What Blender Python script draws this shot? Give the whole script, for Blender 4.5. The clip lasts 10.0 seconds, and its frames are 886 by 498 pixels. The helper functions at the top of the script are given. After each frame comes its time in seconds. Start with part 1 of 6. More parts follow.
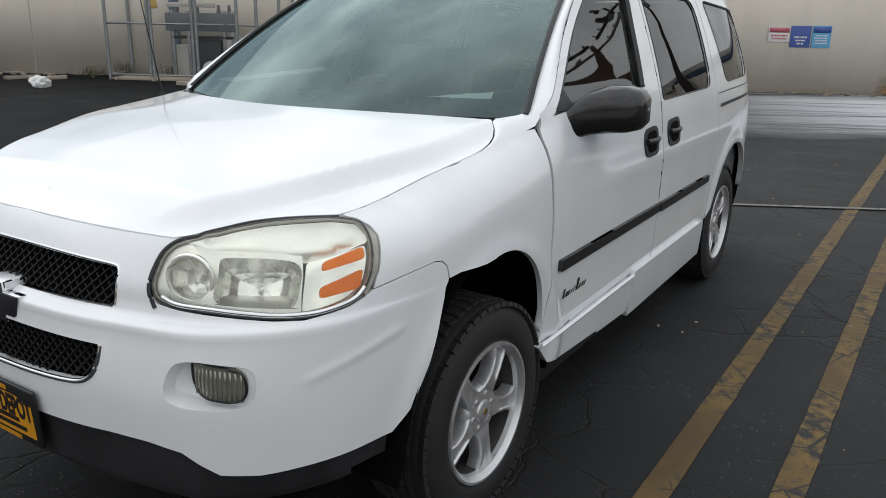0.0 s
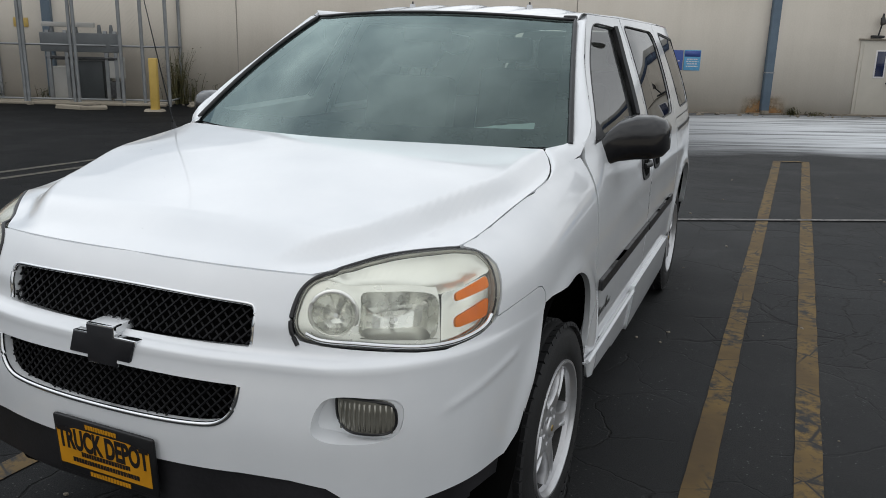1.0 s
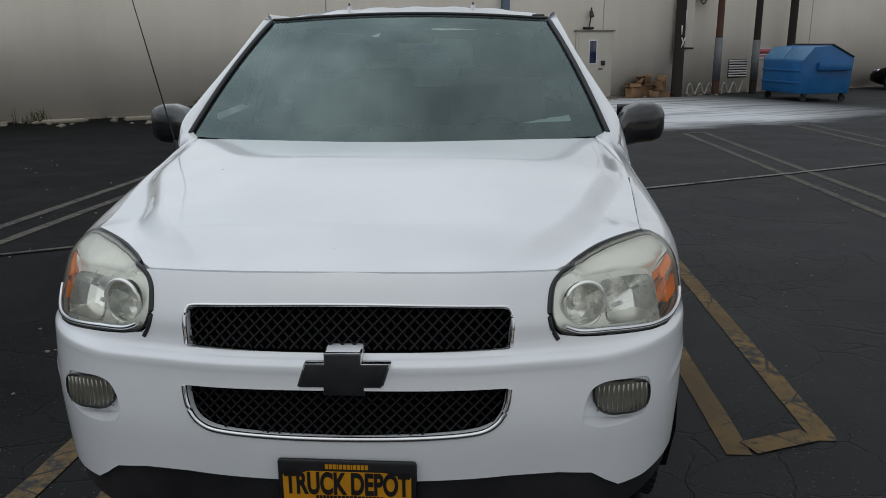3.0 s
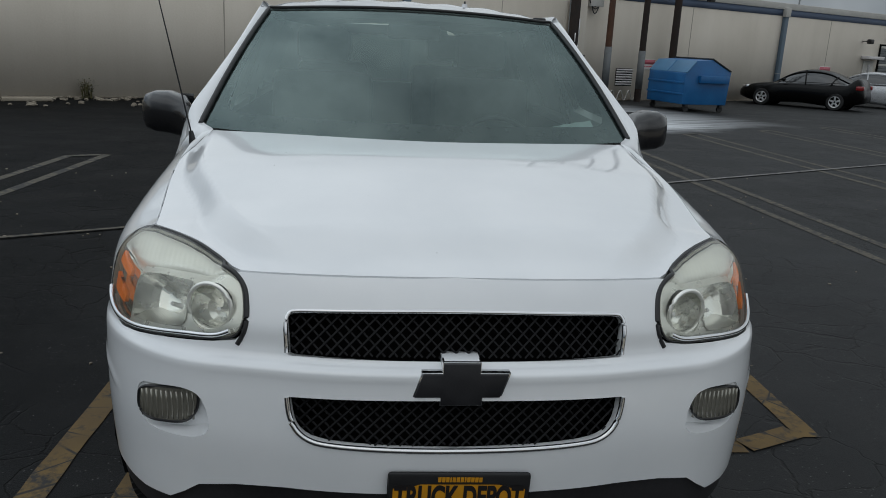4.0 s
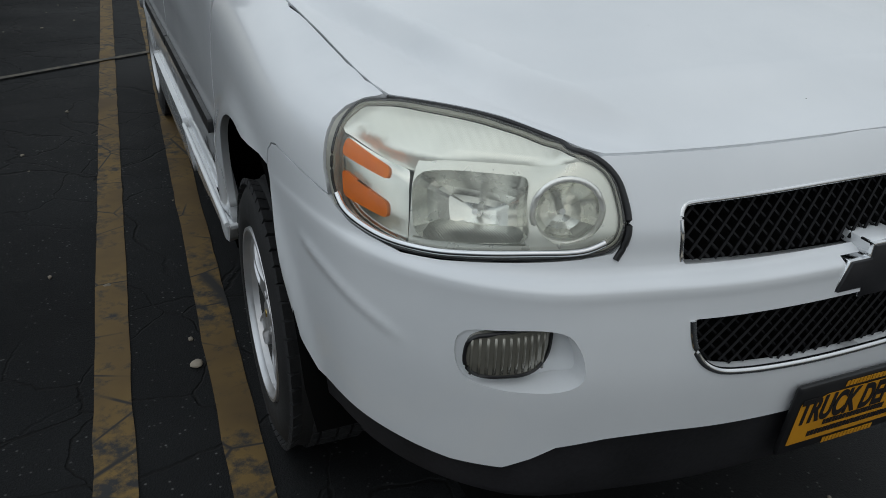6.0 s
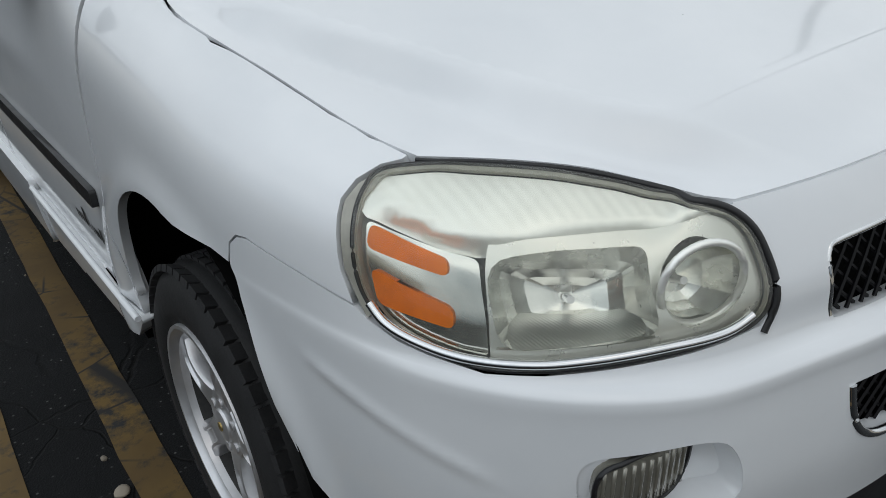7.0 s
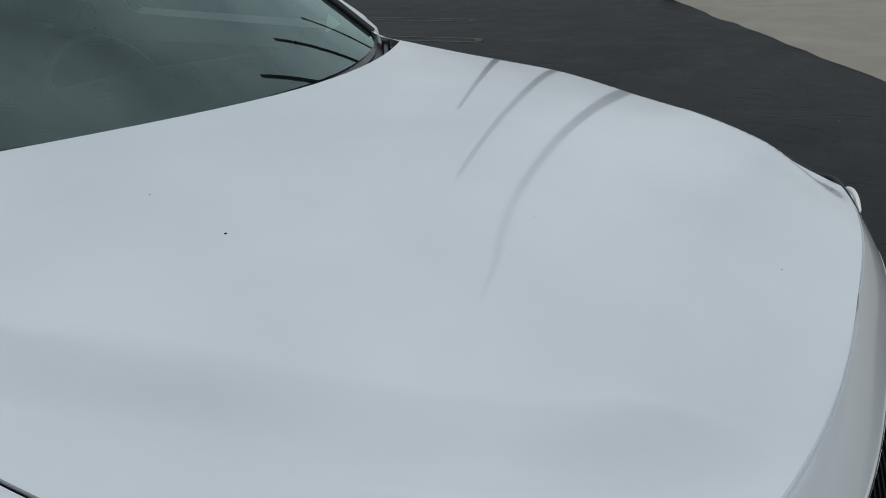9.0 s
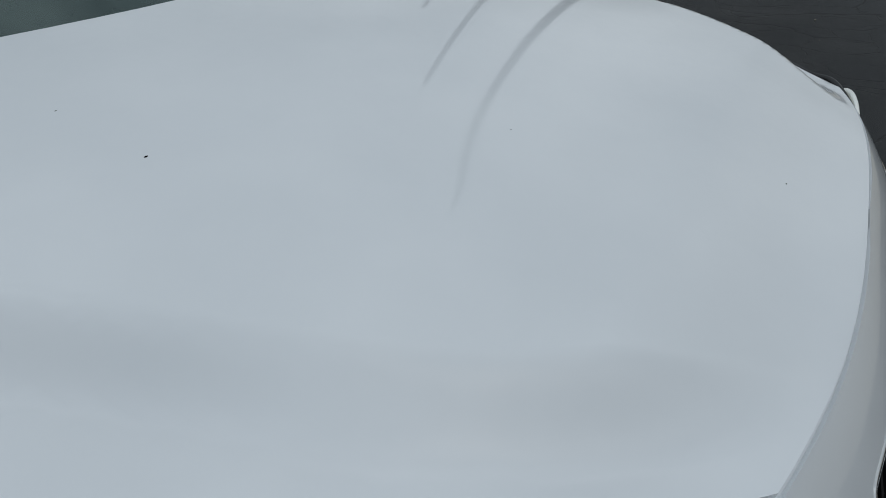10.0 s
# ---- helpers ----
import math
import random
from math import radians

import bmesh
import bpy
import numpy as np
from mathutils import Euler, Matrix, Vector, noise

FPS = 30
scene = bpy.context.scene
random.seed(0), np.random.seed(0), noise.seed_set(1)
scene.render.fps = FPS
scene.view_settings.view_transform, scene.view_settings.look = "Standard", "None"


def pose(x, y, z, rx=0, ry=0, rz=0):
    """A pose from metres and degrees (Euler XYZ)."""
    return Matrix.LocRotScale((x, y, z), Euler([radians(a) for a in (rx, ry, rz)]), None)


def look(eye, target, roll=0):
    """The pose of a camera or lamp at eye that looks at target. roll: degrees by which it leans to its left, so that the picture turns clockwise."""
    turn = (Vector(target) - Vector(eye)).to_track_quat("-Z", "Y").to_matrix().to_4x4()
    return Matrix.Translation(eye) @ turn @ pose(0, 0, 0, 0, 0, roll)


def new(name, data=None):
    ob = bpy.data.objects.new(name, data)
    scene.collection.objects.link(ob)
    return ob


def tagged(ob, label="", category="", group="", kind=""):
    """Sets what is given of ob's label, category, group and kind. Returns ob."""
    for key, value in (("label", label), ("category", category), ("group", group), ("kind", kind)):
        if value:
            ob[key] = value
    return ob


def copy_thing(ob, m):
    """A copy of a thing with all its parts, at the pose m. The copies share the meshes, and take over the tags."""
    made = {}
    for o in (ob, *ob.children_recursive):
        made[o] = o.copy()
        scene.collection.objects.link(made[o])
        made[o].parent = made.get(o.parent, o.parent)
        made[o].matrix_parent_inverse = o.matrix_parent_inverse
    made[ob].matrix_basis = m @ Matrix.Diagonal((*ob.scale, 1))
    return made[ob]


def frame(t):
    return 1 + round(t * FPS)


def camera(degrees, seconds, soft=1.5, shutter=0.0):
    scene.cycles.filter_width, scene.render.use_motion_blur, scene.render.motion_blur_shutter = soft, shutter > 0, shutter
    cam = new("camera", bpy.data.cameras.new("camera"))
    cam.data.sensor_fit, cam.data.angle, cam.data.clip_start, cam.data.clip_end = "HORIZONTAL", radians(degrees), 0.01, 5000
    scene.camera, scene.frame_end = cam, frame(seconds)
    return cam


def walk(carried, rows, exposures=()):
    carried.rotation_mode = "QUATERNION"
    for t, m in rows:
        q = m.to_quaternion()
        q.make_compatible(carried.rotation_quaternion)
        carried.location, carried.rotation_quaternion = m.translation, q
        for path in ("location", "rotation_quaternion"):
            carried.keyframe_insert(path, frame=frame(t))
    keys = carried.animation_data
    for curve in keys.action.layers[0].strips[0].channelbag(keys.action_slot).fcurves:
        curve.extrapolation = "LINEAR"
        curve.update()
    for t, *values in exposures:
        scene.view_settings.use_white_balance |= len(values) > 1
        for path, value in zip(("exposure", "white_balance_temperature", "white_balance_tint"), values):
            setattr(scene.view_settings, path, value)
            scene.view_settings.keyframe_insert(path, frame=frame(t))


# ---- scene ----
from mathutils.geometry import delaunay_2d_cdt as delaunay

PATH = [
    (0.0, (1.902, -0.914, 1.491), (0.886, 0.715, 0.930), 1.06),
    (0.5, (1.666, -1.014, 1.498), (0.747, 0.674, 0.943), 2.76),
    (1.0, (1.415, -1.253, 1.524), (0.671, 0.533, 1.016), 1.49),
    (1.5, (1.192, -1.390, 1.511), (0.550, 0.441, 1.025), 3.51),
    (2.0, (0.901, -1.437, 1.512), (0.417, 0.435, 1.001), 3.19),
    (2.5, (0.595, -1.513, 1.510), (0.316, 0.395, 0.978), 3.23),
    (2.7, (0.468, -1.566, 1.520), (0.266, 0.357, 1.008), 1.27),
    (3.8, (-0.125, -1.532, 1.515), (0.059, 0.397, 1.018), 2.24),
    (4.0, (-0.240, -1.499, 1.517), (-0.011, 0.422, 1.011), 2.91),
    (4.5, (-0.574, -1.446, 1.529), (-0.153, 0.454, 1.068), 1.18),
    (5.0, (-0.817, -1.256, 1.468), (-0.299, 0.574, 0.851), 3.78),
    (5.5, (-1.003, -0.957, 1.477), (-0.425, 0.781, 0.675), 2.27),
    (5.7, (-1.077, -0.858, 1.450), (-0.442, 0.836, 0.597), 2.72),
    (6.8, (-1.285, -0.330, 1.396), (-0.302, 1.086, 0.383), -1.43),
    (7.0, (-1.248, -0.229, 1.402), (-0.182, 1.162, 0.438), -1.37),
    (7.5, (-1.177, -0.046, 1.396), (0.110, 1.173, 0.469), -0.36),
    (8.0, (-1.097, 0.140, 1.431), (0.395, 1.124, 0.533), -1.25),
    (8.5, (-1.039, 0.173, 1.433), (0.566, 1.082, 0.660), -0.65),
    (9.0, (-1.018, 0.193, 1.438), (0.608, 1.089, 0.694), -1.56),
    (9.5, (-1.021, 0.206, 1.421), (0.588, 1.057, 0.592), -1.31),
    (10.0, (-0.918, 0.241, 1.405), (0.652, 1.030, 0.451), -1.81),
]
EXPOSURES = [(0.0, 0.39, 6430, 10), (0.7, 0.27, 6400, 10), (1.5, 0.03, 6400, 10), (2.5, -0.23, 6300, 10), (4.0, -0.28, 6170, 7), (5.5, -0.34, 6130, 6.5), (7.0, -0.02, 6250, 8), (7.6, -0.09, 6230, 8), (8.5, -0.37, 6040, 6), (10.0, -0.58, 5980, 5.5)]
cam = camera(58.5, 10.0, soft=0.9)
walk(cam, [(t, look(eye, target, roll)) for t, eye, target, roll in PATH], exposures=EXPOSURES)

# ---------------------------------------------------------------- sky and sun
world = bpy.data.worlds.new("overcast_sky")
scene.world = world
world.use_nodes = True
wn = world.node_tree.nodes
wl = world.node_tree.links
bg = wn["Background"]
sky = wn.new("ShaderNodeTexSky")
sky.sky_type = "NISHITA"
sky.sun_disc = False
sky.sun_elevation = radians(58)
sky.sun_rotation = radians(200)
sky.dust_density = 6.0
sky.air_density = 1.0
# a cloud layer hides most of the blue
coord = wn.new("ShaderNodeTexCoord")
clouds = wn.new("ShaderNodeTexNoise")
clouds.inputs["Scale"].default_value = 2.6
clouds.inputs["Detail"].default_value = 5.0
clouds.inputs["Roughness"].default_value = 0.55
ramp = wn.new("ShaderNodeValToRGB")
ramp.color_ramp.elements[0].position = 0.36
ramp.color_ramp.elements[0].color = (3.2, 3.75, 4.3, 1)
ramp.color_ramp.elements[1].position = 0.64
ramp.color_ramp.elements[1].color = (9.9, 10.3, 10.6, 1)
cover = wn.new("ShaderNodeMixRGB")
cover.inputs["Fac"].default_value = 0.88
wl.new(coord.outputs["Generated"], clouds.inputs["Vector"])
wl.new(clouds.outputs["Fac"], ramp.inputs["Fac"])
wl.new(sky.outputs["Color"], cover.inputs["Color1"])
wl.new(ramp.outputs["Color"], cover.inputs["Color2"])
# an overcast sky is darker towards the horizon
axes = wn.new("ShaderNodeSeparateXYZ")
rise = wn.new("ShaderNodeMapRange")
rise.inputs["From Min"].default_value, rise.inputs["From Max"].default_value = 0.0, 0.75
rise.inputs["To Min"].default_value, rise.inputs["To Max"].default_value = 0.62, 1.12
shade = wn.new("ShaderNodeVectorMath")
shade.operation = "SCALE"
wl.new(coord.outputs["Generated"], axes.inputs[0])
wl.new(axes.outputs["Z"], rise.inputs["Value"])
wl.new(cover.outputs["Color"], shade.inputs[0])
wl.new(rise.outputs["Result"], shade.inputs["Scale"])
# the cloud is thinner round the hidden sun
glow = wn.new("ShaderNodeVectorMath")
glow.operation = "DOT_PRODUCT"
glow.inputs[1].default_value = (-0.80, 0.30, 0.52)
thin = wn.new("ShaderNodeMapRange")
thin.inputs["From Min"].default_value, thin.inputs["From Max"].default_value = 0.45, 1.0
thin.inputs["To Min"].default_value, thin.inputs["To Max"].default_value = 0.92, 1.72
bright = wn.new("ShaderNodeVectorMath")
bright.operation = "SCALE"
wl.new(coord.outputs["Generated"], glow.inputs[0])
wl.new(glow.outputs["Value"], thin.inputs["Value"])
wl.new(shade.outputs[0], bright.inputs[0])
wl.new(thin.outputs["Result"], bright.inputs["Scale"])
wl.new(bright.outputs[0], bg.inputs["Color"])
bg.inputs["Strength"].default_value = 0.078

sun_data = bpy.data.lights.new("sun", "SUN")
sun_data.energy = 1.0
sun_data.angle = radians(165)
sun_data.color = (1.0, 0.97, 0.92)
sun = new("sun", sun_data)
sun.rotation_euler = (radians(16), 0, radians(100))


# ---------------------------------------------------------------- materials
class Nodes:
    """Short hand for building a node material."""
    def __init__(self, name):
        self.mat = bpy.data.materials.new(name)
        self.mat.use_nodes = True
        self.tree = self.mat.node_tree
        self.bsdf = self.tree.nodes["Principled BSDF"]
        self.pos = None

    def add(self, kind, **values):
        node = self.tree.nodes.new(kind)
        for key, value in values.items():
            node.inputs[key.replace("_", " ")].default_value = value
        return node

    def link(self, a, b):
        self.tree.links.new(a, b)

    def place(self):
        if self.pos is None:
            self.pos = self.add("ShaderNodeTexCoord").outputs["Object"]
        return self.pos

    def noise(self, scale, detail=4.0, rough=0.55, stretch=None):
        n = self.add("ShaderNodeTexNoise", Scale=scale, Detail=detail, Roughness=rough)
        src = self.place()
        if stretch:
            m = self.add("ShaderNodeMapping", Scale=stretch)
            self.link(src, m.inputs["Vector"])
            src = m.outputs["Vector"]
        self.link(src, n.inputs["Vector"])
        return n.outputs["Fac"]

    def ramp(self, fac, stops):
        r = self.add("ShaderNodeValToRGB")
        el = r.color_ramp.elements
        el[0].position, el[0].color = stops[0][0], (*stops[0][1], 1)
        el[1].position, el[1].color = stops[-1][0], (*stops[-1][1], 1)
        for at, c in stops[1:-1]:
            e = el.new(at)
            e.color = (*c, 1)
        self.link(fac, r.inputs["Fac"])
        return r.outputs["Color"]

    def step(self, fac, a, b, lo=0.0, hi=1.0):
        m = self.add("ShaderNodeMapRange")
        m.inputs["From Min"].default_value, m.inputs["From Max"].default_value = a, b
        m.inputs["To Min"].default_value, m.inputs["To Max"].default_value = lo, hi
        self.link(fac, m.inputs["Value"])
        return m.outputs["Result"]

    def calc(self, op, a, b=0.0):
        m = self.add("ShaderNodeMath")
        m.operation = op
        for i, v in ((0, a), (1, b)):
            if hasattr(v, "links"):
                self.link(v, m.inputs[i])
            else:
                m.inputs[i].default_value = v
        return m.outputs[0]

    def mix(self, fac, a, b):
        m = self.add("ShaderNodeMixRGB")
        for key, v in (("Fac", fac), ("Color1", a), ("Color2", b)):
            if hasattr(v, "links"):
                self.link(v, m.inputs[key])
            else:
                m.inputs[key].default_value = v if key == "Fac" else (*v, 1)
        return m.outputs["Color"]

    def bump(self, height, strength, distance):
        b = self.add("ShaderNodeBump", Strength=strength, Distance=distance)
        self.link(height, b.inputs["Height"])
        self.link(b.outputs["Normal"], self.bsdf.inputs["Normal"])

    def set(self, **values):
        for key, v in values.items():
            socket = self.bsdf.inputs[key.replace("_", " ")]
            if hasattr(v, "links"):
                self.link(v, socket)
            else:
                socket.default_value = (*v, 1) if isinstance(v, tuple) and len(v) == 3 else v
        return self


def varied(name, dark, light, rough=0.6, scale=8.0, fine=90.0, bump=0.15, depth=0.002, metal=0.0, spec=0.5):
    """Two colours mixed at two scales, with a fine relief."""
    n = Nodes(name)
    big, small = n.noise(scale), n.noise(fine, 3.0)
    fac = n.calc("ADD", n.calc("MULTIPLY", big, 0.65), n.calc("MULTIPLY", small, 0.35))
    n.set(Base_Color=n.ramp(fac, [(0.33, dark), (0.67, light)]), Metallic=metal)
    n.set(Roughness=n.step(big, 0.3, 0.7, max(rough - 0.08, 0.02), min(rough + 0.08, 1.0)))
    n.bsdf.inputs["Specular IOR Level"].default_value = spec
    n.bump(small, bump, depth)
    return n.mat


def make_paint():
    n = Nodes("white_car_paint")
    film = n.noise(3.5, 5.0)
    dust = n.noise(60.0, 2.0)
    low = n.add("ShaderNodeSeparateXYZ")
    n.link(n.place(), low.inputs[0])
    c = n.ramp(film, [(0.3, (0.74, 0.76, 0.78)), (0.7, (0.80, 0.815, 0.83))])
    n.set(Base_Color=c, Roughness=n.step(dust, 0.3, 0.7, 0.30, 0.40))
    n.set(Coat_Weight=1.0, Coat_Roughness=n.step(film, 0.3, 0.7, 0.03, 0.09))
    return n.mat


def make_asphalt():
    n = Nodes("worn_asphalt")
    grain, patch, broad = n.noise(160.0, 3.0, 0.7), n.noise(1.3, 6.0, 0.6), n.noise(0.22, 4.0)
    stretch = n.noise(0.55, 5.0, 0.6, (0.5, 2.4, 1.0))
    fac = n.calc("ADD", n.calc("ADD", n.calc("MULTIPLY", grain, 0.3), n.calc("MULTIPLY", patch, 0.3)), n.calc("ADD", n.calc("MULTIPLY", broad, 0.2), n.calc("MULTIPLY", stretch, 0.2)))
    base = n.ramp(fac, [(0.37, (0.0008, 0.0010, 0.0013)), (0.5, (0.0046, 0.0053, 0.0060)), (0.63, (0.027, 0.029, 0.031))])
    # shading put into the asphalt's colour: darker towards -X, edge broken by noise
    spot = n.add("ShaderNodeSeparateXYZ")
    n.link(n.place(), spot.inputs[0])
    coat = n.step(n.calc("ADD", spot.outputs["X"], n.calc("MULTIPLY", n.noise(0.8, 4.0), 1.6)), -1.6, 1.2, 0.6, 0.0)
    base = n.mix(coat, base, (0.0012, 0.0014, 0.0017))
    # small pale stones
    chips = n.add("ShaderNodeTexVoronoi", Scale=38.0)
    n.link(n.place(), chips.inputs["Vector"])
    pale = n.calc("MULTIPLY", n.step(chips.outputs["Distance"], 0.16, 0.06), n.step(n.noise(2.2, 3.0), 0.40, 0.56))
    base = n.mix(n.calc("MULTIPLY", pale, 0.75), base, (0.16, 0.16, 0.155))
    # cracks: warped cell borders, broken up
    warp = n.add("ShaderNodeTexNoise", Scale=1.6, Detail=5.0)
    n.link(n.place(), warp.inputs["Vector"])
    shift = n.add("ShaderNodeVectorMath")
    shift.operation = "MULTIPLY_ADD"
    shift.inputs[1].default_value = (0.55, 0.55, 0.0)
    n.link(warp.outputs["Color"], shift.inputs[0])
    n.link(n.place(), shift.inputs[2])
    cells = n.add("ShaderNodeTexVoronoi", Scale=0.75)
    cells.feature = "DISTANCE_TO_EDGE"
    n.link(shift.outputs[0], cells.inputs["Vector"])
    gate = n.step(n.noise(0.9, 3.0), 0.44, 0.54)
    fine = n.add("ShaderNodeTexVoronoi", Scale=2.9)
    fine.feature = "DISTANCE_TO_EDGE"
    n.link(shift.outputs[0], fine.inputs["Vector"])
    gate2 = n.step(n.noise(0.7, 3.0), 0.43, 0.52)
    crack = n.calc("MAXIMUM", n.calc("MULTIPLY", n.step(cells.outputs["Distance"], 0.007, 0.002), gate), n.calc("MULTIPLY", n.step(fine.outputs["Distance"], 0.018, 0.005), gate2))
    base = n.mix(crack, base, (0.0022, 0.0022, 0.0022))
    # dried white wash in front of the building, in streaks along the wall
    sep = n.add("ShaderNodeMapping")
    sep.vector_type = "TEXTURE"
    sep.inputs["Location"].default_value = (0, 19.2, 0)
    sep.inputs["Rotation"].default_value = (0, 0, math.atan(0.5))
    n.link(n.place(), sep.inputs["Vector"])
    axes = n.add("ShaderNodeSeparateXYZ")
    n.link(sep.outputs["Vector"], axes.inputs[0])
    along, off = axes.outputs["X"], axes.outputs["Y"]
    wob = n.calc("MULTIPLY", n.calc("SUBTRACT", n.noise(0.35, 4.0), 0.5), 2.6)
    off2 = n.calc("ADD", off, wob)
    band = n.calc("MULTIPLY", n.step(off2, -7.6, -6.6), n.step(off2, 0.6, -1.4))
    zone = n.calc("MULTIPLY", n.step(along, -5.0, 0.5), n.step(along, 8.0, 4.0))
    m2 = n.add("ShaderNodeMapping", Scale=(0.25, 3.2, 1.0))
    n.link(sep.outputs["Vector"], m2.inputs["Vector"])
    st = n.add("ShaderNodeTexNoise", Scale=1.0, Detail=5.0, Roughness=0.65)
    n.link(m2.outputs["Vector"], st.inputs["Vector"])
    wash = n.calc("MULTIPLY", n.calc("MULTIPLY", band, zone), n.step(st.outputs["Fac"], 0.30, 0.52))
    base = n.mix(n.calc("MULTIPLY", wash, 0.95), base, (0.62, 0.64, 0.66))
    # specular drops along with the painted darkening towards -X
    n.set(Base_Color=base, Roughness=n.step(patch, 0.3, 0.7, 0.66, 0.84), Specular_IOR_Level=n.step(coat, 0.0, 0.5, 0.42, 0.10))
    h = n.calc("SUBTRACT", grain, n.calc("MULTIPLY", crack, 2.0))
    n.bump(h, 0.55, 0.006)
    return n.mat


def make_line_paint(name, dark, light, worn):
    """Old traffic paint: worn through to the asphalt in places and cut by cracks."""
    n = Nodes(name)
    a, b = n.noise(14.0, 6.0, 0.7), n.noise(2.0, 4.0)
    c = n.ramp(b, [(0.35, dark), (0.65, light)])
    wear = n.calc("ADD", n.calc("MULTIPLY", a, 0.6), n.calc("MULTIPLY", b, 0.4))
    c = n.mix(n.step(wear, worn, worn + 0.1), c, (0.014, 0.0145, 0.015))
    vor = n.add("ShaderNodeTexVoronoi", Scale=3.6)
    vor.feature = "DISTANCE_TO_EDGE"
    n.link(n.place(), vor.inputs["Vector"])
    c = n.mix(n.calc("MULTIPLY", n.step(vor.outputs["Distance"], 0.020, 0.006), n.step(b, 0.42, 0.50)), c, (0.012, 0.011, 0.010))
    n.set(Base_Color=c, Roughness=0.75)
    n.bump(a, 0.4, 0.003)
    return n.mat


def make_wall_paint():
    n = Nodes("beige_painted_concrete")
    a, b, c = n.noise(0.5, 5.0), n.noise(26.0, 4.0), n.noise(0.9, 5.0, 0.6, (1.6, 1.6, 0.12))
    fac = n.calc("ADD", n.calc("MULTIPLY", a, 0.45), n.calc("ADD", n.calc("MULTIPLY", b, 0.2), n.calc("MULTIPLY", c, 0.35)))
    n.set(Base_Color=n.ramp(fac, [(0.33, (0.52, 0.475, 0.405)), (0.5, (0.60, 0.55, 0.475)), (0.68, (0.66, 0.61, 0.535))]), Roughness=0.85)
    n.bump(b, 0.35, 0.006)
    return n.mat


def glassy(name, tint, rough=0.0, ior=1.45, sheen=(1, 1, 1)):
    """Thin pane: clear straight through, with the true mirror reflection of glass."""
    mat = bpy.data.materials.new(name)
    mat.use_nodes = True
    t = mat.node_tree
    t.nodes.remove(t.nodes["Principled BSDF"])
    out = t.nodes["Material Output"]
    clear, gloss, mixer, fres = (t.nodes.new(k) for k in ("ShaderNodeBsdfTransparent", "ShaderNodeBsdfGlossy", "ShaderNodeMixShader", "ShaderNodeFresnel"))
    clear.inputs["Color"].default_value = (*tint, 1)
    gloss.inputs["Roughness"].default_value = rough
    gloss.inputs["Color"].default_value = (*sheen, 1)
    fres.inputs["IOR"].default_value = ior
    t.links.new(fres.outputs[0], mixer.inputs[0])
    t.links.new(clear.outputs[0], mixer.inputs[1])
    t.links.new(gloss.outputs[0], mixer.inputs[2])
    t.links.new(mixer.outputs[0], out.inputs["Surface"])
    return mat


def plain(name, colour, rough=0.5, metal=0.0, coat=0.0, scale=30.0, spread=0.12):
    """One colour with slight variation of tone and gloss."""
    n = Nodes(name)
    f = n.noise(scale, 4.0)
    lo = tuple(v * (1 - spread) for v in colour)
    hi = tuple(min(v * (1 + spread), 1.0) for v in colour)
    n.set(Base_Color=n.ramp(f, [(0.3, lo), (0.7, hi)]), Metallic=metal, Coat_Weight=coat)
    n.set(Roughness=n.step(f, 0.3, 0.7, max(rough - 0.05, 0.02), min(rough + 0.05, 1.0)))
    return n.mat


PAINT = make_paint()
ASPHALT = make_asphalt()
YELLOW_LINE = make_line_paint("faded_yellow_line_paint", (0.070, 0.041, 0.010), (0.160, 0.098, 0.022), 0.50)
FADED_LINE = make_line_paint("nearly_gone_yellow_line_paint", (0.06, 0.052, 0.038), (0.12, 0.10, 0.065), 0.46)
WHITE_LINE = make_line_paint("faded_white_line_paint", (0.13, 0.125, 0.12), (0.22, 0.21, 0.20), 0.50)
WALL = make_wall_paint()
BLACK = plain("black_trim_plastic", (0.011, 0.011, 0.012), 0.42)
BLACK_GLOSS = plain("gloss_black_mirror_shell", (0.010, 0.010, 0.011), 0.22, coat=0.4)
SATIN = varied("weathered_dark_bumper_plastic", (0.012, 0.012, 0.013), (0.026, 0.025, 0.028), 0.5, 6, 120, spec=0.35)
FRIT = plain("black_glass_border", (0.010, 0.010, 0.011), 0.3)
# near-black for hollows and gaps, their shade put into the colour; flecks too
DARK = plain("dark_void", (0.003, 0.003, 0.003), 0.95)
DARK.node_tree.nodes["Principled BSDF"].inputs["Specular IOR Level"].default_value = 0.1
CHROME = plain("chrome_trim", (0.72, 0.73, 0.74), 0.10, 1.0, spread=0.03)
ALLOY = plain("painted_silver_alloy", (0.60, 0.60, 0.61), 0.34, 0.75, spread=0.06)
RUBBER = varied("tyre_rubber", (0.006, 0.006, 0.006), (0.015, 0.015, 0.016), 0.72, 14, 160, 0.3, 0.002)
TREAD = varied("worn_tread_rubber", (0.008, 0.008, 0.009), (0.021, 0.021, 0.022), 0.8, 20, 160, 0.3, 0.002)
WINDSHIELD = glassy("green_windshield_glass", (0.58, 0.70, 0.66), 0.0, 1.93, (0.80, 1.0, 0.97))
TINTED = glassy("dark_tinted_glass", (0.10, 0.11, 0.115), 0.0, 1.5)
CLEAR_SIDE = glassy("green_side_glass", (0.42, 0.49, 0.46), 0.0, 1.48)
INTERIOR = varied("grey_interior_plastic", (0.06, 0.065, 0.07), (0.09, 0.095, 0.10), 0.7, 3, 30, 0.02)
DASH = varied("black_dash_plastic", (0.008, 0.008, 0.010), (0.016, 0.016, 0.019), 0.6, 3, 30, 0.02)
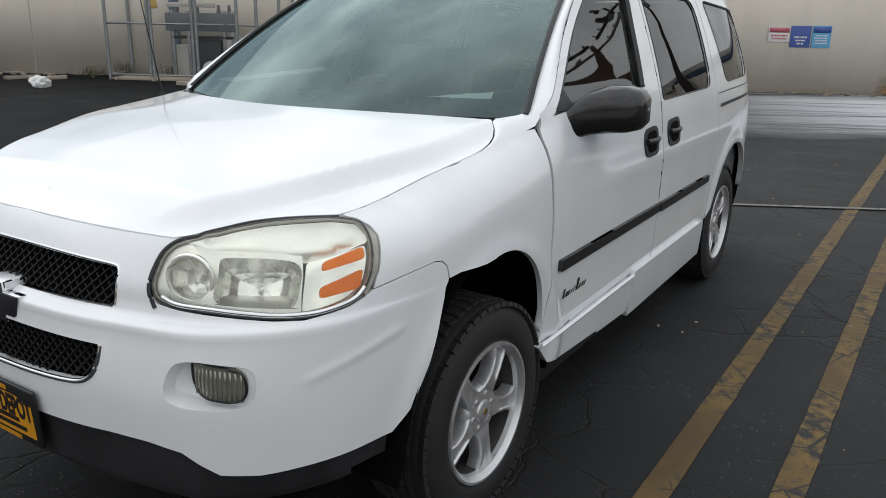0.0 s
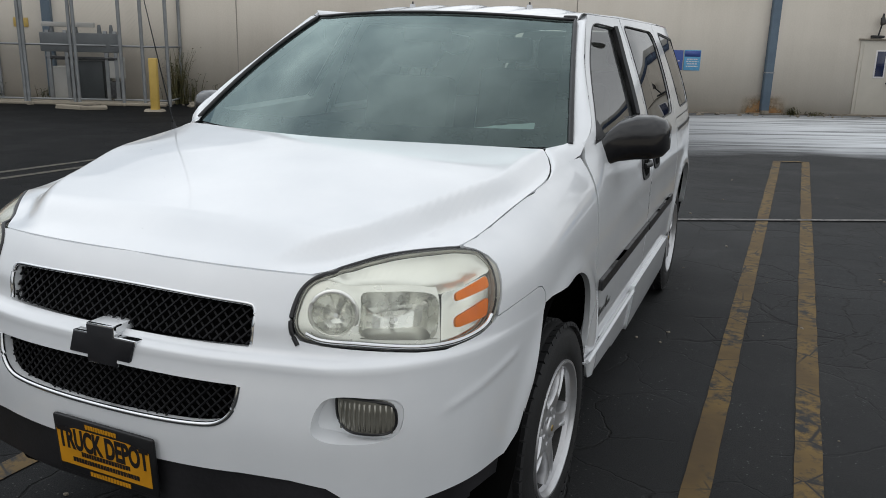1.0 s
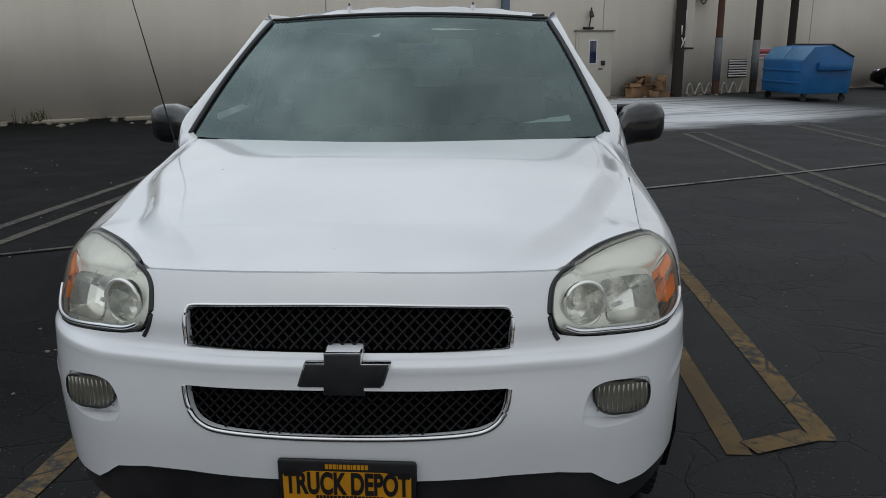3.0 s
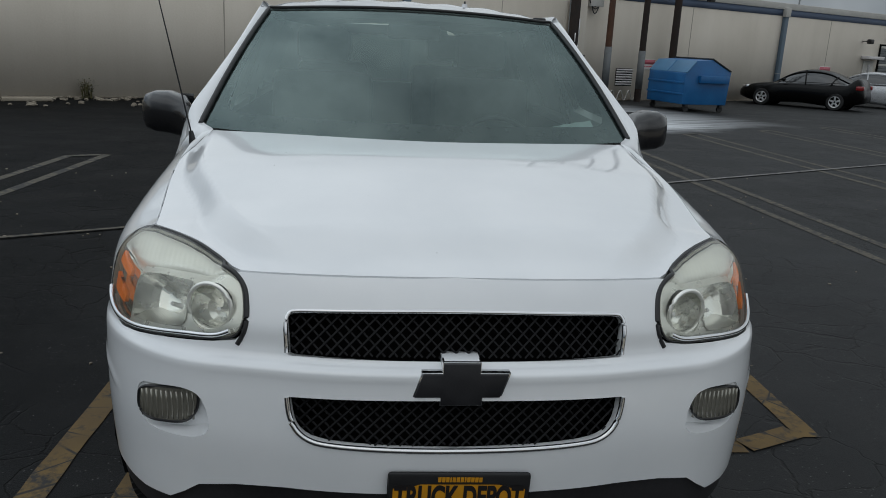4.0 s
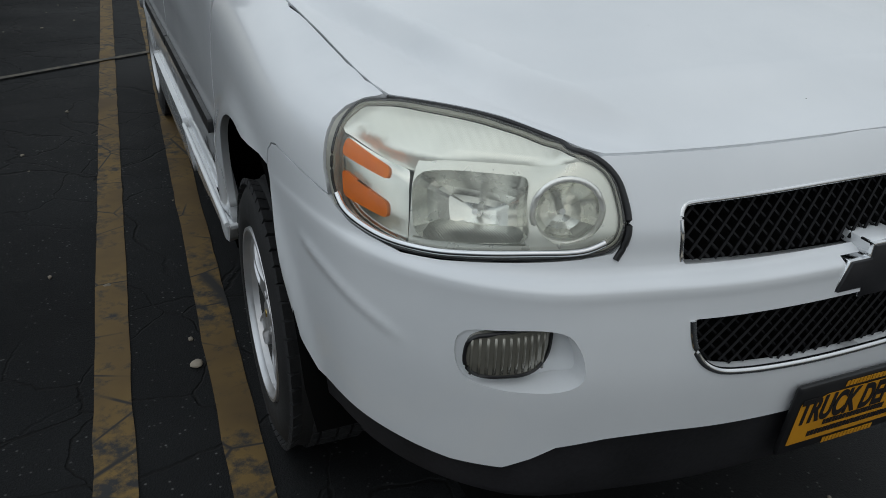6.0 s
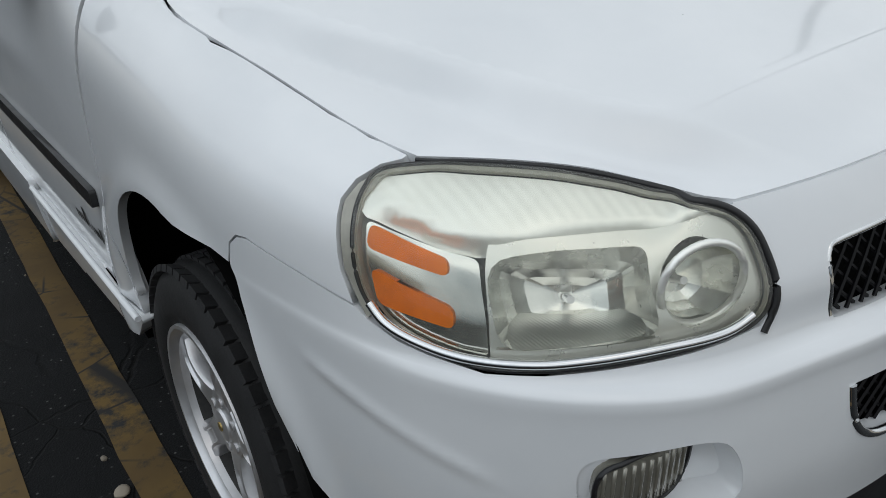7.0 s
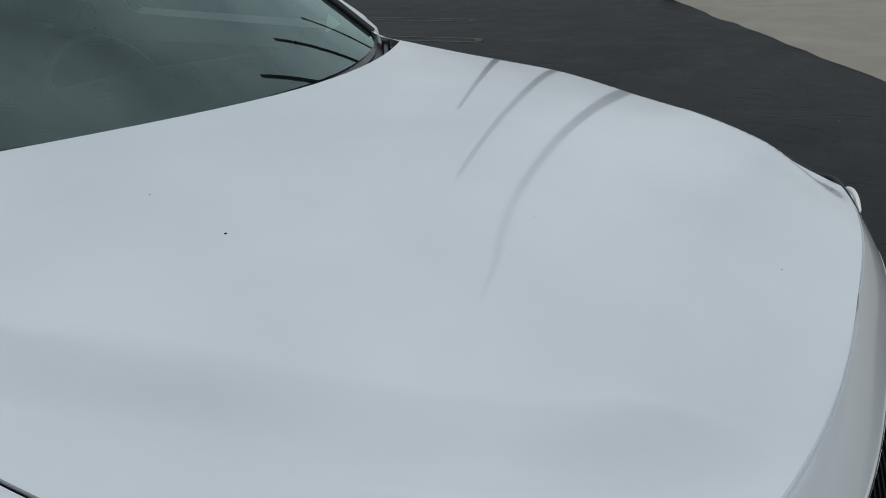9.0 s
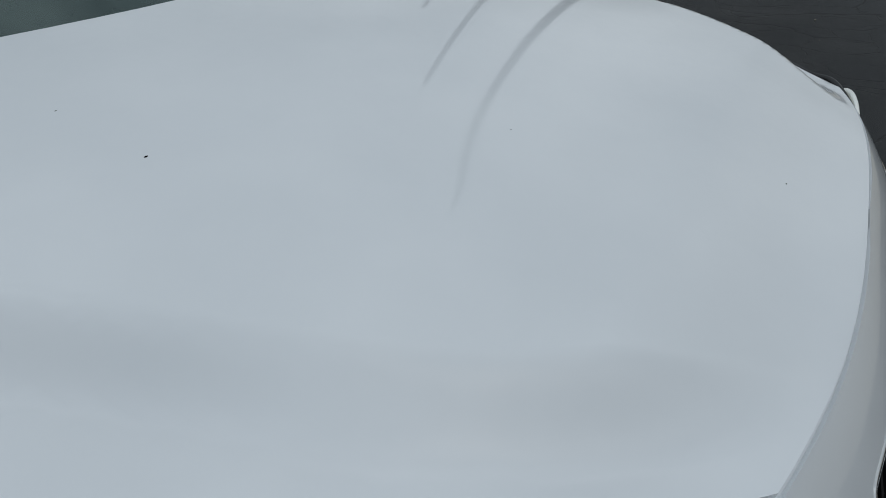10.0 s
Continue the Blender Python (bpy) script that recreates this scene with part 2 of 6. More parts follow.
FABRIC = varied("grey_seat_fabric", (0.17, 0.18, 0.185), (0.26, 0.27, 0.28), 0.9, 3, 30, 0.02)


# ---------------------------------------------------------------- mesh helpers
def ease(a, b, t):
    t = min(max((t - a) / (b - a), 0.0), 1.0)
    return t * t * (3 - 2 * t)


def herm(xs, ys):
    """A smooth curve through knots."""
    n = len(xs)
    d = [(ys[i + 1] - ys[i]) / (xs[i + 1] - xs[i]) for i in range(n - 1)]
    m = [d[0]] + [(d[i - 1] * (xs[i + 1] - xs[i]) + d[i] * (xs[i] - xs[i - 1])) / (xs[i + 1] - xs[i - 1]) for i in range(1, n - 1)] + [d[-1]]

    def f(x):
        if x <= xs[0]:
            return ys[0] + (x - xs[0]) * m[0]
        if x >= xs[-1]:
            return ys[-1] + (x - xs[-1]) * m[-1]
        i = 0
        while x > xs[i + 1]:
            i += 1
        h = xs[i + 1] - xs[i]
        t = (x - xs[i]) / h
        return (2 * t**3 - 3 * t * t + 1) * ys[i] + (t**3 - 2 * t * t + t) * h * m[i] + (3 * t * t - 2 * t**3) * ys[i + 1] + (t**3 - t * t) * h * m[i + 1]
    return f


def finish(name, mesh, mat, parent=None, label="", smooth=True):
    mesh.materials.append(mat)
    if smooth:
        mesh.polygons.foreach_set("use_smooth", [True] * len(mesh.polygons))
    ob = new(name, mesh)
    if parent is not None:
        ob.parent = parent
    if label:
        tagged(ob, label)
    return ob


def part(name, bm, mat, parent=None, label="", smooth=True, angle=None):
    """Links a bmesh as one mesh object under a thing or a part."""
    mesh = bpy.data.meshes.new(name)
    if angle is not None:
        for e in bm.edges:
            if len(e.link_faces) == 2 and e.calc_face_angle(0) > radians(angle):
                e.smooth = False
    bm.to_mesh(mesh)
    bm.free()
    return finish(name, mesh, mat, parent, label, smooth)


def thing(name, label, category, group="", at=(0, 0, 0), turn=0, kind=""):
    ob = new(name)
    ob.empty_display_size = 0.1
    ob.matrix_basis = pose(*at, 0, 0, turn)
    return tagged(ob, label, category, group, kind)


def box_bm(bm, x0, y0, z0, x1, y1, z1, bevel=0.0, seg=2, m=None):
    r = bmesh.ops.create_cube(bm, size=1.0)
    vs = r["verts"]
    bmesh.ops.scale(bm, vec=(x1 - x0, y1 - y0, z1 - z0), verts=vs)
    bmesh.ops.translate(bm, vec=((x0 + x1) / 2, (y0 + y1) / 2, (z0 + z1) / 2), verts=vs)
    if bevel > 0:
        es = list({e for v in vs for e in v.link_edges})
        out = bmesh.ops.bevel(bm, geom=es, offset=bevel, segments=seg, profile=0.5, affect="EDGES")
        vs = out["verts"]
    if m is not None:
        bmesh.ops.transform(bm, matrix=m, verts=list({v for v in vs if v.is_valid}))
    return vs


def box(name, a, b, mat, parent=None, bevel=0.01, label="", m=None):
    bm = bmesh.new()
    box_bm(bm, *a, *b, bevel, 2, m)
    return part(name, bm, mat, parent, label, angle=35)


def rod_bm(bm, a, b, r0, r1=None, seg=12, cap=True):
    a, b = Vector(a), Vector(b)
    d = b - a
    r = bmesh.ops.create_cone(bm, cap_ends=cap, segments=seg, radius1=r0, radius2=r0 if r1 is None else r1, depth=d.length)
    m = Matrix.Translation((a + b) / 2) @ d.to_track_quat("Z", "Y").to_matrix().to_4x4()
    bmesh.ops.transform(bm, matrix=m, verts=r["verts"])
    return r["verts"]


def rod(name, a, b, r, mat, parent=None, r1=None, seg=12, label=""):
    bm = bmesh.new()
    rod_bm(bm, a, b, r, r1, seg)
    return part(name, bm, mat, parent, label, angle=40)


def tube_bm(bm, pts, r, seg=8, closed=False, squash=None):
    """A round bead along a line of points."""
    pts = [Vector(p) for p in pts]
    n = len(pts)
    rings = []
    for i, p in enumerate(pts):
        a = pts[(i - 1) % n] if closed or i > 0 else p
        b = pts[(i + 1) % n] if closed or i < n - 1 else p
        d = (b - a).normalized()
        up = Vector((0, 0, 1)) if abs(d.z) < 0.92 else Vector((0, 1, 0))
        s = d.cross(up).normalized()
        u = s.cross(d)
        k = squash or (1, 1)
        ri = r[i] if isinstance(r, list) else r
        rings.append([bm.verts.new(p + (s * math.cos(2 * math.pi * j / seg) * k[0] + u * math.sin(2 * math.pi * j / seg) * k[1]) * ri) for j in range(seg)])
    for i in range(n if closed else n - 1):
        a, b = rings[i], rings[(i + 1) % n]
        for j in range(seg):
            bm.faces.new((a[j], b[j], b[(j + 1) % seg], a[(j + 1) % seg]))
    if not closed:
        bm.faces.new(rings[0])
        bm.faces.new(list(reversed(rings[-1])))
    bmesh.ops.recalc_face_normals(bm, faces=bm.faces)


def tube(name, pts, r, mat, parent=None, seg=8, closed=False, label="", squash=None):
    bm = bmesh.new()
    tube_bm(bm, pts, r, seg, closed, squash)
    return part(name, bm, mat, parent, label, angle=60)


def lathe_bm(bm, profile, seg=48, axis="x"):
    """Turns a profile of (radius, height) round an axis."""
    rings = []
    for r, h in profile:
        ring = []
        for j in range(seg):
            a = 2 * math.pi * j / seg
            c, s = r * math.cos(a), r * math.sin(a)
            ring.append(bm.verts.new((h, c, s) if axis == "x" else (c, s, h)))
        rings.append(ring)
    for a, b in zip(rings, rings[1:]):
        for j in range(seg):
            bm.faces.new((a[j], a[(j + 1) % seg], b[(j + 1) % seg], b[j]))
    return rings


def round_loop(pts, r=0.02, k=4):
    """Rounds the corners of a closed polygon; r may be given per corner as a third value."""
    out = []
    n = len(pts)
    for i in range(n):
        a, b, c = Vector(pts[i - 1][:2]), Vector(pts[i][:2]), Vector(pts[(i + 1) % n][:2])
        rr = pts[i][2] if len(pts[i]) > 2 else r
        if rr <= 0:
            out.append(tuple(b))
            continue
        da, dc = (a - b), (c - b)
        ra, rc = min(rr, da.length * 0.45), min(rr, dc.length * 0.45)
        pa, pc = b + da.normalized() * ra, b + dc.normalized() * rc
        for j in range(k + 1):
            t = j / k
            out.append(tuple(pa * (1 - t)**2 + b * 2 * t * (1 - t) + pc * t * t))
    return out


def resample(loop, step):
    out = []
    n = len(loop)
    for i in range(n):
        a, b = Vector(loop[i]), Vector(loop[(i + 1) % n])
        k = max(1, round((b - a).length / step))
        for j in range(k):
            p = a.lerp(b, j / k)
            if not out or (p - Vector(out[-1])).length > 1e-5:
                out.append((p.x, p.y))
    return out


def inside(p, loops):
    c = False
    for lp in loops:
        j = len(lp) - 1
        for i in range(len(lp)):
            (xi, yi), (xj, yj) = lp[i], lp[j]
            if (yi > p[1]) != (yj > p[1]) and p[0] < (xj - xi) * (p[1] - yi) / (yj - yi) + xi:
                c = not c
            j = i
    return c


def panel(name, surf, loops, mat, parent=None, step=0.03, depth=0.012, flip=False, mirror=False, label="", lift=0.0, stepy=None):
    """Sheet metal: the patch of a surface within an outline, less its holes, with a turned-in edge."""
    stepy = stepy or step
    k = stepy / step
    flat = [[(u, v / k) for u, v in lp] for lp in loops]
    flat = [resample(lp, step) for lp in flat]
    pts, edges = [], []
    for lp in flat:
        o = len(pts)
        pts += lp
        edges += [(o + i, o + (i + 1) % len(lp)) for i in range(len(lp))]
    nb = len(pts)
    border = np.array(pts)
    us, vs = [p[0] for p in pts], [p[1] for p in pts]
    u = min(us) + step * 0.5
    while u < max(us):
        v = min(vs) + step * 0.5
        while v < max(vs):
            if inside((u, v), flat) and np.min(np.sum((border - (u, v))**2, axis=1)) > (0.45 * step)**2:
                pts.append((u, v))
            v += step
        u += step
    from_cdt = delaunay([Vector(p) for p in pts], edges, [], 0, 1e-6)
    vco, faces = from_cdt[0], from_cdt[2]
    tris = []
    for f in faces:
        c = sum((vco[i] for i in f), Vector((0, 0))) / len(f)
        if inside((c.x, c.y), flat):
            tris.append(tuple(f))
    co, nm = [], []
    e = 2e-3
    sgn = -1.0 if flip else 1.0
    for q in vco:
        a, b = q.x, q.y * k
        p0 = Vector(surf(a, b))
        du = Vector(surf(a + e, b)) - Vector(surf(a - e, b))
        dv = Vector(surf(a, b + e)) - Vector(surf(a, b - e))
        nn = du.cross(dv)
        nn = nn.normalized() * sgn if nn.length > 1e-12 else Vector((0, 0, 1))
        co.append(p0 + nn * lift)
        nm.append(nn)
    if flip:
        tris = [tuple(reversed(f)) for f in tris]
    # turned-in edge
    count = {}
    for f in tris:
        for i in range(len(f)):
            a, b = f[i], f[(i + 1) % len(f)]
            count[(a, b)] = 1
    rim = [(a, b) for (a, b) in count if (b, a) not in count]
    verts = list(co)
    allf = list(tris)
    if depth > 0:
        back = {}
        top = {}
        for a, b in rim:
            for i in (a, b):
                if i not in top:
                    top[i] = len(verts)
                    verts.append(co[i])
                    back[i] = len(verts)
                    verts.append(co[i] - nm[i] * depth)
        for a, b in rim:
            allf.append((top[b], top[a], back[a], back[b]))
    mx = -1.0 if mirror else 1.0
    verts = [(v[0] * mx, v[1], v[2]) for v in verts]
    nm = [(v[0] * mx, v[1], v[2]) for v in nm]
    if mirror:
        allf = [tuple(reversed(f)) for f in allf]
    mesh = bpy.data.meshes.new(name)
    mesh.from_pydata(verts, [], allf)
    ob = finish(name, mesh, mat, parent, label)
    nt = len(tris)
    normals = []
    for poly in mesh.polygons:
        for li in poly.loop_indices:
            vi = mesh.loops[li].vertex_index
            normals.append(nm[vi] if poly.index < nt else (0.0, 0.0, 0.0))
    mesh.normals_split_custom_set(normals)
    return ob


# ---------------------------------------------------------------- ground and lines
SLOPE = 0.5                      # direction of the building against the stalls
WALL_Y = 19.2
TURN = math.degrees(math.atan(SLOPE))
TOWALL = pose(0, WALL_Y, 0, 0, 0, TURN)


def ground_sheet():
    bm = bmesh.new()
    n = 40
    xs = [math.copysign(abs(t)**2.6 * 420, t) for t in [2 * i / n - 1 for i in range(n + 1)]]
    grid = [[bm.verts.new((x, y + 8, 0)) for x in xs] for y in xs]
    for i in range(n):
        for j in range(n):
            bm.faces.new((grid[i][j], grid[i][j + 1], grid[i + 1][j + 1], grid[i + 1][j]))
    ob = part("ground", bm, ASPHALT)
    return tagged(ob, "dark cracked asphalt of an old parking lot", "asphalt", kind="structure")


ground_sheet()


def strip(name, pts, width, mat, label, z=0.004):
    """A painted stripe that follows points on the ground, with slightly uneven edges."""
    bm = bmesh.new()
    pts = [Vector((p[0], p[1], 0)) for p in pts]
    dense = []
    for a, b in zip(pts, pts[1:]):
        k = max(2, int((b - a).length / 0.12))
        dense += [a.lerp(b, i / k) for i in range(k)]
    dense.append(pts[-1])
    prev = None
    for i, p in enumerate(dense):
        a, b = dense[max(i - 1, 0)], dense[min(i + 1, len(dense) - 1)]
        d = (b - a).normalized()
        s = Vector((d.y, -d.x, 0))
        w0 = width / 2 + noise.noise(p * 6.0) * 0.006
        w1 = width / 2 + noise.noise(p * 6.0 + Vector((9, 2, 4))) * 0.006
        row = (bm.verts.new((p.x + s.x * w0, p.y + s.y * w0, z)), bm.verts.new((p.x - s.x * w1, p.y - s.y * w1, z)))
        if prev:
            bm.faces.new((prev[0], row[0], row[1], prev[1]))
        prev = row
    bmesh.ops.recalc_face_normals(bm, faces=bm.faces)
    for f in bm.faces:
        if f.normal.z < 0:
            f.normal_flip()
    return tagged(part(name, bm, mat), label, "road marking", kind="structure")


yel = "faded yellow stall stripe worn and cracked on asphalt"
for k in range(-3, 5):
    x = 1.49 + 2.62 * k
    lean = 0.016 - 0.03 * k
    ya, yb = 1.18 + SLOPE * (x - 1.49), 10.85 + SLOPE * (x - 1.49)
    xi, xo = (-1.336 + .05 * 4, -.977 + .0385 * 4) if k == -1 else (x - 0.15, x + 0.22)

    def at(c, y):
        return (c + lean * (y - 4.0), y)
    if k == -1:
        ya = -0.6
    ink = YELLOW_LINE if k in (-1, 0) else FADED_LINE
    strip("parking_line", [at(xi, ya), at(xi, yb)], 0.10, ink, yel)
    strip("parking_line", [at(xo, ya + 0.12), at(xo, yb + 0.16)], 0.10, ink, yel)
    strip("parking_line", [at(xi + .05, ya + 0.05), at(xo - .05, ya + 0.16)], 0.10, ink, yel, 0.008)
    strip("parking_line", [at(xi + .05, yb - 0.03), at(xo - .05, yb + 0.12)], 0.10, ink, yel, 0.008)
strip("lot_line", [(-14, 5.72 - 14 * 0.52), (0, 5.72)], 0.05, FADED_LINE, "thin faded line across the stalls", 0.012)
strip("lot_line", [(0.02, 5.73), (16, 5.72 + 16 * 0.53)], 0.06, WHITE_LINE, "thin faded white line across the stalls", 0.012)


# ---------------------------------------------------------------- the minivan: its surfaces
YJ = 0.95
NOSE = herm([.18, .30, .42, .55, .68, .74, .80, .820, .827, .840, .849, .90, .95, 1.0, 1.06], [.14, .085, .055, .045, .04, .047, .056, .0575, .0605, .0920, .0960, .104, .128, .160, .214])
SIDE = herm([.18, .30, .45, .60, .75, .90, 1.05, 1.15, 1.3, 1.45, 1.6, 1.68, 1.72], [.845, .865, .882, .893, .897, .895, .882, .865, .822, .768, .702, .655, .60])
# the upper edge of lamp and fender: how far out and how high it lies at each y
TOP = herm([.24, .292, .344, .396, .448, .5, .85, 1.25], [1.009, 1.0205, 1.034, 1.040, 1.041, 1.040, 1.092, 1.146])
SEAMX = herm([.24, .292, .344, .396, .448, .49, .51, .56, .72, .95, 1.25], [.504, .540, .587, .636, .684, .725, .732, .738, .756, .778, .790])
AXLE_F, AXLE_R, TAIL = 1.01, 3.88, 4.78


def side_x(z, y):
    x = SIDE(z)
    # flared lips round the wheels
    for ya in (AXLE_F, AXLE_R):
        r = math.hypot((y - ya) / .445, (z - .36) / .485)
        x += .012 * math.exp(-((r - 1.0) / .09)**2) * ease(.25, .4, z)
    # shallow swage along the doors
    x += .006 * math.exp(-((z - .93 - .012 * (y - 2)) / .05)**2) * ease(1.5, 2.0, y) * (1 - ease(3.6, 4.0, y))
    # the cabin draws in towards the screen pillars
    x -= .07 * ease(1.15, 1.55, z) * (1 - ease(1.5, 2.9, y))
    if y > 3.9:
        x -= .20 * ((y - 3.9) / .88)**2.6 * (1 + .4 * ease(1.1, 1.6, z))
    return x


def shoulder(x, y, z):
    """Draws the skin in towards the hood's edge."""
    w = ease(.20, .27, y) * (1 - ease(1.28, 1.5, y))
    if w > 0:
        t = min(max((z - (TOP(y) - .21)) / .21, 0.0), 1.0)
        x -= w * max(x - SEAMX(y), 0) * t**(5.6 - 2.2 * ease(.5, .85, y))
    return x


def sup(p, z):
    """How square the nose's corners are: squarer low down, between grille and wheel."""
    return 2.8 + (.38 - .28 * ease(.80, .93, z)) * ease(.20, .36, p) * (1 - ease(.68, .88, p))


def wrap(p, z):
    """The skin round the nose and down one side; p runs from the nose's middle, 1 at the front axle, then in metres."""
    if p <= 1:
        p = max(p, -0.02)
        y = NOSE(z)
        a = p * math.pi / 2
        s = math.sin(abs(a))**(2 / sup(p, z))
        y = y + (YJ - y) * (1 - max(math.cos(a), 0)**(2 / sup(p, z)))
        x = shoulder(side_x(z, y) * abs(s), y, z) * (1 if a >= 0 else -1)
        # raised crease on the bumper's cheek
        zl = .702 + (p - .607) * .31
        b = .004 * math.exp(-((z - zl) / .014)**2) * ease(.57, .63, p) * (1 - ease(.79, .83, p))
        return (x + b * p, y - b * (1 - p), z)
    y = YJ + (p - 1)
    return (shoulder(side_x(z, y), y, z), y, z)


HOODC = herm([.15, .19, .25, .4, .7, 1.017, 1.3], [1.012, 1.029, 1.048, 1.093, 1.166, 1.206, 1.235])
CREASE = herm([.20, .27, .40, .57, .67, .82, 1.2], [.36, .42, .528, .606, .644, .698, .738])


def hood_z(x, y):
    a = min(abs(x) / SEAMX(max(y, .5)), 1.02)
    side_h = TOP(y) if y > .5 else 1.040 - (.5 - y) * .14
    mid = HOODC(y)
    w = 1 - a**2.2
    # raised middle that falls off over a soft crease, softer towards the screen
    d = abs(x) - CREASE(y)
    high = .047 - .012 * ease(.7, 1.1, y)
    wide = .029 + .012 * ease(.6, 1.1, y)
    soft_front = 1 - ease(.34, .68, y)
    return side_h + (mid - high + .001 - side_h) * w + high * (1 - ease(-wide, wide + .04 * soft_front, d)) * ease(.16, .36, y)


def to_p(y, z):
    """The wrap parameter whose skin lies at y for a height."""
    if y >= YJ:
        return 1 + y - YJ
    y0 = NOSE(z)
    c = min(max(1 - (y - y0) / (YJ - y0), 0.0), 1.0)
    p = .5
    for i in range(6):
        p = math.acos(c**(sup(p, z) / 2)) * 2 / math.pi
    return p


def hood_gap_z(p):
    x = wrap(p, 1.0)[0]
    return 1.0115 - .0055 * min(x / .50, 1)**2


EDGE = [wrap(p, hood_gap_z(p)) for p in (.0, .01, .03, .06, .10, .14, .18, .22, .25, .275)] + [(SEAMX(y), y, TOP(y)) for y in (.24, .292, .344, .396, .448, .495)]
EDGE_Y = herm([e[0] for e in EDGE], [e[1] for e in EDGE])
EDGE_Z = herm([e[0] for e in EDGE], [e[2] for e in EDGE])


def hood(x, y):
    """The bonnet, brought down to meet the nose and the lamps along its front edge."""
    ax = min(abs(x), .728)
    ye = EDGE_Y(ax)
    d = max(y - ye, 0.0)
    fix = EDGE_Z(ax) - hood_z(ax, ye)
    return (x, y, hood_z(x, y) + fix * math.exp(-(d / .11)**1.3))


def rear_edge(x):
    a = x / .734
    return 1.017 + .3045 * a * a - .0617 * a**4


def glass_bottom(a):
    return Vector((.789 * a, 1.06 + .354 * a * a - .05 * a**4, 1.185 - .005 * a * a))


def glass_top(a):
    return Vector((.607 * a, 1.93 + .11 * a * a, 1.641 - .023 * a * a))


def screen(a, t):
    """The windshield: a across, t from the cowl to the roof."""
    p = glass_bottom(a).lerp(glass_top(a), t)
    k = 4 * t * (1 - t)
    return (p.x, p.y - .012 * k, p.z + .022 * k)


def roof_pt(a, y):
    f = glass_top(a)
    t = max((y - 1.93) / (TAIL - 1.93), 0.0)
    yy = f.y + (TAIL - .06 - f.y) * t
    half = .64 + .035 * math.sin(min(t, 1) * math.pi) - .14 * ease(.55, 1, t)
    x = a * (.607 + (half - .607) * ease(0, .2, t))
    z = f.z + (.056 - .030 * a**4) * math.sin(min(t * 4.2, 1) * math.pi / 2) - .03 * t * t
    rib = .003 * math.cos(a * math.pi * 7) * ease(.03, .08, t)
    return (x, yy, z + rib)


def arch_pt(deg, ya=AXLE_F, ry=.425, rz=.485):
    y, z = ya + ry * math.cos(radians(deg)), .36 + rz * math.sin(radians(deg))
    return (to_p(y, z), z)


van = thing("minivan", "white minivan with black mirrors and trim parked in a stall", "minivan")

# outlines on the skin
LAMP = [(.716, 1.026), (.725, 1.008), (.723, .972), (.720, .922), (.712, .892), (.690, .867), (.644, .852), (.580, .843), (.508, .846), (.408, .856), (.310, .866), (.276, .876), (.264, .905), (.264, .942), (.270, .975), (.285, .996), (.314, 1.0065), (.352, 1.0105)] + [(to_p(y, TOP(y) - .004), TOP(y) - .004) for y in (.285, .32, .36, .40, .44, .48)]


def spline_loop(pts, k=4):
    """A closed smooth line through points."""
    out = []
    n = len(pts)
    for i in range(n):
        p = [Vector(pts[(i + j) % n]) for j in (-1, 0, 1, 2)]
        for s in range(k):
            t = s / k
            q = .5 * (2 * p[1] + (p[2] - p[0]) * t + (2 * p[0] - 5 * p[1] + 4 * p[2] - p[3]) * t * t + (3 * p[1] - p[0] - 3 * p[2] + p[3]) * t**3)
            out.append((q.x, q.y))
    return out


def flow(pts, k=6):
    """An open smooth line through points."""
    pts = [Vector(q) for q in pts]
    out = []
    for i in range(len(pts) - 1):
        p = [pts[min(max(i + j, 0), len(pts) - 1)] for j in (-1, 0, 1, 2)]
        for s in range(k):
            t = s / k
            out.append(.5 * (2 * p[1] + (p[2] - p[0]) * t + (2 * p[0] - 5 * p[1] + 4 * p[2] - p[3]) * t * t + (3 * p[1] - p[0] - 3 * p[2] + p[3]) * t**3))
    return out + [pts[-1]]


LAMP_LOOP = spline_loop(LAMP, 7)
FOG_POCKET = round_loop([(.497, .745, .04), (.33, .766, .05), (.306, .72, .05), (.303, .655, .05), (.42, .645, .05), (.494, .66, .05)], .04, 5)
GRILLE_UP = round_loop([(.001, .947, 0), (.186, .938, .04), (.196, .93, .02), (.190, .845, .006), (.001, .845, 0)], .01, 4)
GRILLE_LO = round_loop([(.001, .768, 0), (.188, .768, .006), (.180, .70, .04), (.150, .668, .05), (.07, .658, .03), (.001, .655, 0)], .01, 4)


def both(fn):
    for mirror in (False, True):
        fn(mirror)


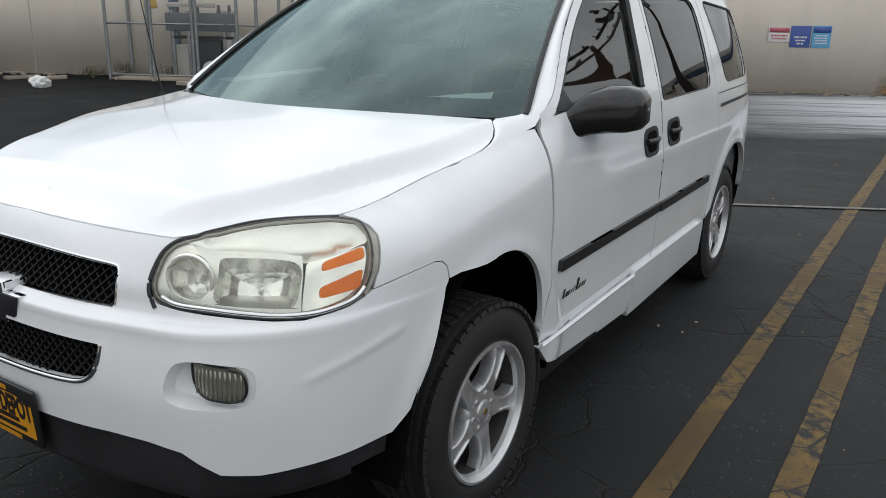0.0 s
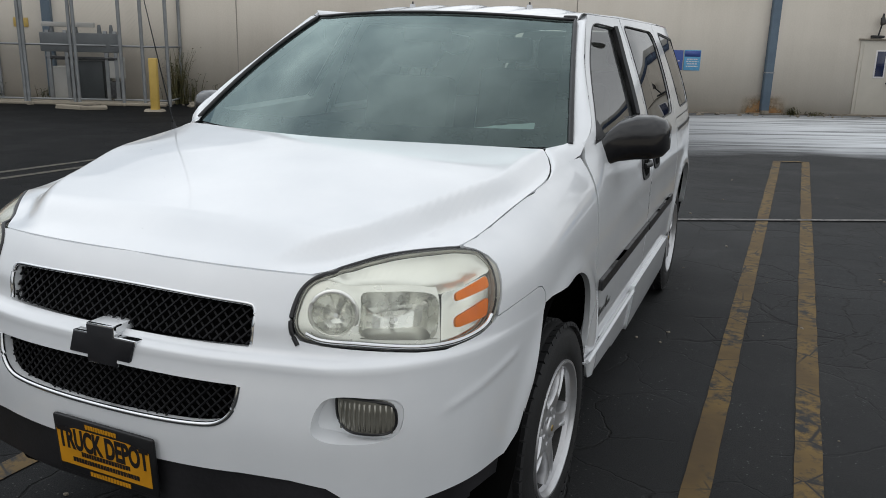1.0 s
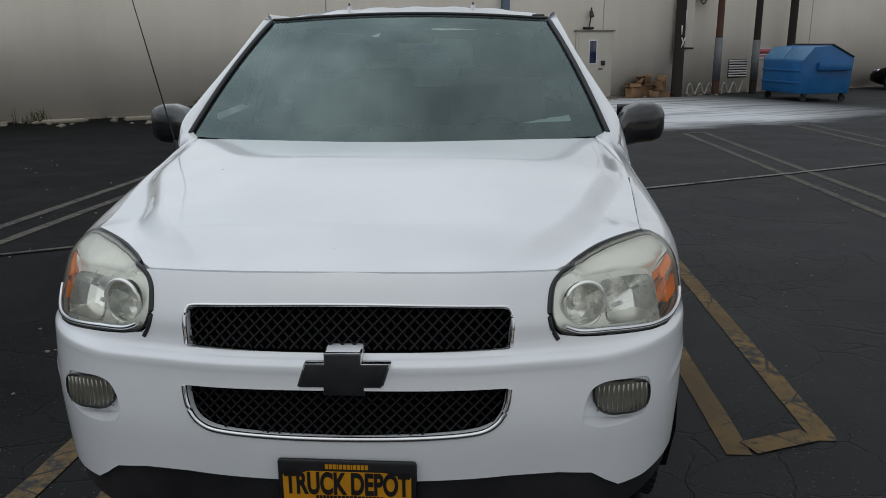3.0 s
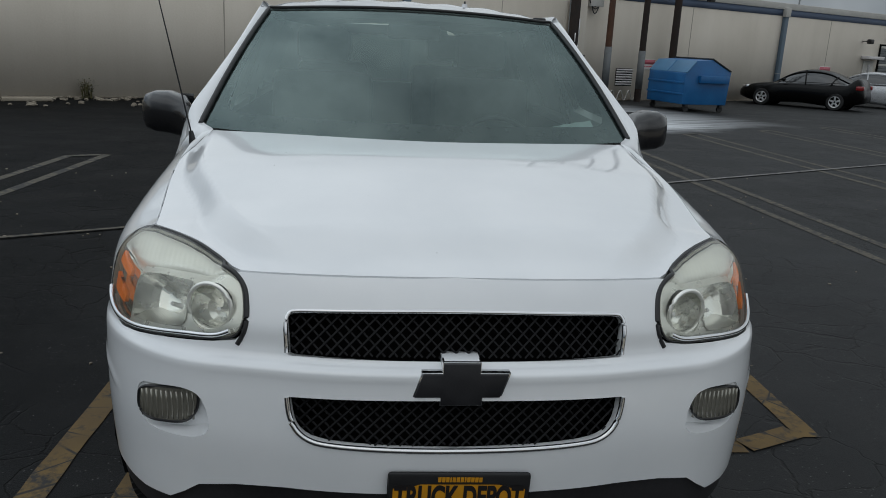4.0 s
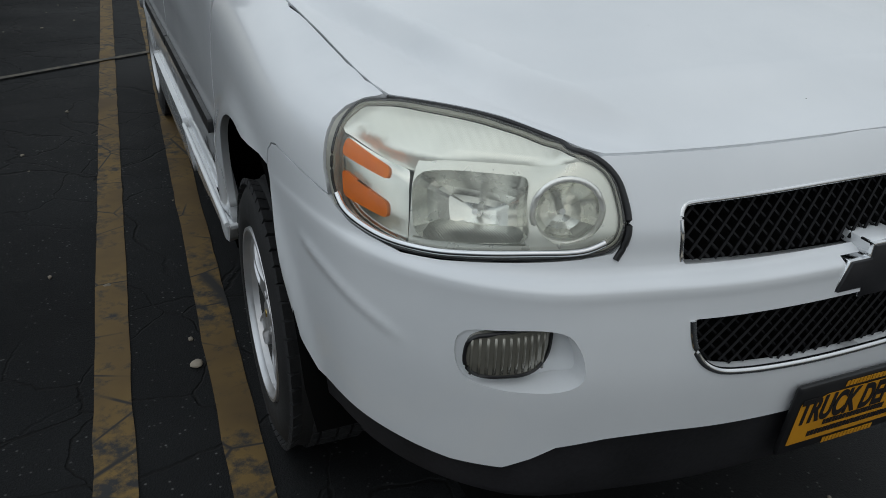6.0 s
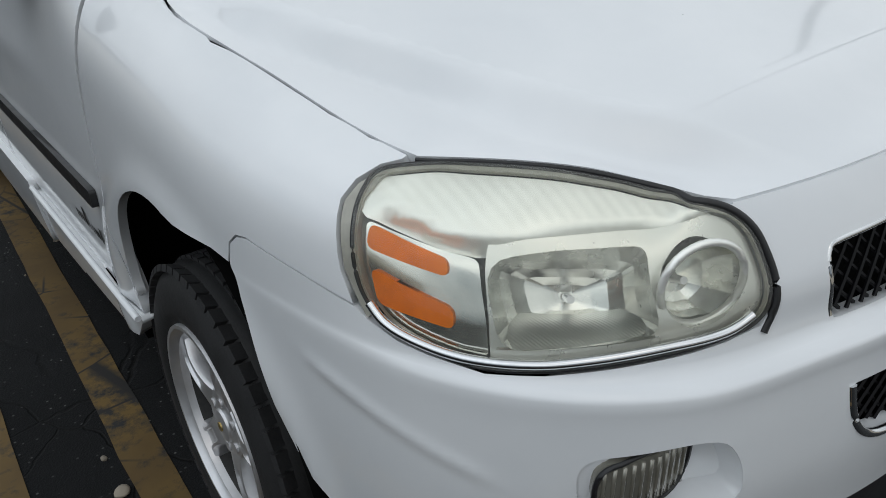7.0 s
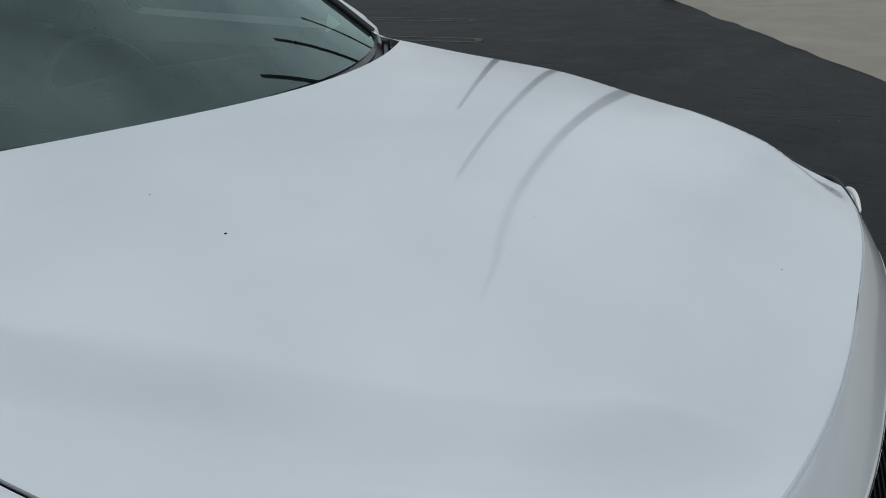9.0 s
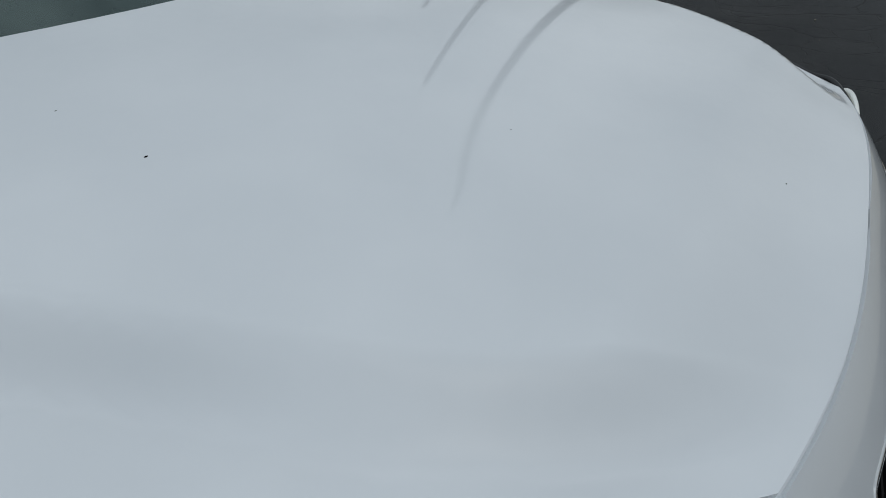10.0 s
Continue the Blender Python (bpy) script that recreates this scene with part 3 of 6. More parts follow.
def fascia(mirror):
    seam = [(.295 - .295 * i / 10, hood_gap_z(.295 - .295 * i / 10) - .003) for i in range(11)]
    inner = [(.258, .925), (.260, .950), (.266, .974), (.278, .990), (.288, .998)]
    lower = [(.0, .548), (.19, .553), (.27, .548), (.33, .535), (.365, .508), (.41, .480), (.50, .474), (.60, .480), (.794, .488)]
    lamp_low = [(.714, .868), (.700, .862), (.680, .853), (.644, .846), (.580, .838), (.508, .841), (.408, .851), (.308, .860), (.272, .868), (.260, .888)]
    edge = [(.826, .535), (.866, .641), (.888, .735), (.903, .800), (.910, .845)]
    # the openings meet the middle, so they cut into the outline there
    mid = [(.0, hood_gap_z(0)), (.0, .949)] + [q for q in GRILLE_UP if q[0] > .002] + [(.0, .843), (.0, .770)] + [q for q in GRILLE_LO if q[0] > .002] + [(.0, .653)]
    loop = lower + edge + [(.904, .880), (.891, .897), (.874, .902), (.80, .892), (.728, .878)] + lamp_low + inner + seam[:-1] + mid
    panel("front_bumper", wrap, [loop, FOG_POCKET], PAINT, van, .016, .028, mirror=mirror, stepy=.007)


both(fascia)


def fender(mirror):
    top = [(to_p(y, TOP(y)), TOP(y) - .001) for y in (.51, .58, .66, .74, .82, .90)] + [(1 + y - YJ, TOP(y) - .001) for y in (.97, 1.05, 1.13, 1.2)]
    back = [(p, TOP(p - .05) - .001) for p in (1.28, 1.34, 1.38, 1.41)] + [(1.408, 1.13), (1.405, 1.04), (1.41, .86), (1.404, .70), (1.397, .62), (1.384, .50)]
    arch = [(1.376, .505)] + [(1.06 + .326 * math.cos(radians(a)), .50 + .352 * math.sin(radians(a))) for a in range(6, 106, 6)] + [(.94, .850), (.9125, .846)]
    front = [(.9065, .881), (.893, .8995), (.875, .9045), (.80, .8945), (.730, .8815), (.740, .92), (.743, .96), (.747, .995), (.740, 1.014), (.722, 1.029), (.70, 1.036)]
    panel("fender", wrap, [top + back + arch + front], PAINT, van, .02, .02, mirror=mirror)


both(fender)


def hood_panel():
    half = [(e[0], e[1] + .0015) for e in EDGE[1:]]
    f = list(reversed(half)) + [(0, EDGE[0][1] + .0015)] + [(-x, y) for x, y in half]
    side_r = [(-SEAMX(y) + .0025, y) for y in (.56, .65, .75, .85, .95, 1.03)] + [(-.779, 1.09), (-.772, 1.14), (-.759, 1.19), (-.741, 1.228), (-.715, 1.258)]
    rear = [(.685 * a, rear_edge(.685 * a)) for a in [(-1 + i / 12) for i in range(25)]]
    loop = f + side_r + rear + [(-a, b) for a, b in reversed(side_r)]
    loop = list(reversed(loop))
    panel("hood", hood, [loop], PAINT, van, .014, .018)


hood_panel()


def hood_gaps():
    """Dark joints under the hood's edge, and a few flecks of dirt on it."""
    for mx in (1, -1):
        tube("hood_joint", [Vector((mx * (SEAMX(y) + .001), y, TOP(y) - .010 - .012 * ease(.92, 1.08, y))) for y in [.52 + .56 * i / 20 for i in range(21)]], .0065, DARK, van, 6)
    rim = [Vector((-e[0], e[1] + .006, e[2] - .010)) for e in reversed(EDGE[1:10])] + [Vector((e[0], e[1] + .006, e[2] - .010)) for e in EDGE[:10]]
    tube("hood_flange", rim, .007, PAINT, van, 8)
    bm = bmesh.new()
    for x, y, r in ((-.461, .753, .0019), (-.044, .258, .0014), (-.44, .88, .0011), (-.2, .52, .001)):
        q = Vector(hood(x, y))
        vs = bmesh.ops.create_icosphere(bm, subdivisions=1, radius=r)["verts"]
        bmesh.ops.scale(bm, vec=(1.3, .8, .3), verts=vs)
        bmesh.ops.translate(bm, vec=q, verts=vs)
    tagged(part("dirt_flecks", bm, DARK, van), kind="stuff")


hood_gaps()


def skin(p, z, lift=0.0, mx=1):
    e = 2e-3
    q = Vector(wrap(p, z))
    n = (Vector(wrap(p + e, z)) - Vector(wrap(p - e, z))).cross(Vector(wrap(p, z + e)) - Vector(wrap(p, z - e))).normalized()
    q = q + n * lift
    return Vector((q.x * mx, q.y, q.z))


# doors and quarter panels
def lower_sides(mirror):
    # front door
    win1 = round_loop([(1.50, 1.205, .03), (2.36, 1.235, .04), (2.50, 1.60, .05), (2.16, 1.615, .08)], .04, 4)
    door = [(1.420, 1.13), (1.424, .86), (1.413, .70), (1.405, .62), (1.392, .50), (1.380, .455), (2.53, .465), (2.54, .95), (2.55, 1.2), (2.62, 1.645), (2.13, 1.645), (1.44, 1.205)]
    panel("front_door", wrap, [door, win1], PAINT, van, .03, .03, mirror=mirror)
    win2 = round_loop([(2.585, 1.165, .03), (3.40, 1.175, .08), (3.42, 1.60, .08), (2.655, 1.615, .05)], .05, 4)
    slider = [(2.541, .465), (2.551, .95), (2.561, 1.2), (2.631, 1.645), (3.50, 1.645), (3.49, 1.1), (3.52, .86), (3.47, .72), (3.44, .465)]
    panel("sliding_door", wrap, [slider, win2], PAINT, van, .035, .03, mirror=mirror)
    win3 = round_loop([(3.72, 1.18, .06), (4.30, 1.195, .10), (4.36, 1.56, .12), (3.62, 1.605, .06)], .08, 5)
    arch = [arch_pt(d, AXLE_R, .43, .47) for d in (158, 145, 130, 115, 100, 88, 75, 60, 45, 30, 18)]
    quarter = [(3.450, .465), (3.48, .72), (3.53, .86), (3.50, 1.1), (3.51, 1.645), (4.70, 1.63), (4.79, 1.2), (4.80, .52), (4.42, .48)] + arch[::-1]
    panel("rear_quarter_panel", wrap, [quarter, win3], PAINT, van, .035, .03, mirror=mirror)
    panel("front_side_window", wrap, [win1], CLEAR_SIDE, van, .05, 0, mirror=mirror, lift=-.010).visible_shadow = False
    panel("sliding_door_window", wrap, [win2], TINTED, van, .05, 0, mirror=mirror, lift=-.006)
    panel("quarter_window", wrap, [win3], TINTED, van, .05, 0, mirror=mirror, lift=-.006)
    mx = -1 if mirror else 1
    for w in (win1, win2, win3):
        tube("window_seal", [Vector((mx * q[0], q[1], q[2])) for q in (wrap(*c) for c in resample(w, .04))], .0032, BLACK, van, 6, True)
    # upright black sash at the back of the front door glass
    tube("window_sash", [Vector((mx * (q[0] - .004), q[1], q[2])) for q in (wrap(2.36 + .14 * t - .012, 1.235 + .365 * t) for t in [i / 8 for i in range(9)])], .019, BLACK, van, 6)
    # dark joints before and behind the front door
    for seam in ([(1.4175, 1.160), (1.414, 1.13), (1.4145, 1.04), (1.417, .86), (1.4085, .70), (1.401, .62), (1.388, .50)], [(2.535, .48), (2.546, .95), (2.556, 1.2), (2.625, 1.64)]):
        tube("door_joint", [skin(p, z, -.012, mx) for p, z in flow(seam, 5)], .0065, DARK, van, 6)
    # lining inside
    liner = [(1.45, .30), (4.6, .30), (4.6, 1.15), (1.45, 1.15)]
    panel("door_lining", wrap, [liner], INTERIOR, van, .12, 0, mirror=mirror, lift=-.05)


both(lower_sides)


def roof_and_pillars():
    loop = [(-1, 1.935), (1, 1.935), (1, TAIL), (-1, TAIL)]
    panel("roof", roof_pt, [loop], PAINT, van, .05, .01)
    lin = [(-.97, 1.945), (.97, 1.945), (.97, 4.6), (-.97, 4.6)]
    panel("headliner", roof_pt, [lin], INTERIOR, van, .15, 0, lift=-.045)
    for mirror in (False, True):
        mx = -1 if mirror else 1
        # A pillar: from the fender's top to the roof, closing the screen to the door frame
        bm = bmesh.new()
        rows = []
        base = Vector(screen(1.0, .055))
        rim = [Vector(hood(x, y)) + Vector((.004, 0, -.002)) for x, y in ((SEAMX(1.04), 1.04), (.779, 1.09), (.772, 1.14), (.759, 1.19), (.741, 1.228), (.715, 1.259))]
        curve = flow(rim + [Vector((.722, 1.298, rim[-1].z + .004)), Vector((.750, 1.345, rim[-1].z + .008)), base], 5)
        for i in range(-10, 21):
            t = .055 + .945 * max(i, 0) / 20
            g = Vector(screen(1.0, t))
            zz = max(g.z, 1.168)
            pd = 1.412 + .02 * (zz - 1.168) / .037 if zz < 1.205 else 1.432 + (2.12 - 1.432) * min((zz - 1.205) / .44, 1)
            d = Vector(wrap(pd + .003, min(zz, 1.652))) if i else Vector(wrap(1.413, 1.168))
            if i < 0:
                g = curve[(i + 10) * 4]
                p = 1.09 + .032 * (i + 10)
                d = Vector(wrap(p, TOP(p - .05) - .001))
            row = []
            for j in range(7):
                s = j / 6
                q = g.lerp(d, s)
                bulge = .016 * math.sin(math.pi * s) * ease(-1, 6, i)
                q.z += .010 * math.sin(math.pi * s) * ease(-9, -5, i) * (1 - ease(-2, 3, i))
                row.append(bm.verts.new((mx * (q.x + bulge * .8), q.y - bulge * .5, q.z + bulge * .3)))
            rows.append(row)
        for a, b in zip(rows, rows[1:]):
            for j in range(6):
                f = (a[j], a[j + 1], b[j + 1], b[j])
                bm.faces.new(f if mirror else tuple(reversed(f)))
        bmesh.ops.recalc_face_normals(bm, faces=bm.faces)
        part("a_pillar", bm, PAINT, van)
        # cant rail between doors and roof
        bm = bmesh.new()
        rows = []
        for i in range(30):
            y = 2.06 + (TAIL - .12 - 2.06) * i / 29
            a = Vector(wrap(1 + y - YJ, 1.647))
            t = (y - 2.065) / (TAIL - .06 - 2.065)
            b = Vector(roof_pt(1.0, 1.93 + max(t, 0) * (TAIL - 1.93)))
            row = []
            for j in range(5):
                s = j / 4
                q = a.lerp(b, s)
                q.z += .012 * math.sin(math.pi * s)
                row.append(bm.verts.new((mx * q.x, q.y, q.z)))
            rows.append(row)
        for a, b in zip(rows, rows[1:]):
            for j in range(4):
                bm.faces.new((a[j], a[j + 1], b[j + 1], b[j]))
        bmesh.ops.recalc_face_normals(bm, faces=bm.faces)
        part("cant_rail", bm, PAINT, van)
    panel("windshield", screen, [[(-.985, .015), (.985, .015), (.985, .985), (-.985, .985)]], WINDSHIELD, van, .08, 0).visible_shadow = False
    # black surround of the glass
    line = [screen(-.99, .03 + .97 * t / 24) for t in range(25)] + [screen(-.99 + 1.98 * i / 20, .99) for i in range(1, 20)] + [screen(.99, 1 - .97 * t / 24) for t in range(25)]
    tube("windshield_seal", [Vector(q) + Vector((0, -.004, .004)) for q in line], [.0095 if i < 24 or i > len(line) - 25 else .0065 for i in range(len(line))], BLACK, van, 8)
    frit = [(-.985, .0), (.985, .0), (.985, .985), (-.985, .985)]
    hole = round_loop([(-.915, .12), (.915, .12), (.945, .955), (-.945, .955)], .09, 6)
    panel("windshield_border", screen, [frit, hole], FRIT, van, .04, 0, lift=-.004)
    # cowl under the hood's rear edge
    bm = bmesh.new()
    rows = []
    for i in range(25):
        a = -1 + i / 12
        p, q = Vector((.76 * a, rear_edge(.734 * a) - .05, 1.165 - .012 * a * a)), glass_bottom(a) + Vector((0, .02, -.004))
        rows.append((bm.verts.new(p), bm.verts.new(p.lerp(q, .5) + Vector((0, 0, -.012))), bm.verts.new(q)))
    for a, b in zip(rows, rows[1:]):
        for j in range(2):
            bm.faces.new((a[j], b[j], b[j + 1], a[j + 1]))
    bmesh.ops.recalc_face_normals(bm, faces=bm.faces)
    part("cowl", bm, BLACK, van)


roof_and_pillars()


def tail():
    zs = [.50 + i * (1.62 - .50) / 16 for i in range(17)]
    right = [(side_x(z, TAIL - .02), z) for z in zs]
    loop = right + [(-x, z) for x, z in reversed(right)]
    win = round_loop([(-.55, 1.2), (.55, 1.2), (.46, 1.55), (-.46, 1.55)], .08, 4)
    f = lambda x, z: (x, TAIL + .05 * (1 - (x / .7)**2) - .02 - .12 * ease(1.1, 1.7, z), z)
    panel("tailgate", f, [loop, win], PAINT, van, .08, .02, flip=True)
    panel("rear_window", f, [win], TINTED, van, .1, 0, flip=True, lift=-.01)
    for mirror in (False, True):
        panel("tail_light", wrap, [round_loop([(4.66, .92), (4.80, .92), (4.80, 1.25), (4.72, 1.25)], .02)], RED_LENS, van, .04, .01, mirror=mirror, lift=.012)
    box("rear_bumper", (-.74, TAIL - .12, .33), (.74, TAIL + .06, .54), PAINT, van, .05)


RED_LENS = plain("red_tail_lamp_plastic", (0.22, 0.012, 0.012), 0.2, coat=0.6)
AMBER = plain("amber_reflector_plastic", (0.95, 0.22, 0.001), 0.5, scale=40)
AMBER.node_tree.nodes["Principled BSDF"].inputs["Specular IOR Level"].default_value = 0.15
tail()


def dark_core():
    """Closed dark bodywork behind the openings: engine bay, floor and wheel housings."""
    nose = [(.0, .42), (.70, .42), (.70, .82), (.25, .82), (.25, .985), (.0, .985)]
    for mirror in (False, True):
        # sheet behind the grille; the depth's shade is painted in as near-black
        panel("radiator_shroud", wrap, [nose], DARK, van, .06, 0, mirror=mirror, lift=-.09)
    # underbody, engine bay and wheel housings: near-black colour carries the hollows' shade
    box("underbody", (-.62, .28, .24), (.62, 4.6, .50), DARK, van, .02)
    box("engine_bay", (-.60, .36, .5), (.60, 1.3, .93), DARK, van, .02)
    box("floor_pan", (-.80, 1.36, .42), (.80, 3.42, .47), INTERIOR, van, .01)
    box("cargo_floor", (-.62, 3.42, .46), (.62, 4.65, .60), INTERIOR, van, .01)
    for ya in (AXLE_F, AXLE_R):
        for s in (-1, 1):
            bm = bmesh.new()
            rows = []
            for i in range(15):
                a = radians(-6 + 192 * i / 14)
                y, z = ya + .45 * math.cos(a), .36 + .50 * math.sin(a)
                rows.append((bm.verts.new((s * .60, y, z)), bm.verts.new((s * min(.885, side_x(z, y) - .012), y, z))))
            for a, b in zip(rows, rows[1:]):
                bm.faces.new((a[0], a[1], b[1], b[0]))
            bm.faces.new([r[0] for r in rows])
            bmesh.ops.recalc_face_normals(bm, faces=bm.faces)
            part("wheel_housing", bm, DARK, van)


dark_core()


# rim barrel far darker than the alloy: shade behind the spokes put into colour
SHADED_BARREL = varied("shaded_rim_barrel", (0.02, 0.02, 0.02), (0.05, 0.048, 0.045), 0.6)


# wheels
def make_wheel():
    w = new("wheel")
    R, B = .34, .108
    C = .125
    prof = [(.222, -C), (.25, -C - .004), (.30, -C), (.325, -C + .014), (.337, -C + .03), (.34, -C + .05), (.34, B - .05), (.337, B - .03), (.325, B - .014), (.30, B), (.25, B + .004), (.226, B - .004), (.222, B - .012)]
    bm = bmesh.new()
    lathe_bm(bm, prof, 72)
    bmesh.ops.recalc_face_normals(bm, faces=bm.faces)
    part("tyre", bm, RUBBER, w, angle=50)
    # tread and shoulder blocks
    bm = bmesh.new()
    for k in range(54):
        a = 2 * math.pi * k / 54
        for h0, h1, r0, dz in ((-.112, -.080, .331, .006), (-.074, -.048, .3405, 0), (-.040, -.012, .3405, 0), (-.006, .030, .3405, 0), (.038, .052, .3405, 0), (.060, .104, .331, .006)):
            m = Matrix.Rotation(a + (.02 if h0 > 0 else 0), 4, "X") @ Matrix.Translation((0, 0, r0))
            tilt = -0.32 if h0 < -.1 else (0.32 if h0 > .055 else 0)
            mm = m @ Matrix.Translation(((h0 + h1) / 2, 0, 0)) @ Matrix.Rotation(-tilt, 4, "Y")
            vs = bmesh.ops.create_cube(bm, size=1.0)["verts"]
            bmesh.ops.scale(bm, vec=(h1 - h0, .0325, .014), verts=vs)
            bmesh.ops.transform(bm, matrix=mm, verts=vs)
    part("tread", bm, TREAD, w, smooth=False)
    # rim: lip, barrel and five split spokes
    bm = bmesh.new()
    lathe_bm(bm, [(.224, B - .006), (.222, B + .002), (.214, B + .002), (.208, B - .008), (.200, B - .014), (.197, B - .03)], 72)
    bmesh.ops.recalc_face_normals(bm, faces=bm.faces)
    part("rim", bm, ALLOY, w, angle=40)
    bm = bmesh.new()
    lathe_bm(bm, [(.197, B - .03), (.192, B - .10), (.190, -B + .02), (.21, -B + .005), (.222, -B + .004)], 72)
    bmesh.ops.recalc_face_normals(bm, faces=bm.faces)
    part("rim_barrel", bm, SHADED_BARREL, w, angle=40)
    bm = bmesh.new()
    lathe_bm(bm, [(.001, .0), (.17, .0), (.175, -.02)], 40)
    part("brake_disc", bm, DARK, w)
    for k in range(5):
        a0 = 2 * math.pi * k / 5 - .506
        bm = bmesh.new()
        rows = []
        for i in range(15):
            t = i / 14
            r = .048 + t * .158
            wid = .0300 + .003 * math.cos(t * 2 * math.pi) + .016 * max(0, t - .72) / .28 + .012 * max(0, .25 - t) / .25
            h = B - .030 + .016 * math.sin(t * math.pi * .8) - .004 * t
            g = .006 * ease(.25, .45, t)
            ring = []
            for du, dh in ((-1, -.048), (-1, -.010), (-.86, -.001), (-.62, 0), (-.52, -g), (.52, -g), (.62, 0), (.86, -.001), (1, -.010), (1, -.048)):
                ring.append(bm.verts.new((h + dh, du * wid, r)))
            rows.append(ring)
        for a, b in zip(rows, rows[1:]):
            for j in range(9):
                bm.faces.new((a[j], a[j + 1], b[j + 1], b[j]))
        bmesh.ops.recalc_face_normals(bm, faces=bm.faces)
        bmesh.ops.rotate(bm, cent=(0, 0, 0), matrix=Matrix.Rotation(a0, 3, "X"), verts=bm.verts)
        part("spoke", bm, ALLOY, w, angle=35)
    bm = bmesh.new()
    lathe_bm(bm, [(.086, B - .07), (.083, B - .036), (.074, B - .027), (.036, B - .025), (.034, B - .020), (.028, B - .0175), (.001, B - .017)], 40)
    bmesh.ops.recalc_face_normals(bm, faces=bm.faces)
    part("hub_cap", bm, ALLOY, w, angle=40)
    for k in range(6):
        a = 2 * math.pi * k / 6 + .2
        c = (B - .045, .054 * math.cos(a), .054 * math.sin(a))
        rod("lug_nut", c, (B - .0225, c[1], c[2]), .0125, ALLOY, w, .010, 12)
    rod("hub_badge", (B - .018, 0, 0), (B - .0145, 0, 0), .011, plain("gold_hub_badge", (0.34, 0.25, 0.09), 0.3, 0.8), w, .010, 12)
    return w


def wheels():
    first = make_wheel()
    spots = [(.775, AXLE_F, -1.5, 0), (.755, AXLE_R, 0, 40), (-.775, AXLE_F, 178.5, 20), (-.755, AXLE_R, 180, 70)]
    for i, (x, y, rz, spin) in enumerate(spots):
        m = pose(x, y, .34, 0, 0, rz) @ pose(0, 0, 0, spin)
        if i == 0:
            first.parent = van
            first.matrix_basis = m
        else:
            c = copy_thing(first, m)
            c.parent = van


wheels()


# ---------------------------------------------------------------- the minivan: lamps, grille, trim
def make_haze():
    """Weathered polycarbonate: clear, with a milky bloom that lies thicker in patches."""
    mat = glassy("weathered_lamp_lens", (0.97, 0.98, 0.95), 0.05, 1.45)
    t = mat.node_tree
    out = t.nodes["Material Output"]
    inner = out.inputs["Surface"].links[0].from_socket
    dif = t.nodes.new("ShaderNodeBsdfDiffuse")
    dif.inputs["Color"].default_value = (0.70, 0.71, 0.64, 1)
    tex = t.nodes.new("ShaderNodeTexNoise")
    tex.inputs["Scale"].default_value = 14.0
    co = t.nodes.new("ShaderNodeTexCoord")
    t.links.new(co.outputs["Object"], tex.inputs["Vector"])
    rng = t.nodes.new("ShaderNodeMapRange")
    rng.inputs["From Min"].default_value, rng.inputs["From Max"].default_value = 0.3, 0.75
    rng.inputs["To Min"].default_value, rng.inputs["To Max"].default_value = 0.02, 0.08
    t.links.new(tex.outputs["Fac"], rng.inputs["Value"])
    mx = t.nodes.new("ShaderNodeMixShader")
    t.links.new(rng.outputs["Result"], mx.inputs[0])
    t.links.new(inner, mx.inputs[1])
    t.links.new(dif.outputs[0], mx.inputs[2])
    t.links.new(mx.outputs[0], out.inputs["Surface"])
    return mat


HAZE = make_haze()
REFLECTOR = plain("lamp_reflector_silver", (0.84, 0.84, 0.80), 0.26, 1.0, spread=0.04)
BROW = varied("satin_silver_lamp_brow", (0.90, 0.90, 0.85), (0.97, 0.97, 0.92), 0.34, 10, 120, 0.03, metal=0.55)
DIVIDER = plain("bright_lamp_divider", (0.80, 0.79, 0.74), 0.12, 1.0, spread=0.04)
PALE = plain("pale_lamp_surround", (0.66, 0.66, 0.61), 0.3, 0.25, coat=0.5, spread=0.06)
BEZEL = plain("satin_silver_bezel", (0.80, 0.80, 0.75), 0.3, 0.6, coat=0.3, spread=0.05)
RIM_BEIGE = plain("yellowed_lens_rim", (0.36, 0.35, 0.30), 0.35, coat=0.4, spread=0.2)


def ribbed(name, colour, rough, metal, scale, depth, along):
    """Silvered plastic with fine moulded ribs."""
    n = Nodes(name)
    w = n.add("ShaderNodeTexWave", Scale=scale)
    w.bands_direction = along
    n.link(n.place(), w.inputs["Vector"])
    f = n.noise(20.0, 3.0)
    n.set(Base_Color=n.ramp(f, [(0.3, tuple(v * .95 for v in colour)), (0.7, colour)]), Metallic=metal, Roughness=rough)
    n.bump(w.outputs["Fac"], 0.35, depth)
    return n.mat


RIBBED = ribbed("ribbed_silver_lamp_brow", (0.96, 0.96, 0.91), 0.33, 0.55, 24.0, 0.0006, "X")
GROOVED = ribbed("grooved_reflector_floor", (0.80, 0.80, 0.77), 0.28, 1.0, 80.0, 0.0008, "X")
FOG_GLASS = plain("ribbed_fog_lamp_glass", (0.27, 0.26, 0.22), 0.22, 0.5, coat=1.0)
BULB = plain("lamp_bulb_glass", (0.7, 0.7, 0.7), 0.05, 0.2, coat=1.0)


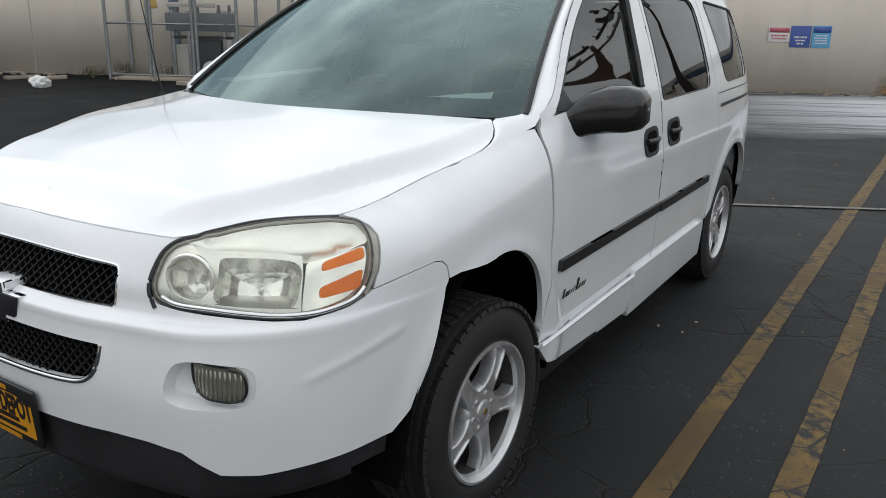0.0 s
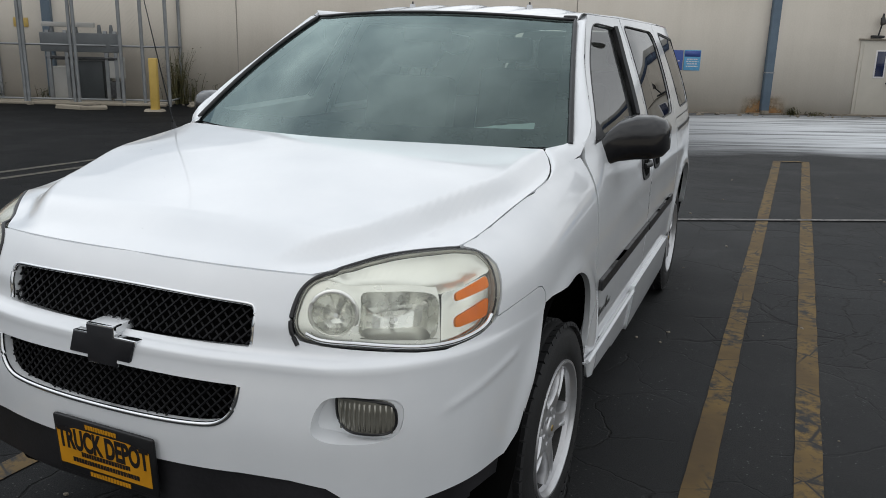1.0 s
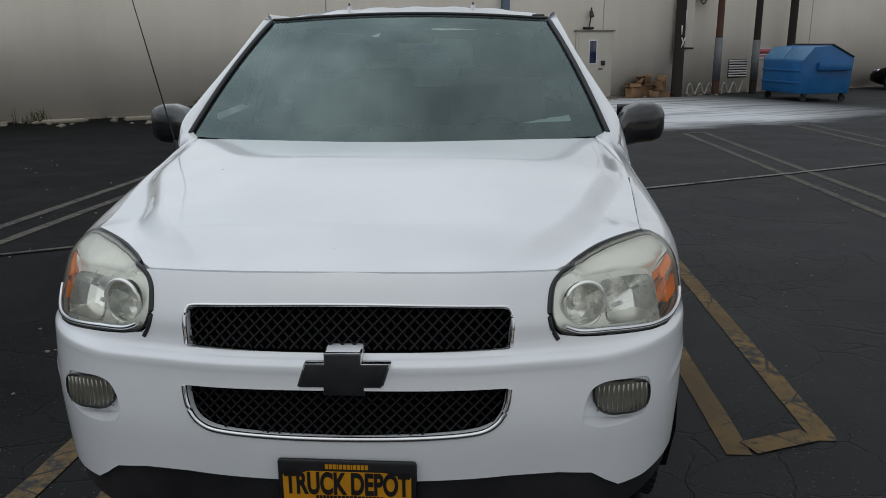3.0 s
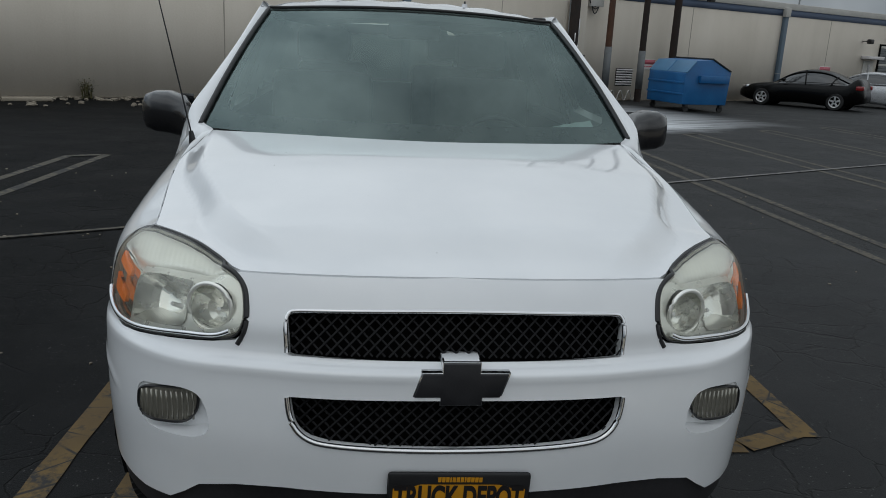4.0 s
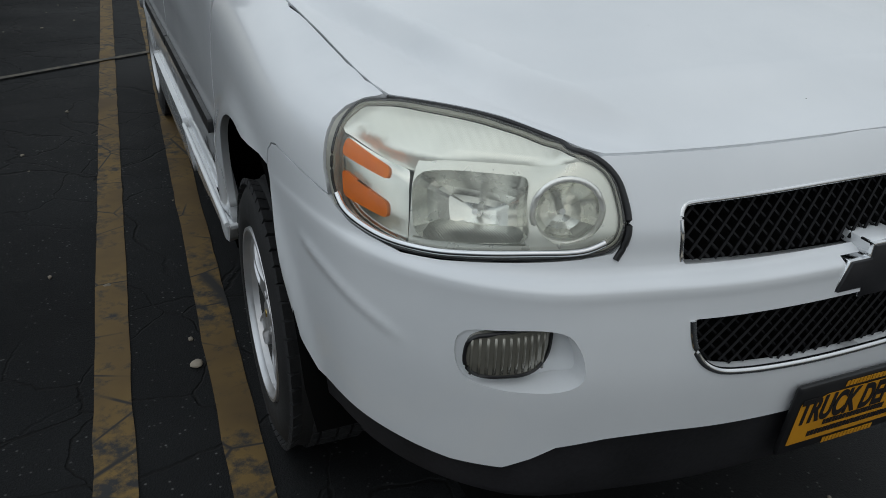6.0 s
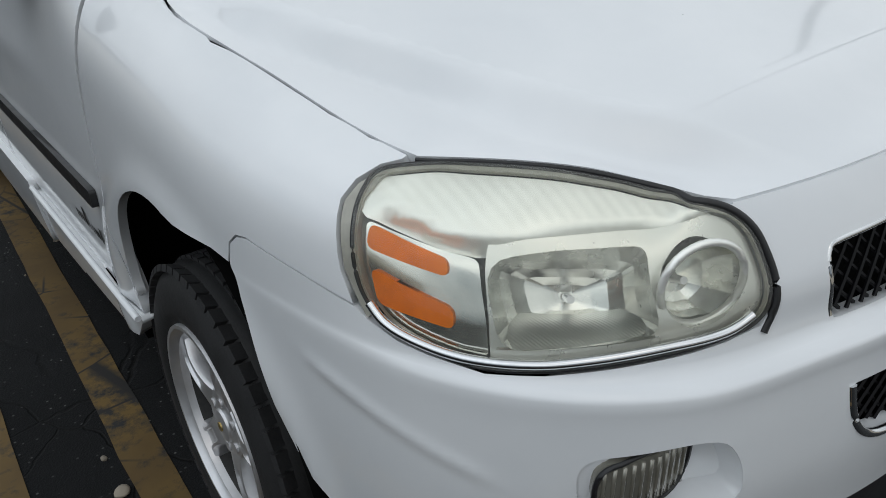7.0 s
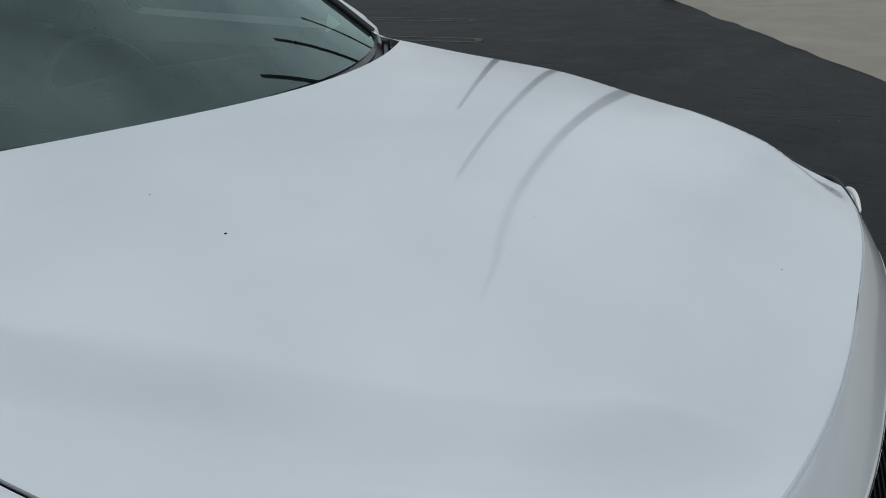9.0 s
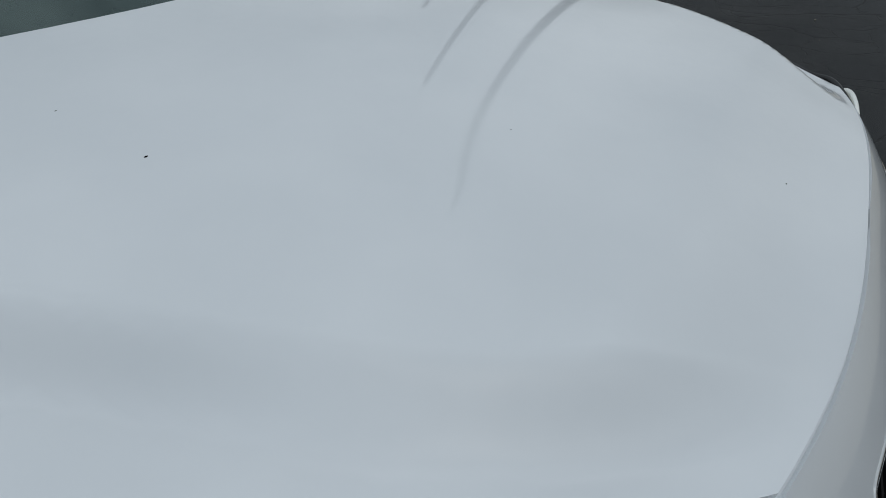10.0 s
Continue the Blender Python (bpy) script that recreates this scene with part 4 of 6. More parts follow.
def shrink(loop, d, k=1.3):
    """Draws a closed outline inwards; k evens the two directions."""
    n = len(loop)
    cx, cz = sum(q[0] for q in loop) / n, sum(q[1] for q in loop) / n
    area = sum(loop[i][0] * loop[(i + 1) % n][1] - loop[(i + 1) % n][0] * loop[i][1] for i in range(n))
    out = []
    for i in range(n):
        a, b, c = loop[i - 1], loop[i], loop[(i + 1) % n]
        t = Vector(((c[0] - a[0]) * k, c[1] - a[1])).normalized()
        s = d if area > 0 else -d
        out.append((b[0] - t.y * s / k, b[1] + t.x * s))
    return out


def headlamp(mirror):
    mx = -1 if mirror else 1
    lamp = new("headlight")
    lamp.parent = van
    tagged(lamp, "cloudy weathered clear headlight with two amber reflectors")
    lamp.empty_display_size = .05
    panel("lens", wrap, [LAMP_LOOP], HAZE, lamp, .018, 0, mirror=mirror, lift=.002).visible_shadow = False
    panel("lamp_housing", wrap, [LAMP_LOOP], PALE, lamp, .03, 0, mirror=mirror, lift=-.088)
    rim = shrink(LAMP_LOOP, .0045)
    bm = bmesh.new()
    a = [bm.verts.new(skin(p, z, -.010, mx)) for p, z in rim]
    b = [bm.verts.new(skin(p, z, -.090, mx)) for p, z in rim]
    for i in range(len(rim)):
        j = (i + 1) % len(rim)
        bm.faces.new((a[i], a[j], b[j], b[i]))
    bmesh.ops.recalc_face_normals(bm, faces=bm.faces)
    part("lamp_wall", bm, PALE, lamp)
    panel("lens_rim", wrap, [LAMP_LOOP, rim], RIM_BEIGE, lamp, .012, .006, mirror=mirror, lift=-.001)
    # pale brow with moulded ribs over the reflectors
    near = shrink(LAMP_LOOP, .006)
    ring = [q for q in near if q[1] > .988]
    ring.sort(key=lambda q: -math.atan2(q[1] - .94, (q[0] - .5) * 1.3))
    brow = [(.712, .985), (.70, .984), (.62, .966), (.58, .962), (.52, .968), (.46, .972), (.38, .976), (.33, .984), (.30, .986)] + ring
    low_z = herm([.25, .30, .33, .38, .46, .52, .58, .62, .70, .76], [.986, .986, .984, .976, .972, .968, .962, .966, .984, .986])
    roll = lambda p, z: tuple(skin(p, z, -.006 - .018 * (1 - ease(0, .020, z - low_z(p))) * (1 - ease(.66, .72, p))))
    panel("lamp_brow", roll, [brow], RIBBED, lamp, .010, .03, mirror=mirror)
    # silvered bezel close behind the lens, open for the two reflectors
    bezel = [q for q in near if q[0] < .574]
    pan = round_loop([(.570, .960, .035), (.505, .970, .02), (.395, .972, .02), (.380, .880, .02), (.560, .862, .03)], .02, 4)
    hoop = [(.331 + .046 * math.cos(2 * math.pi * i / 30), .930 + .050 * math.sin(2 * math.pi * i / 30)) for i in range(30)]
    panel("bezel", wrap, [bezel, pan, hoop], BEZEL, lamp, .010, .01, mirror=mirror, lift=-.011)
    # smoked corner with the amber reflectors
    panel("lamp_divider", wrap, [round_loop([(.714, .984), (.712, .930), (.704, .886), (.67, .858), (.572, .852), (.576, .960), (.62, .966)], .01, 3)], DIVIDER, lamp, .02, .03, mirror=mirror, lift=-.013)
    for lp in ([(.611, .937), (.611, .957), (.706, .981), (.709, .953)], [(.611, .878), (.610, .903), (.705, .930), (.703, .889)]):
        panel("amber_reflector", wrap, [round_loop(lp, .010, 4)], AMBER, lamp, .012, .005, mirror=mirror, lift=-.0085)
    # main reflector: a deep pan with facets, and a round one beside it
    bm = bmesh.new()
    rings = []
    dense = resample(pan, .018)
    for d, k in ((-.006, 1.0), (-.022, .97), (-.045, .90), (-.062, .78), (-.075, .58), (-.082, .34), (-.085, .12)):
        cp, cz = .474, .920
        rings.append([bm.verts.new(skin(cp + (p - cp) * k, cz + (z - cz) * k, d, mx)) for p, z in dense])
    pan = dense
    for r0, r1 in zip(rings, rings[1:]):
        for i in range(len(pan)):
            j = (i + 1) % len(pan)
            bm.faces.new((r0[i], r0[j], r1[j], r1[i]))
    bm.faces.new(rings[-1])
    bmesh.ops.recalc_face_normals(bm, faces=bm.faces)
    part("main_reflector", bm, REFLECTOR, lamp, angle=9)
    # grooved floor of the main reflector and an upright rib in it
    bm = bmesh.new()
    rows = [[bm.verts.new(skin(.384 + .178 * a / 16, .863 + .014 * (1 - a / 16) + .030 * b / 6, -.007 - .060 * b / 6, mx)) for b in range(7)] for a in range(17)]
    for ra, rb in zip(rows, rows[1:]):
        for b in range(6):
            bm.faces.new((ra[b], rb[b], rb[b + 1], ra[b + 1]))
    bmesh.ops.recalc_face_normals(bm, faces=bm.faces)
    part("reflector_floor", bm, GROOVED, lamp)
    c = (.331, .930)
    bm = bmesh.new()
    rings = []
    for d, r in ((-.003, .054), (-.016, .051), (-.038, .045), (-.056, .034), (-.066, .020), (-.070, .008)):
        ring = []
        for i in range(28):
            a = 2 * math.pi * i / 28
            rr = r * (1 - .10 * (i // 4 % 2) * (d < -.01))
            q = skin(*c, d, mx) + Vector((mx * .93 * math.cos(a) * rr, .38 * math.cos(a) * rr, math.sin(a) * rr))
            ring.append(bm.verts.new(q))
        rings.append(ring)
    for r0, r1 in zip(rings, rings[1:]):
        for i in range(28):
            j = (i + 1) % 28
            bm.faces.new((r0[i], r0[j], r1[j], r1[i]))
    bm.faces.new(rings[-1])
    bmesh.ops.recalc_face_normals(bm, faces=bm.faces)
    part("round_reflector", bm, REFLECTOR, lamp, angle=16)
    tube("reflector_ring", [skin(*c, -.006, mx) + Vector((mx * .93 * math.cos(a) * .053, .38 * math.cos(a) * .053, math.sin(a) * .053)) for a in [2 * math.pi * i / 32 for i in range(32)]], .005, BROW, lamp, 8, True)
    for cp, cz in ((.474, .920), c):
        rod("bulb", skin(cp, cz, -.078, mx), skin(cp, cz, -.046, mx), .0065, BULB, lamp, .005, 10)
    # bright lower edge and the black rubber seal over the top and inner side
    low = flow([(.708, .890), (.692, .872), (.66, .860), (.60, .851), (.52, .852), (.45, .859), (.37, .868), (.31, .873), (.284, .886)])
    tube("bright_strip", [skin(p, z, .001, mx) for p, z in low], .0062, CHROME, lamp, 8)
    n = len(LAMP_LOOP)
    tube("rubber_seal", [skin(p, z, -.001, mx) for p, z in LAMP_LOOP], .0032, BLACK, lamp, 6, True)
    inner = flow([(to_p(y, TOP(y) - .002), TOP(y) - .002) for y in (.495, .46, .42, .38, .34, .30, .27, .250)] + [(.310, 1.0075), (.284, .998), (.267, .976), (.260, .945), (.258, .910), (.261, .882), (.268, .858)], 4)
    tube("hood_seal", [skin(p, z, -.001, mx) for p, z in inner], [.0028 + .0030 * ease(0, .7, i / len(inner)) for i in range(len(inner))], BLACK, lamp, 8)
    # weathered grey gasket at the outer corner
    gasket = [(.716, .868), (.724, .885), (.736, .92), (.739, .96), (.743, .995), (.736, 1.012), (.718, 1.027), (.695, 1.034), (.712, 1.020), (.720, 1.0), (.718, .96), (.714, .91), (.704, .884)]
    panel("corner_gasket", wrap, [gasket], RIM_BEIGE, lamp, .012, .01, mirror=mirror, lift=-.003)


both(headlamp)


def fog_lamp(mirror):
    mx = -1 if mirror else 1
    # recess in the bumper: deep beside the lamp, running out flush towards the nose
    def bay(p, z):
        q = skin(p, z, -.004)
        back = .176 + (q.x - .575) * .218
        return (q.x, q.y + max(0, back - q.y) * ease(.505, .570, q.x), q.z)
    panel("fog_recess", bay, [FOG_POCKET], PAINT, van, .010, 0, mirror=mirror)
    ring = resample(FOG_POCKET, .012)
    bm = bmesh.new()
    rows = []
    for p, z in ring:
        a, b = skin(p, z, -.003), Vector(bay(p, z))
        rows.append((bm.verts.new((a.x * mx, a.y, a.z)), bm.verts.new((b.x * mx, b.y, b.z))))
    for i in range(len(rows)):
        j = (i + 1) % len(rows)
        bm.faces.new((rows[i][0], rows[j][0], rows[j][1], rows[i][1]))
    bmesh.ops.recalc_face_normals(bm, faces=bm.faces)
    part("fog_wall", bm, PAINT, van)
    fog = new("fog_light")
    fog.parent = van
    tagged(fog, "small dull ribbed glass fog light")
    lens = round_loop([(.573, .747, .012), (.706, .744, .024), (.712, .690, .03), (.690, .667, .03), (.600, .665, .03), (.574, .695, .03)], .03, 5)
    g = lambda x, z: (x, .168 + (x - .575) * .218 - .012 * math.sin(math.pi * min(max((x - .572) / .14, 0), 1)), z)
    panel("lens", g, [lens], FOG_GLASS, fog, .012, .02, mirror=mirror)
    tube("fog_bezel", [Vector((q[0] * mx, q[1], q[2])) for q in (g(*c) for c in lens)], .0035, BLACK, fog, 6, True)
    bm = bmesh.new()
    for i in range(11):
        x0 = .585 + i * .0115
        for za, zb in ((.672, .739),):
            tube_bm(bm, [Vector((q[0] * mx, q[1], q[2])) for q in (g(x0, za + (zb - za) * k / 3) for k in range(4))], .0030, 6)
    part("lens_rib", bm, FOG_GLASS, fog)


both(fog_lamp)


def nose_at(x, z, lift=0.0):
    s = min(abs(x) / side_x(z, .12), 1.0)
    p = math.asin(s**1.4) * 2 / math.pi
    return skin(p, z, lift, 1 if x >= 0 else -1)


MESH = plain("matt_black_grille_plastic", (0.004, 0.004, 0.005), 0.55)
MESH.node_tree.nodes["Principled BSDF"].inputs["Specular IOR Level"].default_value = 0.2


def grille(loop, name, z0, z1, lift):
    xz = [(wrap(p, z)[0], z) for p, z in loop]
    poly = xz + [(-x, z) for x, z in reversed(xz)]
    g = new("grille")
    g.parent = van
    tagged(g, "black diamond mesh grille with a chrome edge")
    bm = bmesh.new()
    cell, wide = .0275, .40
    for sgn in (1, -1):
        c = -wide - .2
        while c < wide + .2:
            run = []
            t = z0 - .02
            while t <= z1 + .02:
                x = c + sgn * (t - z0) * 1.05
                if inside((x, t), [poly]):
                    q = nose_at(x, .90 if z0 > .8 else .71, lift + .002 * sgn)
                    run.append(Vector((q.x, q.y + ((t - .90) * .45 if z0 > .8 else (t - .71) * .12), t)))
                t += .008
            if len(run) > 1:
                tube_bm(bm, run, .0028, 4)
            c += cell
    part("mesh", bm, MESH, g, smooth=False)
    return g


g_up = grille(GRILLE_UP, "upper", .845, .947, -.022)
g_lo = grille(GRILLE_LO, "lower", .655, .768, -.026)
# bright edging: over the upper opening, under the lower one
up_line = [(.377, .850), (.379, .88), (.380, .915), (.374, .932), (.360, .939), (.30, .942), (.20, .945), (.10, .947), (0, .9475)]
up_line = up_line + [(-x, z) for x, z in reversed(up_line[:-1])]
tube("chrome_edge", [nose_at(x, z, -.004) for x, z in flow(up_line, 4)], .0055, CHROME, g_up, 8)
lo_line = [(.372, .766), (.368, .735), (.358, .705), (.340, .684), (.312, .670), (.27, .664), (.20, .660), (.10, .657), (0, .656)]
lo_line = lo_line + [(-x, z) for x, z in reversed(lo_line[:-1])]
tube("chrome_edge", [nose_at(x, z, -.002) for x, z in flow(lo_line, 5)], .0065, CHROME, g_lo, 8)


def prism(name, pts, y_of, depth, mat, parent, label="", bevel=.002):
    """A flat shape in x and z with some depth in y."""
    bm = bmesh.new()
    front = [bm.verts.new((x, y_of(x, z), z)) for x, z in pts]
    back = [bm.verts.new((x, y_of(x, z) + depth, z)) for x, z in pts]
    bm.faces.new(front)
    bm.faces.new(list(reversed(back)))
    n = len(pts)
    for i in range(n):
        j = (i + 1) % n
        bm.faces.new((front[i], back[i], back[j], front[j]))
    bmesh.ops.recalc_face_normals(bm, faces=bm.faces)
    if bevel:
        bmesh.ops.bevel(bm, geom=list(bm.edges), offset=bevel, segments=2, profile=.5, affect="EDGES")
    return part(name, bm, mat, parent, label, angle=40)


BADGE_BLACK = varied("matt_black_badge_film", (0.012, 0.012, 0.014), (0.022, 0.022, 0.025), 0.45, 20, 200, 0.2, 0.001)
shape = [(-.101, .778), (-.083, .832), (-.040, .832), (-.040, .856), (.040, .856), (.040, .832), (.103, .832), (.085, .778), (.046, .778), (.046, .760), (-.044, .760), (-.044, .778)]
badge = prism("badge", [(x * 1.0, z) for x, z in shape], lambda x, z: .050, .03, BADGE_BLACK, van, "plain black cross shaped badge")
prism("badge_edge", [(x * 1.04, .806 + (z - .806) * 1.05) for x, z in shape], lambda x, z: .054, .028, CHROME, van, bevel=.001)
box("badge_mount", (-.042, .058, .836), (.042, .12, .859), PAINT, van, .005)


def letters(name, text, size, m, mat, parent, bold=0.0, width=None):
    cu = bpy.data.curves.new(name, "FONT")
    cu.body, cu.size, cu.align_x, cu.align_y = text, size, "CENTER", "CENTER"
    cu.extrude, cu.offset = .0004, bold
    tmp = new(name, cu)
    bpy.context.view_layer.update()
    mesh = bpy.data.meshes.new_from_object(tmp.evaluated_get(bpy.context.evaluated_depsgraph_get()))
    w = tmp.dimensions.x
    bpy.data.objects.remove(tmp)
    bpy.data.curves.remove(cu)
    k = width / w if width else 1.0
    mesh.transform(m @ Matrix.Diagonal((k, 1, 1, 1)))
    return finish(name, mesh, mat, parent, smooth=False)


def bars(name, widths, size, m, mat, parent, gap=.25):
    """Unreadable or private writing as plain bars."""
    bm = bmesh.new()
    total = sum(widths) + gap * (len(widths) - 1)
    x = -total / 2
    for w in widths:
        box_bm(bm, x * size, -.5 * size, -.0003, (x + w) * size, .5 * size, .0003, 0, 1, m)
        x += w + gap
    return part(name, bm, mat, parent, smooth=False)


PLATE_ORANGE = plain("orange_plate_paint", (0.60, 0.27, 0.012), 0.35, scale=18, spread=0.1)
LETTER_BLACK = plain("black_letter_paint", (0.012, 0.010, 0.010), 0.5)
plate = new("dealer_plate")
plate.parent = van
tagged(plate, "orange and black dealer plate in a black frame")
plate.empty_display_size = .05
plate.matrix_basis = pose(.004, .030, .532, 90 + 4, 1.0, 0)
box("plate_frame", (-.158, -.080, -.012), (.158, .080, .002), BLACK, plate, .008)
prof = round_loop([(-.146, -.054), (.146, -.054), (.146, .044, .004), (.108, .046, .01), (.088, .054, .006), (-.088, .054, .006), (-.108, .046, .01), (-.146, .044, .004)], .003, 3)
bm = bmesh.new()
bm.faces.new([bm.verts.new((x, z, .0035)) for x, z in prof])
part("plate_face", bm, PLATE_ORANGE, plate, smooth=False)
letters("plate_lettering", "TRUCK DEPOT", .078, pose(0, .019, .0042), LETTER_BLACK, plate, .0030, .286)
for row, size, at, ink in (([.5, .5, .5, .5, .5, .6, .6, .6, .6, .6, .6, .6, .6, .4, .6, .6, .6, .4], .0125, (.005, -.016, .0042), LETTER_BLACK), ([.6] * 5 + [.3] + [.6] * 5 + [.3, .3] + [.6] * 3 + [.3] + [.6] * 3 + [.3] + [.6] * 4, .0125, (.003, -.036, .0042), LETTER_BLACK), ([.6] * 3 + [.3] + [.6] * 3 + [.3] + [.6] * 4, .012, (0, .066, .0035), PLATE_ORANGE), ([.6] * 14, .0125, (.012, -.067, .0035), PLATE_ORANGE)):
    tagged(bars("plate_bar", row, size, pose(*at), ink, plate, .14), kind="stuff")


# dark lower valance
def valance(mirror):
    upper = [(.0, .552), (.19, .556), (.27, .551), (.33, .538), (.365, .511), (.41, .484), (.50, .478), (.60, .484), (.79, .492)]
    loop = [(.0, .435), (.40, .410), (.60, .420), (.785, .432)] + list(reversed(upper))
    panel("bumper_valance", wrap, [loop], SATIN, van, .025, .03, mirror=mirror, lift=-.010)
    panel("splitter", wrap, [[(.0, .405), (.40, .385), (.72, .398), (.72, .424), (.40, .414), (.0, .440)]], SATIN, van, .03, .03, mirror=mirror, lift=-.022)


both(valance)


def side_trim(mirror):
    mx = -1 if mirror else 1
    for a, b in ((1.474, 2.527), (2.545, 3.36)):
        loop = round_loop([(a, .684), (b, .688), (b, .726), (a, .724)], .008, 3)
        panel("rub_strip", wrap, [loop], BLACK, van, .03, .014, mirror=mirror, lift=.015)
    # lowered floor: boxed skirts under the doors
    sk = [(1.36, .452), (1.455, .362), (1.60, .338), (1.93, .318), (1.94, .306), (2.265, .290), (2.265, .445), (2.24, .458)]
    panel("side_skirt", wrap, [sk], PAINT, van, .03, .05, mirror=mirror, lift=.012)
    sk2 = [(2.285, .268), (3.40, .282), (3.36, .480), (2.285, .474)]
    panel("side_skirt", wrap, [sk2], PAINT, van, .03, .06, mirror=mirror, lift=.020)
    tube("skirt_flange", [skin(p, z, .018, mx) for p, z in ((1.37, .455), (1.7, .457), (2.0, .459), (2.265, .461))], .008, PAINT, van, 6)
    panel("skirt_flange", wrap, [[(1.40, .20), (3.4, .20), (3.4, .30), (1.42, .36)]], SATIN, van, .05, 0, mirror=mirror, lift=-.05)
    for p0, zc in ((2.385, 1.012), (2.70, 1.022)):
        h = new("door_handle")
        h.parent = van
        tagged(h, "black recessed door handle")
        w = .088
        panel("handle_plate", wrap, [round_loop([(p0 - w, zc + .055), (p0 - w, zc - .062), (p0 + w, zc - .058), (p0 + w, zc + .062)], .05, 5)], BLACK, h, .02, .01, mirror=mirror, lift=.006)
        panel("handle_cup", wrap, [round_loop([(p0 - w * .7, zc + .04), (p0 - w * .7, zc - .045), (p0 + w * .7, zc - .04), (p0 + w * .7, zc + .045)], .04, 5)], DARK, h, .02, 0, mirror=mirror, lift=.0075)
        tube("handle_bar", [skin(p0 - w * .8, zc + .004, .010, mx), skin(p0, zc + .002, .024, mx), skin(p0 + w * .8, zc + .004, .010, mx)], .012, BLACK, h, 8)
    # fine dark lines: sliding door rail and belt trim on the quarter
    panel("door_rail", wrap, [[(3.56, 1.058), (4.28, 1.078), (4.28, 1.092), (3.56, 1.076)]], BLACK, van, .04, 0, mirror=mirror, lift=.003)
    panel("belt_line", wrap, [[(3.53, 1.130), (4.45, 1.150), (4.45, 1.154), (3.53, 1.135)]], BLACK, van, .04, 0, mirror=mirror, lift=.002)
    # conversion maker's decal as plain slanted strokes
    bm = bmesh.new()
    for i, (hgt, wd) in enumerate(((.034, .018), (.018, .022), (.018, .013), (.018, .009), (.022, .006), (.044, .02), (.018, .014), (.018, .014), (.018, .013))):
        p0 = 1.53 + i * .024
        q = [skin(p0, .567, .002, mx), skin(p0 + wd, .567, .002, mx), skin(p0 + wd + .012, .567 + hgt, .002, mx), skin(p0 + .012, .567 + hgt, .002, mx)]
        bm.faces.new([bm.verts.new(v) for v in (q if not mirror else q[::-1])])
    part("decal", bm, LETTER_BLACK, van, smooth=False)


both(side_trim)


def mirror_unit(mirror):
    mx = -1 if mirror else 1
    m = new("door_mirror")
    m.parent = van
    tagged(m, "glossy black plastic door mirror")
    bm = bmesh.new()
    rows = []
    # shell in slices from the foot outwards
    for x, yc, zc, dy, dz in ((.800, 1.500, 1.138, .030, .030), (.826, 1.530, 1.143, .048, .040), (.846, 1.575, 1.154, .070, .051), (.866, 1.630, 1.174, .086, .066), (.892, 1.676, 1.191, .090, .076), (.945, 1.703, 1.203, .087, .081), (1.000, 1.710, 1.205, .082, .078), (1.038, 1.722, 1.204, .064, .066), (1.056, 1.736, 1.203, .034, .042)):
        ring = []
        for i in range(24):
            a = 2 * math.pi * i / 24
            c, s = math.cos(a), math.sin(a)
            k = (abs(c)**3.2 + abs(s)**3.2)**(-1 / 3.2)
            yy = yc + dy * c * k
            ring.append(bm.verts.new((mx * x, min(yy, yc + dy * (.95 if x < .88 else .72)), zc + dz * s * k)))
        rows.append(ring)
    for a, b in zip(rows, rows[1:]):
        for i in range(24):
            j = (i + 1) % 24
            bm.faces.new((a[i], a[j], b[j], b[i]))
    bm.faces.new(rows[0])
    bm.faces.new(rows[-1])
    bmesh.ops.recalc_face_normals(bm, faces=bm.faces)
    part("mirror_shell", bm, BLACK_GLOSS, m)
    bm = bmesh.new()
    q = [bm.verts.new(v) for v in (Vector((mx * .875, 1.778, 1.138)), Vector((mx * 1.020, 1.786, 1.142)), Vector((mx * 1.020, 1.786, 1.268)), Vector((mx * .875, 1.778, 1.270)))]
    bm.faces.new(q)
    part("mirror_glass", bm, CHROME, m, smooth=False)
    # sail at the window's corner
    bm = bmesh.new()
    q = [skin(1.49, 1.195, .006, mx), skin(1.64, 1.205, .006, mx), skin(1.60, 1.268, .006, mx)]
    bm.faces.new([bm.verts.new(v) for v in q])
    part("mirror_sail", bm, BLACK, m, smooth=False)


both(mirror_unit)


